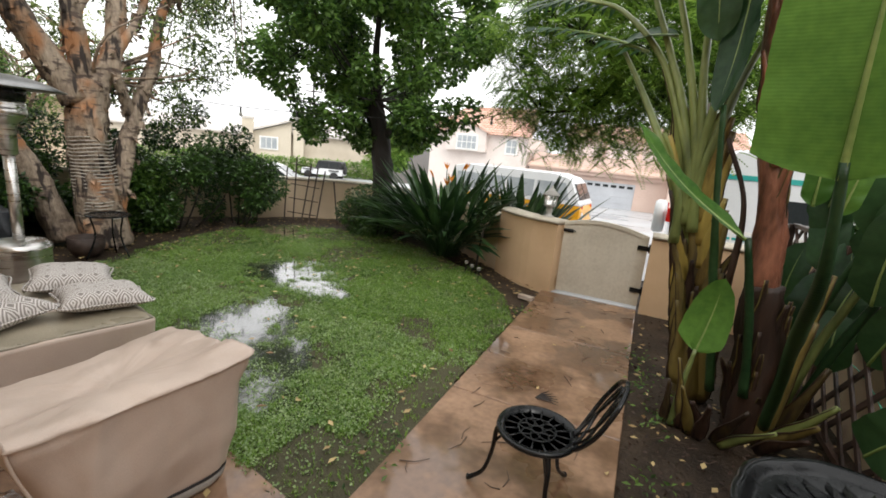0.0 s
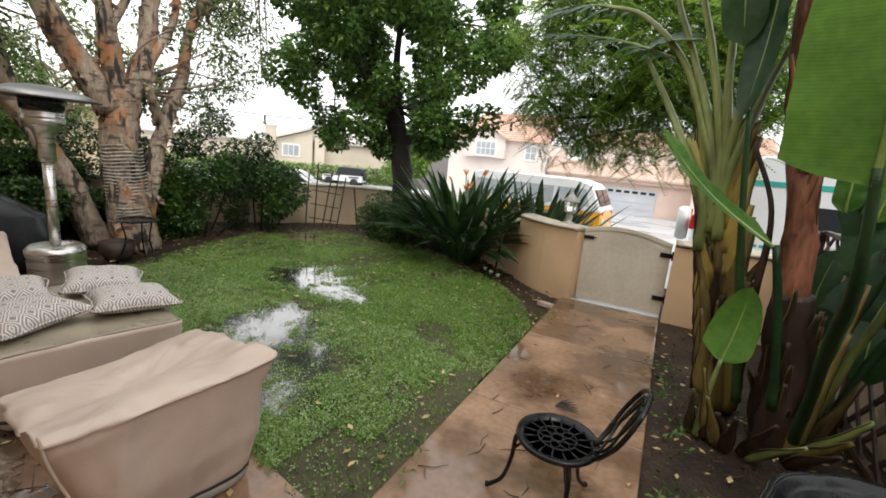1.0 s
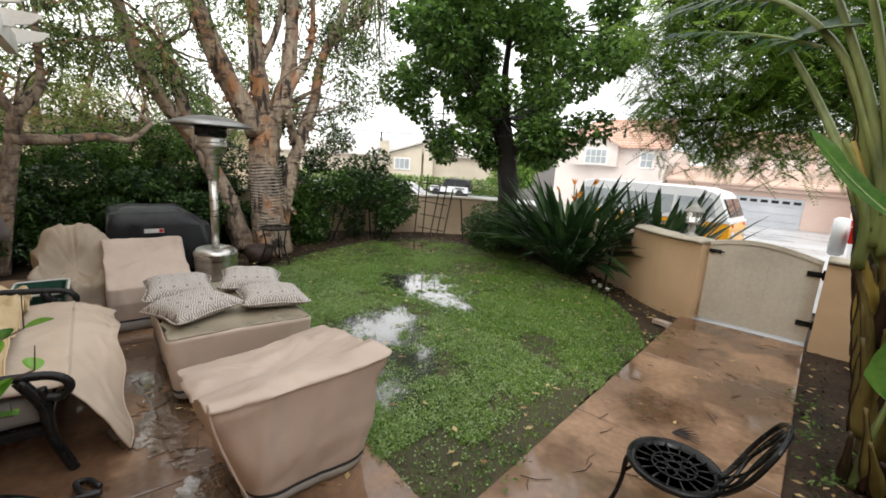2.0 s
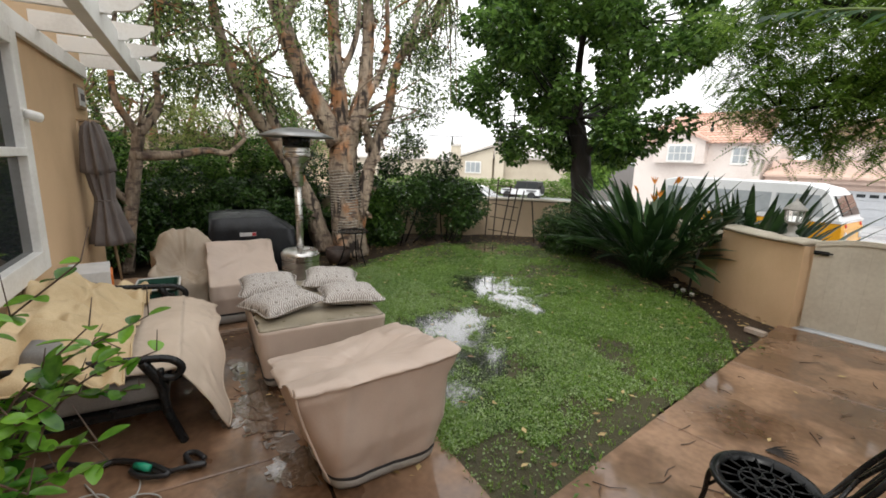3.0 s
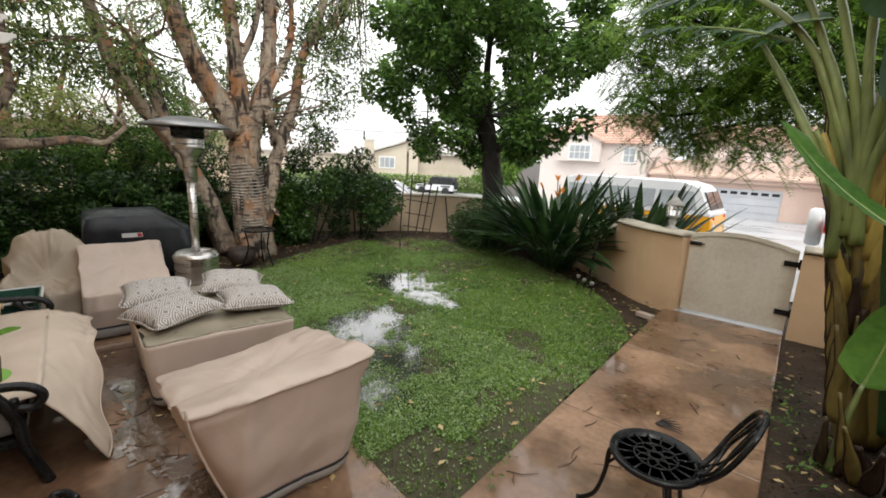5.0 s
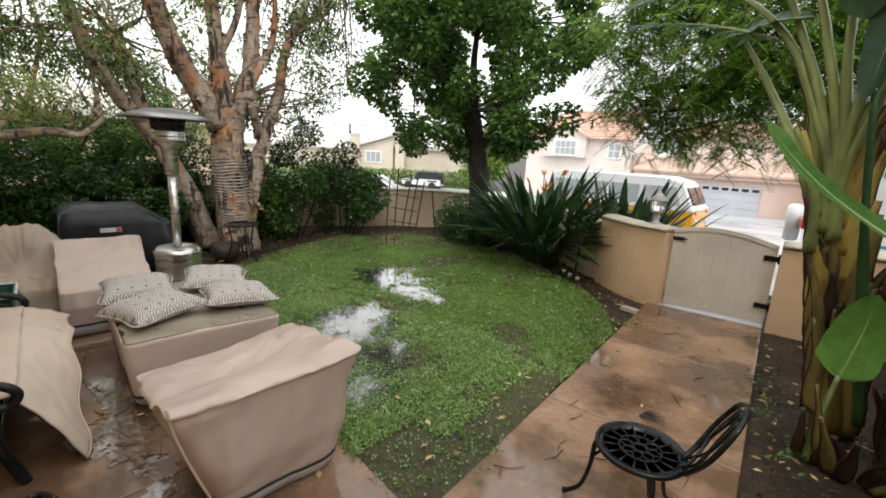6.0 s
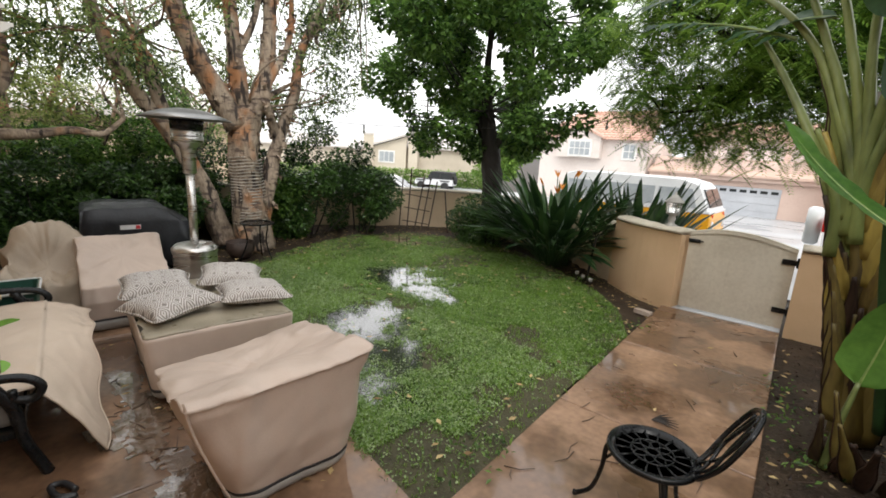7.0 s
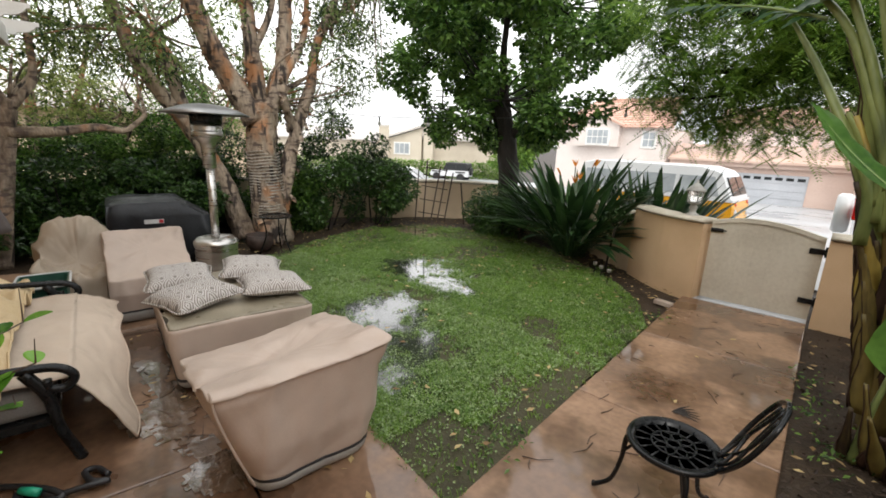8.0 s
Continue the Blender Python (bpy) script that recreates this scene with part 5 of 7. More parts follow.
# long stalks that fan out overhead
for x0, z0, pts_ in ((0.24, 1.75, [(0.08, 2.2), (-0.12, 2.62), (-0.45, 2.95), (-0.75, 3.05)]), (0.22, 1.85, [(0.06, 2.35), (-0.06, 2.65), (-0.22, 3.02), (-0.34, 3.4)]),
                     (0.24, 1.95, [(0.13, 2.4), (0.03, 2.75), (-0.08, 3.1), (-0.15, 3.5)]), (0.26, 2.0, [(0.2, 2.4), (0.16, 2.8), (0.12, 3.2), (0.1, 3.6)]),
                     (0.28, 1.95, [(0.3, 2.35), (0.32, 2.75), (0.36, 3.1), (0.42, 3.6)]), (0.2, 1.6, [(0.02, 1.95), (-0.14, 2.25), (-0.28, 2.5), (-0.38, 2.66)]),
                     (0.3, 1.7, [(0.36, 2.1), (0.45, 2.5), (0.58, 2.9), (0.7, 3.3)])):
    stalk(palm, local(palm, [(x0 + 0.03, 3.86, z0 - 0.35), (x0, 3.85, z0)] + [(x, 3.84 + 0.03 * k, z) for k, (x, z) in enumerate(pts_)]), 0.05, 0.017, M["petiole"], "petiole", 0.6)
for i in range(14):
    a, z0 = rnd.uniform(-3.0, 0.2), rnd.uniform(0.05, 0.9)
    c = Vector((0.58 - 0.16 * z0 + 0.13 * math.cos(a), 3.98 + 0.13 * math.sin(a), z0))
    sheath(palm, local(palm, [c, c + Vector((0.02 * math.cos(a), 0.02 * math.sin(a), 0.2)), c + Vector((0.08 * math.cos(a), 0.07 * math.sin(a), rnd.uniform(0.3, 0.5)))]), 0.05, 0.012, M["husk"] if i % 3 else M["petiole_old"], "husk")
L = lambda *p: local(palm, [p])[0]
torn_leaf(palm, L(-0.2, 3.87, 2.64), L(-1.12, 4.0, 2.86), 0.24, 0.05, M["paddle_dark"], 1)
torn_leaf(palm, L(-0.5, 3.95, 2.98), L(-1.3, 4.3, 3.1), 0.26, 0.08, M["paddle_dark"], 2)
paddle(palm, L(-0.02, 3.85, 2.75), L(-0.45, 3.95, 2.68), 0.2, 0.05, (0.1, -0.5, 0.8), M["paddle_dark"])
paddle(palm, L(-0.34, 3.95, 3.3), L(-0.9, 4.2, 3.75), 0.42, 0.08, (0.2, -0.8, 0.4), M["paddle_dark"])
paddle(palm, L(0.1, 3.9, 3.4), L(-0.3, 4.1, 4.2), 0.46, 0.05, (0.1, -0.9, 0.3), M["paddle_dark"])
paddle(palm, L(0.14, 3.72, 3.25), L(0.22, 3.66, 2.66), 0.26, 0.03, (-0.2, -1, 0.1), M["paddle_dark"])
paddle(palm, L(0.60, 3.42, 1.40), L(-0.17, 3.5, 2.10), 0.17, -0.06, (-0.2, -0.25, 1.0), M["paddle"], stalk_r=0.014)
paddle(palm, L(0.345, 3.6, 3.05), L(0.29, 3.58, 2.2), 0.25, -0.03, (-0.75, -0.7, 0.0), M["paddle_dark"], stalk_r=0.011, blunt=0.55)
# stalks in the dark leaf green, so their shadow is in the colour
stalk(palm, local(palm, [(0.66, 3.7, 0.2), (0.55, 3.66, 0.8), (0.43, 3.62, 1.5), (0.33, 3.6, 2.25)]), 0.034, 0.017, M["paddle_dark"], "petiole")
stalk(palm, local(palm, [(0.82, 3.5, 0.3), (0.75, 3.48, 0.8), (0.61, 3.43, 1.41)]), 0.032, 0.02, M["paddle_dark"], "petiole")
stalk(palm, local(palm, [(0.62, 3.75, 1.0), (0.6, 3.75, 1.6), (0.42, 3.78, 2.05)]), 0.022, 0.014, M["husk"], "petiole")

ban = thing("banana_plant", "banana plant with a peeling reddish trunk and broad leaves", "plant", pose(0.92, 3.66, -0.02))
B = lambda *p: local(ban, [p])[0]
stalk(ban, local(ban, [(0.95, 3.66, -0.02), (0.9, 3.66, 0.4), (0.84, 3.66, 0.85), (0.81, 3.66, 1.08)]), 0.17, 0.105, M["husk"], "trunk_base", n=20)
stalk(ban, local(ban, [(0.81, 3.66, 1.02), (0.76, 3.67, 1.5), (0.68, 3.7, 2.0), (0.6, 3.72, 2.5), (0.5, 3.75, 3.2)]), 0.086, 0.08, M["redtrunk"], "trunk", n=24)
for i in range(30):
    z0 = rnd.uniform(0.0, 0.75) if i < 18 else rnd.uniform(1.1, 2.6)
    a = rnd.uniform(-3.1, 0.1)
    rad = 0.15 - 0.05 * min(1, z0) if z0 < 1 else 0.085
    c = Vector((0.95 - 0.135 * z0 + rad * math.cos(a), 3.66 + rad * math.sin(a), z0))
    d = Vector((math.cos(a), math.sin(a), 0))
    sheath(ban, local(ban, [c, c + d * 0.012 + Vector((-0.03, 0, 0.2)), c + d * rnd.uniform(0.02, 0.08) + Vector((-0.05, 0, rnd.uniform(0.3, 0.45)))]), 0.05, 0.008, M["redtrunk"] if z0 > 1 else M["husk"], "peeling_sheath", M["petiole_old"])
# cut stalk stumps splaying from the foot; mostly old dark tones, with shade put in
for x, y, tx, ty, tz, w, mm in ((0.55, 3.35, 0.42, 3.2, 0.38, 0.05, "petiole_old"), (0.6, 3.3, 0.58, 3.12, 0.33, 0.05, "husk"), (0.7, 3.32, 0.78, 3.1, 0.36, 0.055, "petiole_old"), (0.72, 3.28, 0.92, 3.05, 0.3, 0.045, "petiole"), (0.5, 3.4, 0.38, 3.34, 0.52, 0.04, "petiole_old"),
                            (1.0, 3.4, 1.16, 3.2, 0.34, 0.075, "petiole_old"), (1.02, 3.42, 1.24, 3.25, 0.48, 0.075, "petiole"), (1.05, 3.5, 1.2, 3.4, 0.66, 0.07, "petiole_old"), (0.98, 3.45, 1.06, 3.36, 0.95, 0.07, "petiole_old"), (1.0, 3.5, 1.1, 3.42, 1.25, 0.06, "petiole_old"),
                            (0.95, 3.35, 1.1, 3.1, 0.28, 0.06, "husk"), (0.62, 3.4, 0.5, 3.28, 0.25, 0.05, "husk")):
    sheath(ban, local(ban, [(x, y, -0.02), ((x + tx) / 2, (y + ty) / 2, tz * 0.5), (tx, ty, tz)]), w, 0.03, M[mm], "stump")
# large leaf close to the porch, hanging on its own long stalk
stalk(ban, local(ban, [(0.98, 3.5, 0.1), (0.86, 3.0, 0.75), (0.66, 2.3, 1.2), (0.57, 1.95, 1.5), (0.53, 1.9, 1.86)]), 0.036, 0.017, M["paddle_dark"], "petiole")
paddle(ban, B(0.53, 1.9, 1.80), B(0.49, 1.86, 2.85), 0.50, 0.015, (-0.42, -0.9, -0.05), M["paddle"], stalk_r=0.015, blunt=0.6, steps=40, foot=0.07)
paddle(ban, B(0.86, 3.3, 1.66), B(0.86, 3.3, 1.98), 0.14, 0.02, (-0.3, -0.9, 0.1), M["paddle"])
paddle(ban, B(1.0, 3.32, 1.62), B(1.06, 3.32, 1.98), 0.13, 0.02, (-0.3, -0.9, 0.1), M["paddle"])
paddle(ban, B(0.7, 3.55, 1.95), B(0.6, 3.5, 2.42), 0.15, 0.02, (-0.6, -0.8, 0.1), M["paddle"])
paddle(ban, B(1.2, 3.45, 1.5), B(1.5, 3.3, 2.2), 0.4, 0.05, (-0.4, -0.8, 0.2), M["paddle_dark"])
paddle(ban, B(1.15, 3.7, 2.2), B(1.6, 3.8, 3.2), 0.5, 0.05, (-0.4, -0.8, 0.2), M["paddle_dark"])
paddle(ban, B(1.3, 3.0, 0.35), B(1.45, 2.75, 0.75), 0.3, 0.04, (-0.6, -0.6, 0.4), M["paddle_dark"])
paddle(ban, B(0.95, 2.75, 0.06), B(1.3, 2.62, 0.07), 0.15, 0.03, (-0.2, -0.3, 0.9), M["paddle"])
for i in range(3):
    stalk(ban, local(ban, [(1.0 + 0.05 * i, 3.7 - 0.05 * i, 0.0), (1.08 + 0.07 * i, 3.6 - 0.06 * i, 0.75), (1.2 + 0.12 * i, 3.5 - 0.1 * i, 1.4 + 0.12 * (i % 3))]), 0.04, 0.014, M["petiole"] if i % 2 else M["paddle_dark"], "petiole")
# overhead leaves, mostly out of view, added to block sky and darken the bed
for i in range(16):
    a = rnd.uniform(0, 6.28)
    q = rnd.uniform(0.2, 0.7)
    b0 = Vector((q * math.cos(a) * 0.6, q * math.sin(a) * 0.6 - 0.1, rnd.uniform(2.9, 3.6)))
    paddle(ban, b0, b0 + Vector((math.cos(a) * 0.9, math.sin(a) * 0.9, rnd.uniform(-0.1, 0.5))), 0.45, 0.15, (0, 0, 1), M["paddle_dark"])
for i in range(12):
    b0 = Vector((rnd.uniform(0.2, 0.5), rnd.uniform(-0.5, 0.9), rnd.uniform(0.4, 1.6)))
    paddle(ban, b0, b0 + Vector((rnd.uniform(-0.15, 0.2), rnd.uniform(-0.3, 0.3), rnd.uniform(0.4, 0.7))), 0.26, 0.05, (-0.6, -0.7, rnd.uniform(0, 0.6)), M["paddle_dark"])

pup = thing("banana_shoot", "young banana shoot with one broad upright leaf", "plant", pose(0.42, 3.42, -0.02))
stalk(pup, [(0, 0, 0), (0.02, 0.03, 0.3), (0.06, 0.08, 0.58)], 0.028, 0.013, M["petiole"], "petiole")
paddle(pup, (0.06, 0.08, 0.56), (0.14, 0.1, 1.12), 0.31, -0.03, (-0.45, -0.9, 0.25), M["paddle"], stalk_r=0.011, blunt=0.75)
sheath(pup, [(-0.03, 0, 0), (-0.05, -0.02, 0.15), (-0.07, -0.05, 0.36)], 0.04, 0.02, M["petiole_old"])
sheath(pup, [(0.05, -0.03, 0), (0.07, -0.06, 0.12), (0.1, -0.1, 0.26)], 0.04, 0.02, M["husk"])

# ---- lattice fence ----
M["lattice"] = material("dark_brown_lattice", (0.02, 0.011, 0.008), (0.075, 0.042, 0.03), 6, 0.5, 60, 0.4, 0.003, stretch=(1, 1, 0.4), rand=0.3)
M["clip"] = material("green_plastic_clip", (0.01, 0.25, 0.14), (0.03, 0.4, 0.24), 6, 0.4, 60, 0)
lattice = thing("lattice_fence", "dark brown diagonal wooden lattice along the side wall", "fence", pose(1.4, 3.3, 0, 0, 0, 90))
LW, LH, gap = 4.6, 1.35, 0.27
for s in (1, -1):
    k = -LW / 2 - LH
    while k < LW / 2 + LH:
        # line x = k + s*z, clipped to the panel
        z0, z1 = 0.05, LH
        xa, xb = k + s * z0, k + s * z1
        if s > 0:
            za, zb = max(z0, -LW / 2 - k), min(z1, LW / 2 - k)
        else:
            za, zb = max(z0, k - LW / 2), min(z1, k + LW / 2)
        if zb - za > 0.08:
            bm = bmesh.new()
            ca, cb = Vector((k + s * za, 0.009 * s, za)), Vector((k + s * zb, 0.009 * s, zb))
            mid, ln = (ca + cb) / 2, (cb - ca).length
            box(bm, 0.036, 0.016, ln, Matrix.Translation(ca) @ Matrix.Rotation(radians(45 * s), 4, "Y"))
            part("slat", bm, M["lattice"], lattice)
        k += gap * 1.05
for z in (0.02, LH):
    part("rail", box(bmesh.new(), LW, 0.05, 0.04, pose(0, 0, z)), M["lattice"], lattice)
for x in (-LW / 2, -0.8, 0.8, LW / 2):
    part("post", box(bmesh.new(), 0.05, 0.06, LH + 0.06, pose(x, 0.03, -0.03)), M["lattice"], lattice)
wire = bend([(-2.2, -0.03, 0.75), (-1.5, -0.03, 0.62), (-0.9, -0.03, 0.7), (-0.3, -0.03, 0.5), (0.3, -0.03, 0.62), (1.0, -0.03, 0.6), (2.0, -0.03, 0.8)], 5)
part("light_string", tube(bmesh.new(), wire, 0.004, 5), M["clip"], lattice, "green wire of a light string")
for p in wire[::2]:
    part("clip", box(bmesh.new(), 0.03, 0.016, 0.014, Matrix.Translation(p) @ pose(0, 0, 0, 0, 25, 0)), M["clip"], lattice)

for i, (x, y, h) in enumerate(((2.4, 4.6, 2.4), (2.5, 3.4, 2.4), (2.45, 2.3, 2.2), (2.35, 5.3, 2.5), (3.3, 6.9, 2.9), (2.7, 4.0, 2.8))):
    shrub("side_shrub", "dark leafy shrub beyond the lattice", pose(x, y, -0.03), crown_balls(70 + i, 18, (0, 0, h * 0.55), (0.45, 0.7, h * 0.42), 0.35), 7000, 0.09, 0.045, M["leaf_dark"], 80 + i)


# ---- loveseat against the house wall, under old throws ----
M["seatcloth"] = material("grey_cushion_cloth", (0.13, 0.125, 0.12), (0.24, 0.23, 0.22), 3, 0.8, 120, 0.3, 0.003)
M["throw"] = material("taupe_throw", (0.42, 0.335, 0.26), (0.58, 0.475, 0.38), 1.6, 0.7, 160, 0.25, 0.004, mix=0.45)
wrinkles(M["throw"], 4.5, 0.06)
M["throw_yellow"] = material("straw_yellow_throw", (0.44, 0.32, 0.17), (0.66, 0.52, 0.32), 1.8, 0.7, 160, 0.25, 0.004, mix=0.45)
wrinkles(M["throw_yellow"], 5.5, 0.09)
seat = thing("loveseat", "black cast metal loveseat with grey cushions and scrolled arms", "sofa", HOUSE @ pose(-3.62, 0.16, 0.008))
for x in (-0.38, 0.38):
    part("seat_cushion", box(bmesh.new(), 0.74, 0.66, 0.15, pose(x, 0.36, 0.28), 0.035), M["seatcloth"], seat, smooth=True)
    part("back_cushion", box(bmesh.new(), 0.74, 0.16, 0.3, pose(x, 0.08, 0.40, -14), 0.04), M["seatcloth"], seat, smooth=True)
part("seat_frame", box(bmesh.new(), 1.56, 0.68, 0.05, pose(0, 0.36, 0.225), 0.01), M["iron"], seat)
for x in (-0.8, 0.8):
    bm = bmesh.new()
    ln = bend([(x, -0.02, 0.62), (x, 0.25, 0.60), (x, 0.55, 0.58), (x, 0.72, 0.56), (x, 0.79, 0.50), (x, 0.76, 0.44), (x, 0.69, 0.45), (x, 0.68, 0.50)], 5)
    tube(bm, ln, 0.024, 8)
    part("arm", bm, M["iron"], seat, smooth=True)
    bm = bmesh.new()
    tube(bm, bend([(x, 0.60, 0.56), (x, 0.68, 0.40), (x, 0.70, 0.22), (x, 0.77, 0.0)], 5), [0.03] * 8 + [0.027] * 8, 8)
    part("front_leg", bm, M["iron"], seat, smooth=True)
    part("back_leg", tube(bmesh.new(), bend([(x, 0.0, 0.62), (x, 0.02, 0.3), (x, -0.06, 0.0)], 5), 0.024, 8), M["iron"], seat, smooth=True)


def throw(name, label, mat, m, x0, x1, y0, y1, height, nx=46, ny=46, seed=0.0, wrinkle=0.02):
    bm = bmesh.new()
    g = []
    for i in range(nx + 1):
        row = []
        for j in range(ny + 1):
            u, v = i / nx, j / ny
            x, y = x0 + (x1 - x0) * u, y0 + (y1 - y0) * v
            hx, hy, z = height(x, y)
            w = wrinkle * (abs(noise.noise(Vector((x * 5 + seed, y * 5, 0)))) + 0.5 * noise.noise(Vector((x * 11, y * 11 + seed, 1))))
            row.append(bm.verts.new((hx, hy, z + w)))
        g.append(row)
    for i in range(nx):
        for j in range(ny):
            bm.faces.new((g[i][j], g[i + 1][j], g[i + 1][j + 1], g[i][j + 1]))
    ob = thing(name, label, "throw", m)
    edges = ([r[-1].co.copy() for r in g], [v.co.copy() for v in g[-1]], [v.co.copy() for v in g[0]])
    cloth = part("cloth", bm, mat, ob, smooth=True)
    s = cloth.modifiers.new("thickness", "SOLIDIFY")
    s.thickness = 0.006
    for line_ in edges:
        part("hem", tube(bmesh.new(), line_, 0.006, 5), mat, ob, "turned hem", smooth=True)
    return ob


def drape(x, y):
    """Over the seat, then down in front, lowest at the near corner."""
    if y < 0.78:
        z = 0.475 + 0.28 * max(0, (0.30 - y) / 0.3) ** 1.2
        return x, y, z
    f = y - 0.78
    low = 0.25 + 0.75 * max(0, min(1, (x + 0.1) / 0.7))
    return x + 0.05 * f, 0.76 + 0.06 * math.sin(min(1, f * 3) * 1.57) + 0.40 * f + 0.03 * f * math.sin(x * 13), 0.475 - f * 0.88 * low + 0.006 * math.sin(x * 21 + f * 4)


throw("seat_throw", "taupe throw spread over the loveseat, one corner trailing", M["throw"], HOUSE @ pose(-3.62, 0.16, 0.012), -0.75, 0.78, 0.16, 1.3, drape, seed=2, wrinkle=0.018)


def heap(x, y):
    z = 0.50 + 0.30 * math.exp(-((x + 0.15) / 0.55) ** 2 - ((y - 0.05) / 0.33) ** 2) + 0.10 * math.exp(-((x - 0.45) / 0.3) ** 2 - ((y - 0.15) / 0.3) ** 2)
    return x, y, z + (0.03 if y < 0.5 else -0.1 * (y - 0.5))


throw("yellow_throw", "straw yellow crumpled throw heaped on the loveseat", M["throw_yellow"], HOUSE @ pose(-3.62, 0.16, 0.012), -0.95, 0.95, -0.12, 0.52, heap, seed=7, wrinkle=0.13)

# ---- barbecue under its cover ----
M["vinyl"] = material("black_vinyl_cover", (0.007, 0.008, 0.010), (0.022, 0.024, 0.029), 3, 0.3, 30, 0.6, 0.012, rough2=0.5, spec=0.4)
wrinkles(M["vinyl"], 3.2, 0.06)
grill = thing("barbecue", "barbecue under a black vinyl cover", "barbecue", pose(-6.95, 1.9, -0.03, 0, 0, -12))


def grill_top(x, y):
    return 0.92 - 0.2 * max(0, (y - 0.26) / 0.3) - 0.04 * max(0, (-y - 0.4) / 0.15) - 0.05 * max(0, x / 0.3)


lv = [(0.06, -0.33, 0.33, -0.56, 0.62, 0.06), (0.4, -0.33, 0.33, -0.57, 0.63, 0.06), (0.68, -0.32, 0.32, -0.56, 0.62, 0.05)]
rings = [rounded(*a) for a in lv] + [[Vector((p.x * k, p.y * k, grill_top(p.x * k, p.y * k))) for p in rounded(*lv[-1])] for k in (0.97, 0.86, 0.68, 0.5, 0.25, 0.05)]
rings = [[p + Vector((0.012, 0.012, 0.012)) * noise.noise(p * 6) for p in r] for r in rings]
part("cover", loft(bmesh.new(), rings), M["vinyl"], grill, smooth=True)
M["badge"] = material("pale_badge", (0.5, 0.5, 0.5), (0.62, 0.62, 0.62), 8, 0.5, 60, 0)
M["badge_red"] = material("red_badge", (0.4, 0.02, 0.03), (0.5, 0.03, 0.04), 8, 0.5, 60, 0)
tilt = pose(0.333, -0.05, 0.6, 0, -3, 0)
part("badge", box(bmesh.new(), 0.006, 0.22, 0.055, tilt), M["badge"], grill, "plain pale badge")
part("badge_mark", box(bmesh.new(), 0.008, 0.05, 0.045, tilt @ pose(0.001, 0.08, 0.005)), M["badge_red"], grill, "small red mark")

# ---- closed parasol leaning at the house corner ----
M["canvas"] = material("grey_brown_canvas", (0.10, 0.085, 0.08), (0.19, 0.165, 0.155), 3, 0.8, 120, 0.3, 0.004)
M["wood"] = material("pale_timber", (0.28, 0.19, 0.11), (0.45, 0.33, 0.21), 4, 0.6, 50, 0.3, 0.004, stretch=(1, 1, 0.3))
par = thing("parasol", "closed grey-brown parasol leaning at the house corner", "parasol", HOUSE @ pose(-6.15, 0.27, 0, 3, 4, 0))
par.scale = (0.72, 0.72, 1)
part("pole", tube(bmesh.new(), [(0, 0, 0.0), (0, 0, 1.0), (0, 0, 2.08)], 0.02, 10), M["wood"], par, smooth=True)


def furled(levels, folds, seed):
    rings = []
    for r, z in levels:
        ring = []
        for k in range(56):
            a = 2 * math.pi * k / 56
            q = r * (1 + 0.24 * math.cos(folds * a + 0.6 * math.sin(z * 3)) + 0.1 * noise.noise(Vector((a * 2, z * 3, seed))))
            ring.append(Vector((q * math.cos(a), q * math.sin(a), z + 0.012 * math.cos(folds * a))))
        rings.append(ring)
    return loft(bmesh.new(), rings)


part("canopy", furled([(0.25, 0.72), (0.24, 0.78), (0.20, 0.92), (0.155, 1.08), (0.125, 1.18), (0.115, 1.24), (0.135, 1.34), (0.15, 1.5), (0.15, 1.6)], 9, 1), M["canvas"], par, smooth=True)
part("vent_canopy", furled([(0.19, 1.52), (0.185, 1.58), (0.16, 1.75), (0.13, 1.92), (0.10, 2.0), (0.04, 2.05)], 9, 2), M["canvas"], par, smooth=True)
part("tie", tube(bmesh.new(), [(0.128 * math.cos(a), 0.128 * math.sin(a), 1.21) for a in [k * math.pi / 10 for k in range(21)]], 0.012, 6), M["canvas"], par, smooth=True)

# ---- fixtures on the house wall ----
sign = thing("wall_plaque", "small framed plaque on the house wall", "plaque", HOUSE @ pose(-6.55, 0.0, 2.2))
part("frame", box(bmesh.new(), 0.36, 0.03, 0.26, pose(0, 0.017, 0), 0.006), M["wood"], sign)
part("panel", box(bmesh.new(), 0.29, 0.01, 0.19, pose(0, 0.036, 0.035)), M["badge"], sign)
for k in range(4):
    part("mark", box(bmesh.new(), 0.03, 0.006, 0.08, pose(-0.075 + 0.05 * k, 0.043, 0.09)), M["canvas"], sign, "plain dark bar")
lamp = thing("wall_lantern", "weathered slatted wall light on the house wall", "wall light", HOUSE @ pose(-6.35, 0.0, 1.86))
part("backplate", box(bmesh.new(), 0.2, 0.02, 0.22, pose(0, 0.012, 0)), M["stucco_pale"], lamp)
for k in range(6):
    part("slat", box(bmesh.new(), 0.02, 0.13, 0.14, pose(-0.075 + 0.03 * k, 0.088, 0.05), 0.003), M["wood"], lamp)
part("lid", box(bmesh.new(), 0.22, 0.18, 0.02, pose(0, 0.1, 0.195), 0.004), M["wood"], lamp)
cctv = thing("security_camera", "small white camera on a ball mount by the window", "camera", HOUSE @ pose(-4.22, 0.0, 1.98))
part("mount", tube(bmesh.new(), [(0, 0.0, 0.05), (0.0, 0.05, 0.05), (0.0, 0.08, 0.03)], [0.03, 0.022, 0.02], 10), M["white"], cctv, smooth=True)
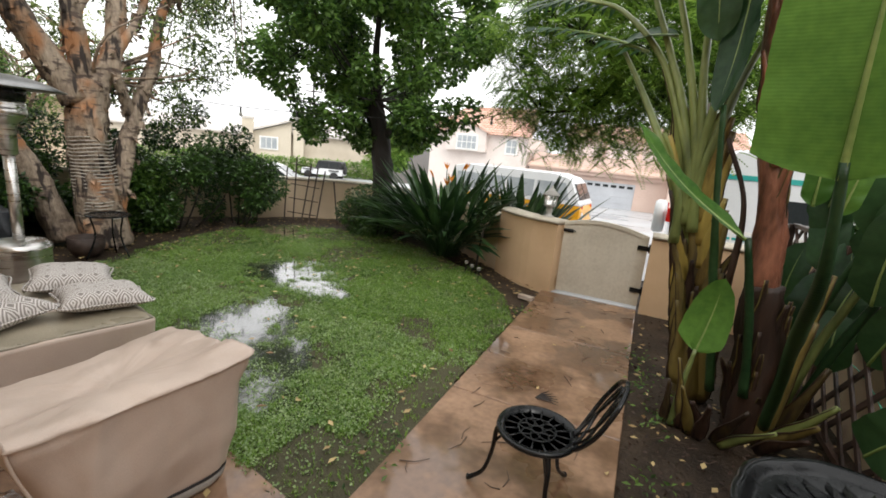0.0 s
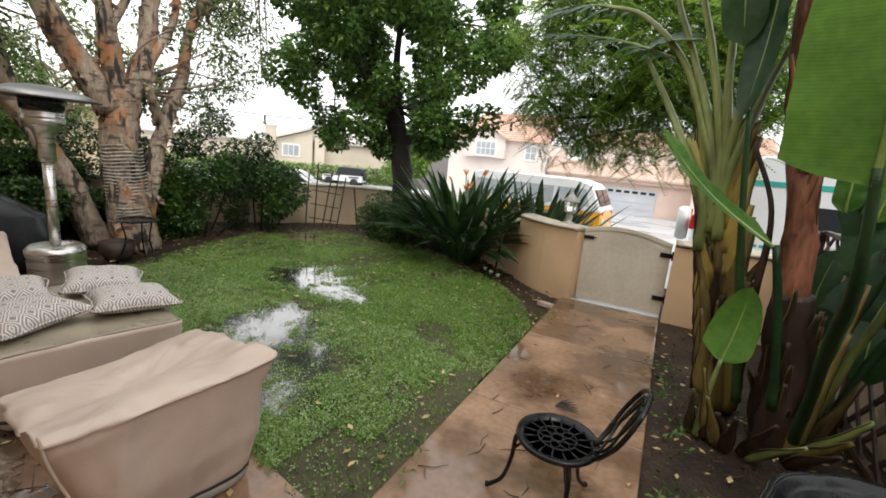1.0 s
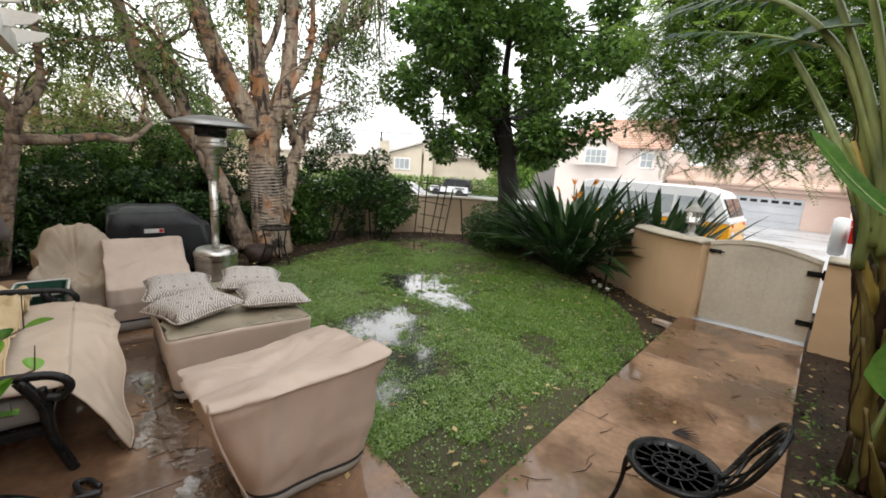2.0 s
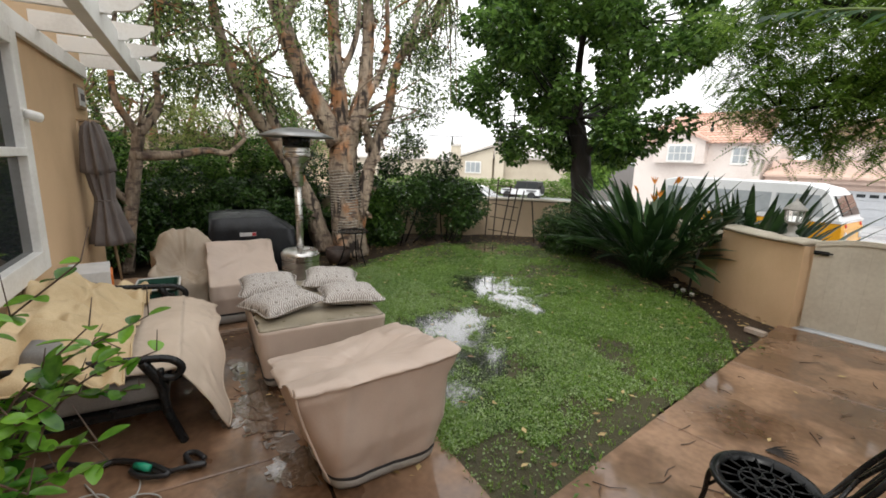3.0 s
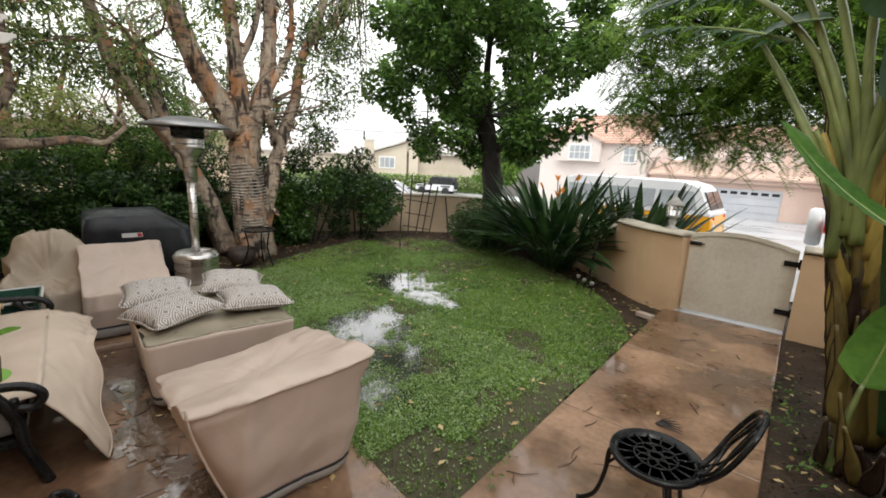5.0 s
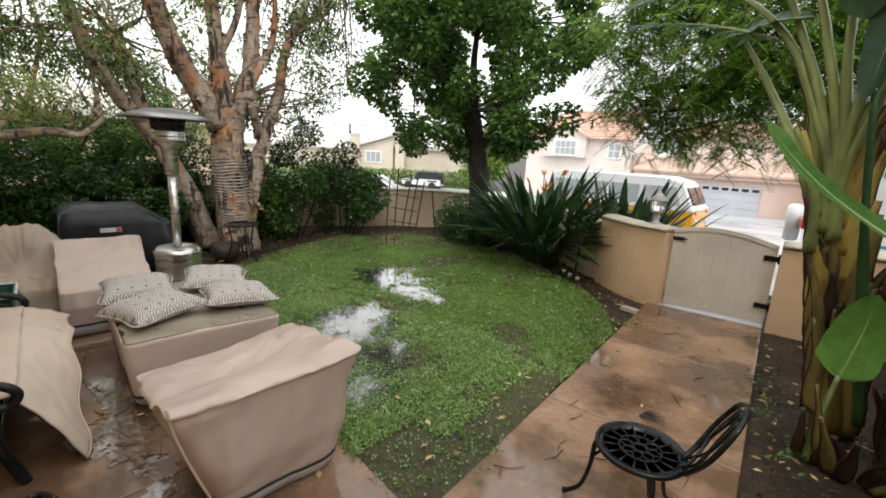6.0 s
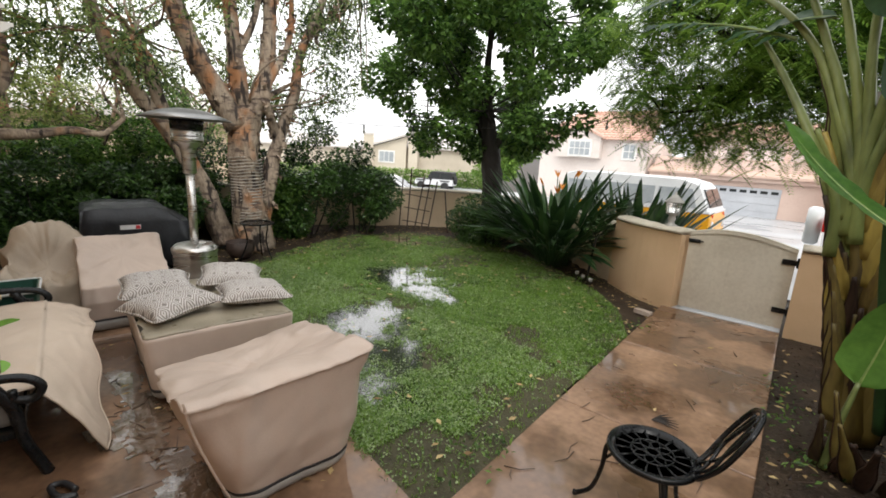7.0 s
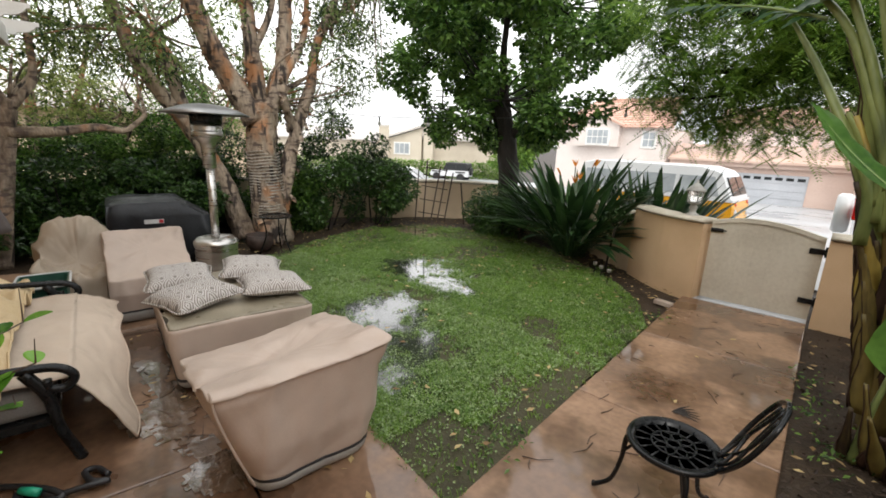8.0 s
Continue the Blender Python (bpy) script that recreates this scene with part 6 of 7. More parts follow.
part("body", lathe(bmesh.new(), [(0.0, 0.0), (0.03, 0.005), (0.036, 0.03), (0.036, 0.1), (0.03, 0.112), (0.0, 0.112)], 18, pose(0.0, 0.07, 0.02, -105, 0, 35)), M["white"], cctv, smooth=True)
part("lens", lathe(bmesh.new(), [(0.0, 0.112), (0.024, 0.112), (0.024, 0.116), (0.0, 0.117)], 14, pose(0.0, 0.07, 0.02, -105, 0, 35)), M["black"], cctv, smooth=True)
M["glass"] = material("dark_window_glass", (0.02, 0.024, 0.026), (0.03, 0.034, 0.036), 1, 0.04, 20, 0)
win = thing("window_1", "white framed window in the tan house wall", "window", HOUSE @ pose(-3.65, 0.0, 0.85), kind="structure")
for x, z, w, h in ((-0.62, 0, 0.15, 1.72), (0.62, 0, 0.15, 1.72), (0, 1.60, 1.09, 0.13), (0, 0.0, 1.09, 0.15), (0, 0.85, 1.09, 0.06)):
    part("trim", box(bmesh.new(), w, 0.07, h, pose(x, 0.037, z), 0.008), M["white"], win)
for z in (0.151, 0.911):
    part("pane", box(bmesh.new(), 1.085, 0.012, 0.69, pose(0, 0.008, z)), M["glass"], win)

# ---- odds and ends behind the loveseat ----
M["card_orange"] = material("orange_card", (0.55, 0.13, 0.02), (0.68, 0.2, 0.04), 4, 0.6, 60, 0.1, 0.002)
M["green_plastic"] = material("green_plastic", (0.01, 0.05, 0.035), (0.025, 0.10, 0.07), 5, 0.4, 60, 0.1, 0.002)
crate = thing("carton", "white carton with an orange printed panel by the wall", "box", HOUSE @ pose(-4.75, 0.22, 0.008, 0, 0, 8))
part("carton_body", box(bmesh.new(), 0.45, 0.3, 0.72, None, 0.006), M["badge"], crate)
part("panel", box(bmesh.new(), 0.3, 0.02, 0.2, pose(0.03, 0.155, 0.48)), M["card_orange"], crate, "orange printed panel")
tub = thing("plastic_crate", "dark green plastic crate of cut twigs", "crate", HOUSE @ pose(-4.75, 0.72, 0.008))
bm = bmesh.new()
loft(bm, [rounded(z, -w, w, -d, d, 0.03, 40) for z, w, d in ((0.0, 0.17, 0.13), (0.48, 0.21, 0.16), (0.5, 0.225, 0.175), (0.515, 0.225, 0.175), (0.515, 0.205, 0.155), (0.05, 0.16, 0.12))])
part("tub_body", bm, M["green_plastic"], tub)
part("rim", tube(bmesh.new(), [*rounded(0.515, -0.225, 0.225, -0.175, 0.175, 0.03, 40), rounded(0.515, -0.225, 0.225, -0.175, 0.175, 0.03, 40)[0]], 0.01, 6), M["badge"], tub, "pale rim")

# ---- potted shrub beside the porch ----
M["citrus"] = material("glossy_shrub_leaf", (0.035, 0.13, 0.014), (0.18, 0.40, 0.04), 3, 0.2, 30, 0.15, 0.002, rand=0.5, through_light=0.3)
M["twig"] = material("brown_twig", (0.04, 0.025, 0.018), (0.12, 0.08, 0.06), 8, 0.6, 60, 0.3, 0.002)
M["terracotta"] = material("terracotta", (0.38, 0.14, 0.07), (0.52, 0.22, 0.12), 5, 0.6, 60, 0.2, 0.003)
pot = thing("potted_shrub", "shrub with glossy green leaves in a terracotta pot", "potted plant", pose(-1.98, -0.5, 0.008))
part("pot", lathe(bmesh.new(), [(0.0, 0.0), (0.15, 0.0), (0.2, 0.3), (0.225, 0.3), (0.225, 0.35), (0.2, 0.35), (0.19, 0.3), (0.0, 0.3)], 28), M["terracotta"], pot, smooth=True)
part("potting_soil", lathe(bmesh.new(), [(0.0, 0.3), (0.19, 0.3), (0.19, 0.315), (0.0, 0.325)], 20), M["soil"], pot)
rnd = random.Random(9)


def oval_leaf(p, d, up, ln, wd):
    s = d.cross(up).normalized()
    u = s.cross(d).normalized()
    bm = bmesh.new()
    prev = None
    for i in range(6):
        t = i / 5
        w = wd / 2 * math.sin(math.pi * min(0.97, t * 0.9 + 0.06)) ** 0.75
        c = p + d * (ln * t) - u * (0.10 * ln * t * t)
        row = [bm.verts.new(c - s * w + u * w * 0.3), bm.verts.new(c), bm.verts.new(c + s * w + u * w * 0.3)]
        if prev:
            bm.faces.new((prev[0], prev[1], row[1], row[0]))
            bm.faces.new((prev[1], prev[2], row[2], row[1]))
        prev = row
    return bm


sprays = [((-0.25, 0.35, 0.78), (-0.02, 0.62, 0.95)), ((-0.1, 0.3, 0.85), (0.05, 0.50, 1.02)), ((0.0, 0.2, 0.9), (0.12, 0.42, 1.15)), ((-0.1, 0.1, 1.05), (-0.05, 0.42, 1.35)), ((0.05, 0.15, 0.7), (0.2, 0.40, 0.75)),
          ((0.1, 0.15, 0.8), (0.25, 0.3, 0.95)), ((0.1, 0.2, 0.6), (0.12, 0.42, 0.62)), ((-0.05, 0.3, 0.95), (-0.2, 0.62, 1.05)), ((0.0, 0.1, 0.95), (0.1, 0.22, 1.42)), ((0.15, 0.1, 0.7), (0.3, 0.22, 0.7)), ((-0.12, 0.25, 0.8), (-0.02, 0.55, 0.8))]
for a, b in sprays:
    ln = bend([(0.0, 0.0, 0.3), (a[0] * 0.5, a[1] * 0.5, a[2] * 0.75), a, b], 5)
    part("branch", tube(bmesh.new(), ln, taper(len(ln), 0.009, 0.003), 6), M["twig"], pot, smooth=True)
    for k in range(24):
        q = 0.35 + 0.65 * k / 23
        p = ln[min(len(ln) - 1, int(q * (len(ln) - 1)))]
        d = Vector((rnd.uniform(-1, 1), rnd.uniform(-1, 1), rnd.uniform(-0.4, 0.5))).normalized()
        part("leaf", oval_leaf(p, d, Vector((rnd.uniform(-0.4, 0.4), rnd.uniform(-0.4, 0.4), 1)), rnd.uniform(0.06, 0.1), rnd.uniform(0.042, 0.065)), M["citrus"], pot, smooth=True)
    for k in range(2):
        p = ln[-1 - k * 3]
        part("twig", tube(bmesh.new(), [p, p + Vector((rnd.uniform(-0.06, 0.06), rnd.uniform(-0.06, 0.06), rnd.uniform(0.05, 0.16)))], [0.003, 0.0015], 5), M["twig"], pot)

# ---- on the patio floor by the porch ----
M["rubber"] = material("black_rubber", (0.008, 0.008, 0.009), (0.025, 0.025, 0.027), 20, 0.4, 90, 0.4, 0.003)
hose = thing("garden_hose", "black ribbed expanding hose lying in loops", "hose", pose(-2.45, 0.2, 0.02))
loop = bend([(-0.08, 0.14, 0.012), (-0.17, 0.11, 0.012), (-0.18, 0.06, 0.014), (-0.07, 0.07, 0.02), (-0.03, 0.13, 0.014), (-0.05, 0.04, 0.02), (-0.1, -0.08, 0.012), (-0.22, -0.13, 0.014), (-0.21, -0.2, 0.014),
             (-0.11, -0.16, 0.02), (-0.04, -0.05, 0.024), (-0.16, -0.1, 0.03), (-0.35, -0.25, 0.012), (-0.36, -0.35, 0.012), (-0.5, -0.49, 0.012), (-0.52, -0.58, 0.012)], 7)
part("tube", tube(bmesh.new(), loop, [0.014 + 0.002 * (i % 2) for i in range(len(loop))], 8), M["rubber"], hose, smooth=True)
part("coupling", tube(bmesh.new(), [(-0.14, -0.12, 0.032), (-0.18, -0.15, 0.032), (-0.22, -0.18, 0.03)], [0.02, 0.022, 0.018], 10), M["clip"], hose, "green coupling", smooth=True)
M["cable"] = material("pale_cable", (0.35, 0.36, 0.35), (0.5, 0.5, 0.49), 9, 0.5, 60, 0)
for i, pts_ in enumerate(([(-2.05, -0.25, 0.012), (-2.3, -0.1, 0.014), (-2.55, -0.12, 0.012), (-2.6, -0.25, 0.012), (-2.4, -0.3, 0.014), (-2.25, -0.18, 0.016), (-2.5, 0.02, 0.012), (-2.8, 0.0, 0.012)],
                          [(-2.1, -0.3, 0.02), (-2.35, -0.15, 0.02), (-2.45, 0.0, 0.02), (-2.35, 0.1, 0.02), (-2.25, 0.0, 0.02), (-2.4, -0.1, 0.024), (-2.7, -0.2, 0.02)])):
    cb = part("power_cable", tube(bmesh.new(), bend(pts_, 7), 0.0045, 6), M["cable"], smooth=True)
    tagged(cb, "thin pale power cable lying on the patio", "cable")
adapter = part("plug_adapter", box(bmesh.new(), 0.05, 0.04, 0.035, pose(-2.38, -0.02, 0.01, 0, 0, 25), 0.006), M["white"], smooth=False)
tagged(adapter, "small white plug adapter on the patio", "adapter")
for k in range(2):
    st = thing("plastic_stake", "grey plastic garden light stake lying against the pot", "stake", pose(-2.22 - 0.09 * k, -0.30 + 0.04 * k, 0.02, 24, -20, 20 + 8 * k))
    part("blade", box(bmesh.new(), 0.045, 0.03, 0.25, None, 0.008), M["hem"], st)
tray = part("planter_tray", loft(bmesh.new(), [rounded(z, -w, w, -d, d, 0.02, 40) for z, w, d in ((0.0, 0.2, 0.1), (0.1, 0.22, 0.115), (0.1, 0.205, 0.1), (0.02, 0.19, 0.09))]), M["terracotta"], m=pose(-1.98, -0.02, 0.012, 0, 0, 60))
tagged(tray, "long terracotta planter tray on the patio", "planter")


# ---- back of the garden ----
M["rust"] = material("rusty_iron", (0.02, 0.012, 0.009), (0.07, 0.045, 0.035), 10, 0.6, 60, 0.4, 0.002)
trel = thing("trellis", "leaning dark wooden trellis in front of the garden wall", "trellis", pose(-6.75, 7.25, -0.03, -5, 6, 48))
for x, h in ((-0.30, 1.15), (-0.12, 1.4), (0.05, 1.3), (0.2, 1.25), (0.36, 1.2)):
    part("upright", box(bmesh.new(), 0.028, 0.02, h, pose(x, 0, 0, 0, 3 * (1 if x > 0 else -1), 0)), M["rust"], trel)
for z in (0.2, 0.5, 0.8, 1.05, 1.22):
    part("rung", box(bmesh.new(), 0.6 - 0.1 * (z > 1.1), 0.016, 0.02, pose(0.04, -0.018, z, 0, 2, 0)), M["rust"], trel)
for x, y, lean in ((-7.35, 6.65, 8), (-6.1, 7.75, -6)):
    st = thing("garden_stake", "dark wooden plant stake by the wall", "stake", pose(x, y, -0.03, 4, lean, 30))
    part("upright", box(bmesh.new(), 0.03, 0.025, 0.95, None, 0.003), M["rust"], st)

bath = thing("small_iron_table", "small round black iron table holding fallen leaves", "table", pose(-6.36, 3.35, -0.02))
bm = bmesh.new()
lathe(bm, [(0.22, 0.565), (0.25, 0.57), (0.25, 0.585), (0.235, 0.59), (0.21, 0.575)], 32)
for k in range(9):
    box(bm, 2 * math.sqrt(max(0.001, 0.225 ** 2 - (-0.2 + 0.05 * k) ** 2)), 0.012, 0.008, pose(0, -0.2 + 0.05 * k, 0.568))
part("tabletop", bm, M["iron"], bath)
for a in (20, 140, 260):
    c, s = math.cos(radians(a)), math.sin(radians(a))
    part("leg", tube(bmesh.new(), bend([(0.2 * c, 0.2 * s, 0.57), (0.16 * c, 0.16 * s, 0.3), (0.27 * c, 0.27 * s, 0.0)], 5), 0.011, 7), M["iron"], bath, smooth=True)
M["dead_leaf"] = material("fallen_leaves", (0.22, 0.13, 0.05), (0.55, 0.42, 0.2), 3, 0.6, 20, 0, island=0.6, through_light=0.15)
drum = part("iron_fire_bowl", lathe(bmesh.new(), [(0.0, 0.02), (0.15, 0.02), (0.2, 0.12), (0.21, 0.26), (0.19, 0.26), (0.17, 0.12), (0.0, 0.08)], 24), M["rust"], smooth=True, m=pose(-6.62, 3.2, -0.02))
tagged(drum, "dark rusted iron bowl at the foot of the tree", "bowl")

# fallen leaves, litter and twigs: uncounted
rng = np.random.default_rng(8)
lit = []
while len(lit) < 1900:
    x, y = rng.uniform(-8.5, 2.0), rng.uniform(0.6, 8.4)
    if outside(x, y) > -0.15:
        continue
    w = 0.10
    if in_lawn(x, y):
        w = 0.12 + 0.35 * (y > 4.6) + 0.5 * (x < -5.8)
        z = 0.03
    elif -1.13 < x < 0.1:
        w, z = 0.06, 0.018
    elif x > 0.1:
        w, z = 0.5, 0.005
    elif y > 3 or x < -5.6:
        w, z = 1.0, 0.0
    else:
        w, z = 0.22, 0.016
    if rng.random() < w:
        lit.append((x, y, z))
litter = new("leaf_litter", leaf_mesh("leaf_litter", np.array(lit), 0.062, 0.03, M["dead_leaf"], rng, droop=0.0, spread=1.0))
litter.location = (0, 0, 0.004)
me = litter.data
for v in me.vertices:
    base = lit[v.index // 4][2]
    v.co.z = base + (v.co.z - base) * 0.22 + 0.006
tagged(litter, "fallen yellow and brown leaves", "leaves", kind="stuff")
sticks = bmesh.new()
rnd = random.Random(3)
for i in range(150):
    if i < 60:
        x, y, z = rnd.uniform(0.15, 1.5), rnd.uniform(1.6, 5.8), 0.006
    elif i < 95:
        x, y, z = rnd.uniform(-1.1, 0.08), rnd.uniform(1.6, 5.9), 0.019
    elif i < 120:
        x, y, z = rnd.uniform(-4.0, -2.4), rnd.uniform(0.4, 0.85), 0.015
    else:
        x, y, z = rnd.uniform(-7.2, -5.8), rnd.uniform(2.6, 6.8), 0.01
    a, ln = rnd.uniform(0, 6.28), rnd.uniform(0.03, 0.2)
    p = Vector((x, y, z))
    d = Vector((math.cos(a), math.sin(a), 0))
    tube(sticks, [p, p + d * ln * 0.5 + Vector((-d.y, d.x, 0)) * rnd.uniform(-0.03, 0.03), p + d * ln], [0.0035, 0.003, 0.0015], 4)
tagged(part("fallen_twigs", sticks, M["twig"]), "small wet twigs on the ground", "twigs", kind="stuff")
chips = leaf_mesh("soil_debris", np.column_stack([rng.uniform(0.12, 1.5, 1400), rng.uniform(1.3, 5.9, 1400), rng.uniform(-0.02, 0.0, 1400)]), 0.03, 0.018, M["husk"], rng, droop=0.0)
tagged(new("soil_debris", chips), "bark chips and debris on wet soil", "debris", kind="stuff")
weeds = np.concatenate([np.column_stack([rng.normal(cx, 0.09, n_), rng.normal(cy, 0.12, n_), rng.uniform(0.01, 0.07, n_)]) for cx, cy, n_ in ((0.22, 3.9, 60), (0.3, 3.3, 50), (0.2, 4.4, 30), (-1.2, 1.95, 70), (-1.15, 4.9, 40), (-2.3, 6.3, 60), (0.3, 2.5, 40))])
tagged(new("weeds", leaf_mesh("weeds", weeds, 0.04, 0.018, M["leaf"], rng, droop=-0.2)), "small bright green weeds along the path edge", "weeds", kind="stuff")

frond = thing("fallen_frond", "small dry palm frond lying on the path", "frond", pose(-0.52, 3.12, 0.02, 0, 0, 30))
for k in range(6):
    a = radians(-35 + 14 * k)
    part("blade", tube(bmesh.new(), [(0, 0, 0.004), (0.08 * math.cos(a), 0.08 * math.sin(a), 0.012), (0.17 * math.cos(a), 0.17 * math.sin(a), 0.004)], [0.004, 0.006, 0.0015], 4, flat=0.4), M["bark"], frond)
M["brickm"] = material("worn_brick", (0.30, 0.22, 0.17), (0.5, 0.42, 0.35), 8, 0.8, 60, 0.5, 0.004)
brick = part("paving_brick", box(bmesh.new(), 0.2, 0.09, 0.05, None, 0.006), M["brickm"], m=pose(-1.22, 5.5, -0.01, 0, 0, -12))
tagged(brick, "worn flat brick beside the gate path", "brick")

# small solar lights and a bare seedling by the wing wall
for x, y in ((-2.2, 6.0), (-2.35, 6.15), (-2.05, 5.9)):
    s_ = thing("solar_light", "small clear solar garden light on a stake", "garden light", pose(x, y, -0.03))
    part("stake", tube(bmesh.new(), [(0, 0, 0), (0, 0, 0.16)], 0.006, 6), M["black"], s_)
    part("head", lathe(bmesh.new(), [(0.0, 0.15), (0.025, 0.16), (0.03, 0.19), (0.032, 0.2), (0.0, 0.21)], 12), M["hem"], s_, smooth=True)
bare = thing("bare_sapling", "small bare-stemmed sapling against the wing wall", "sapling", pose(-2.25, 6.3, -0.03, 0, 0, 0))
part("stem", tube(bmesh.new(), bend([(0, 0, 0), (0.03, 0, 0.4), (0.06, 0.02, 0.72)], 4), taper(9, 0.02, 0.012), 7), M["bark"], bare, smooth=True)
for k in range(7):
    a = k * 0.9
    part("branch", tube(bmesh.new(), bend([(0.06, 0.02, 0.68 + 0.01 * k), (0.06 + 0.08 * math.cos(a), 0.02 + 0.08 * math.sin(a), 0.8), (0.06 + 0.17 * math.cos(a), 0.02 + 0.17 * math.sin(a), 0.92)], 4), taper(9, 0.008, 0.003), 5), M["bark"], bare, smooth=True)
stuff("foliage", leaf_mesh("foliage", clumps(rng, 160, [(0.06, 0.02, 0.88)], [0.2])[0], 0.05, 0.02, M["leaf_dark"], rng), bare)

# lantern on the wing wall
M["verdigris"] = material("pale_grey_metal", (0.22, 0.21, 0.19), (0.42, 0.41, 0.38), 9, 0.6, 60, 0.3, 0.003)
mg = bpy.data.materials.new("lantern_glass")
mg.use_nodes = True
b_ = mg.node_tree.nodes["Principled BSDF"]
b_.inputs["Transmission Weight"].default_value, b_.inputs["Roughness"].default_value, b_.inputs["Base Color"].default_value = 0.9, 0.15, (0.9, 0.9, 0.86, 1)
lan = thing("pillar_lantern", "pale grey pillar lantern standing on the wing wall", "lantern", pose(-1.22, 6.2, 1.015))
part("pedestal", lathe(bmesh.new(), [(0.0, 0.0), (0.075, 0.0), (0.075, 0.02), (0.045, 0.03), (0.035, 0.06), (0.05, 0.1), (0.035, 0.13), (0.06, 0.15), (0.085, 0.17), (0.0, 0.18)], 16), M["verdigris"], lan, smooth=True)
part("globe", lathe(bmesh.new(), [(0.0, 0.172), (0.07, 0.175), (0.085, 0.24), (0.09, 0.3), (0.0, 0.302)], 8), mg, lan, "clear glass panes")
for k in range(6):
    a = k * math.pi / 3
    part("rib", tube(bmesh.new(), [(0.075 * math.cos(a), 0.075 * math.sin(a), 0.17), (0.095 * math.cos(a), 0.095 * math.sin(a), 0.31)], 0.006, 5), M["verdigris"], lan)
part("roof", lathe(bmesh.new(), [(0.0, 0.302), (0.115, 0.305), (0.115, 0.318), (0.06, 0.37), (0.03, 0.4), (0.012, 0.41), (0.018, 0.43), (0.0, 0.445)], 16), M["verdigris"], lan, smooth=True)

# ---- string lights between the trees ----
M["bulb"] = material("clear_bulb", (0.3, 0.3, 0.28), (0.45, 0.45, 0.42), 9, 0.1, 60, 0)
lights = thing("string_lights", "black outdoor light string with hanging bulbs", "string lights")
ln = bend([(-8.6, 4.2, 2.35), (-6.9, 5.9, 2.22), (-5.1, 7.6, 2.3), (-3.6, 8.25, 2.35), (-2.6, 8.6, 2.62), (-0.6, 9.0, 2.55), (1.2, 9.2, 2.9)], 8)
part("wire", tube(bmesh.new(), ln, 0.007, 5), M["black"], lights)
for p in ln[2::3]:
    part("socket", tube(bmesh.new(), [p, p - Vector((0, 0, 0.09))], 0.018, 7), M["black"], lights)
    part("bulb", lathe(bmesh.new(), [(0.0, -0.17), (0.02, -0.165), (0.032, -0.14), (0.028, -0.11), (0.015, -0.085), (0.0, -0.085)], 10, Matrix.Translation(p)), M["bulb"], lights, smooth=True)

# ---- across the street ----
M["pinkwall"] = material("pink_render", (0.58, 0.42, 0.35), (0.70, 0.54, 0.46), 0.6, 0.8, 8, 0.2, 0.02, mix=0.4)
M["palewall"] = material("pale_render", (0.64, 0.55, 0.50), (0.76, 0.68, 0.63), 0.6, 0.8, 8, 0.2, 0.02, mix=0.4)
M["tile"] = material("terracotta_roof_tiles", (0.46, 0.26, 0.19), (0.66, 0.45, 0.36), 0.9, 0.7, 5, 0.3, 0.03, mix=0.42, island=0.4)
M["tanwall"] = material("tan_render", (0.50, 0.43, 0.33), (0.62, 0.55, 0.44), 0.6, 0.8, 8, 0.2, 0.02, mix=0.4)
M["shingle"] = material("pale_shingles", (0.52, 0.48, 0.44), (0.68, 0.64, 0.6), 0.8, 0.8, 8, 0.4, 0.03)
M["doorpaint"] = material("grey_garage_paint", (0.42, 0.44, 0.47), (0.52, 0.54, 0.57), 0.8, 0.5, 8, 0.1, 0.01)
GZ = -1.6
# pale grey glass: curtains in the far houses, the same tone on the van
M["pale_glass"] = material("pale_window_glass", (0.30, 0.33, 0.35), (0.46, 0.49, 0.51), 0.9, 0.08, 6, 0)


def tiled_slope(parent, p0, p1, q0, q1, courses, cols, mat):
    """Roof tiles as rows of half-round ridges between eave p0-p1 and ridge q0-q1."""
    p0, p1, q0, q1 = map(Vector, (p0, p1, q0, q1))
    nrm = (p1 - p0).cross(q0 - p0).normalized()
    if nrm.z < 0:
        nrm = -nrm
    bm = bmesh.new()
    for c in range(courses):
        ta, tb = c / courses, (c + 1.12) / courses
        prev = None
        for k in range(cols * 4 + 1):
            u = k / (cols * 4)
            h = 0.07 * max(0, math.sin(u * cols * 2 * math.pi))
            a = (p0 + (p1 - p0) * u).lerp(q0 + (q1 - q0) * u, ta) + nrm * (h + 0.07)
            b = (p0 + (p1 - p0) * u).lerp(q0 + (q1 - q0) * u, min(1, tb)) + nrm * (h + 0.0)
            low = a - nrm * 0.07
            row = [bm.verts.new(low), bm.verts.new(a), bm.verts.new(b)]
            if prev:
                bm.faces.new((prev[0], row[0], row[1], prev[1]))
                bm.faces.new((prev[1], row[1], row[2], prev[2]))
            prev = row
    ob = part("roof_tiles", bm, mat, parent)
    return tagged(ob, kind="stuff")


def far_window(parent, x, y, z, w, h, cols, rows, frame_mat, m=None):
    wn_ = part("window", box(bmesh.new(), w + 0.24, 0.1, h + 0.24, pose(x, y, z - 0.12)), frame_mat, parent)
    for i in range(cols):
        for j in range(rows):
            pw, ph = w / cols, h / rows
            part("pane", box(bmesh.new(), pw - 0.07, 0.04, ph - 0.07, pose(x - w / 2 + pw * (i + 0.5), y - 0.05, z + ph * j + 0.035)), M["pale_glass"], wn_)
    return wn_


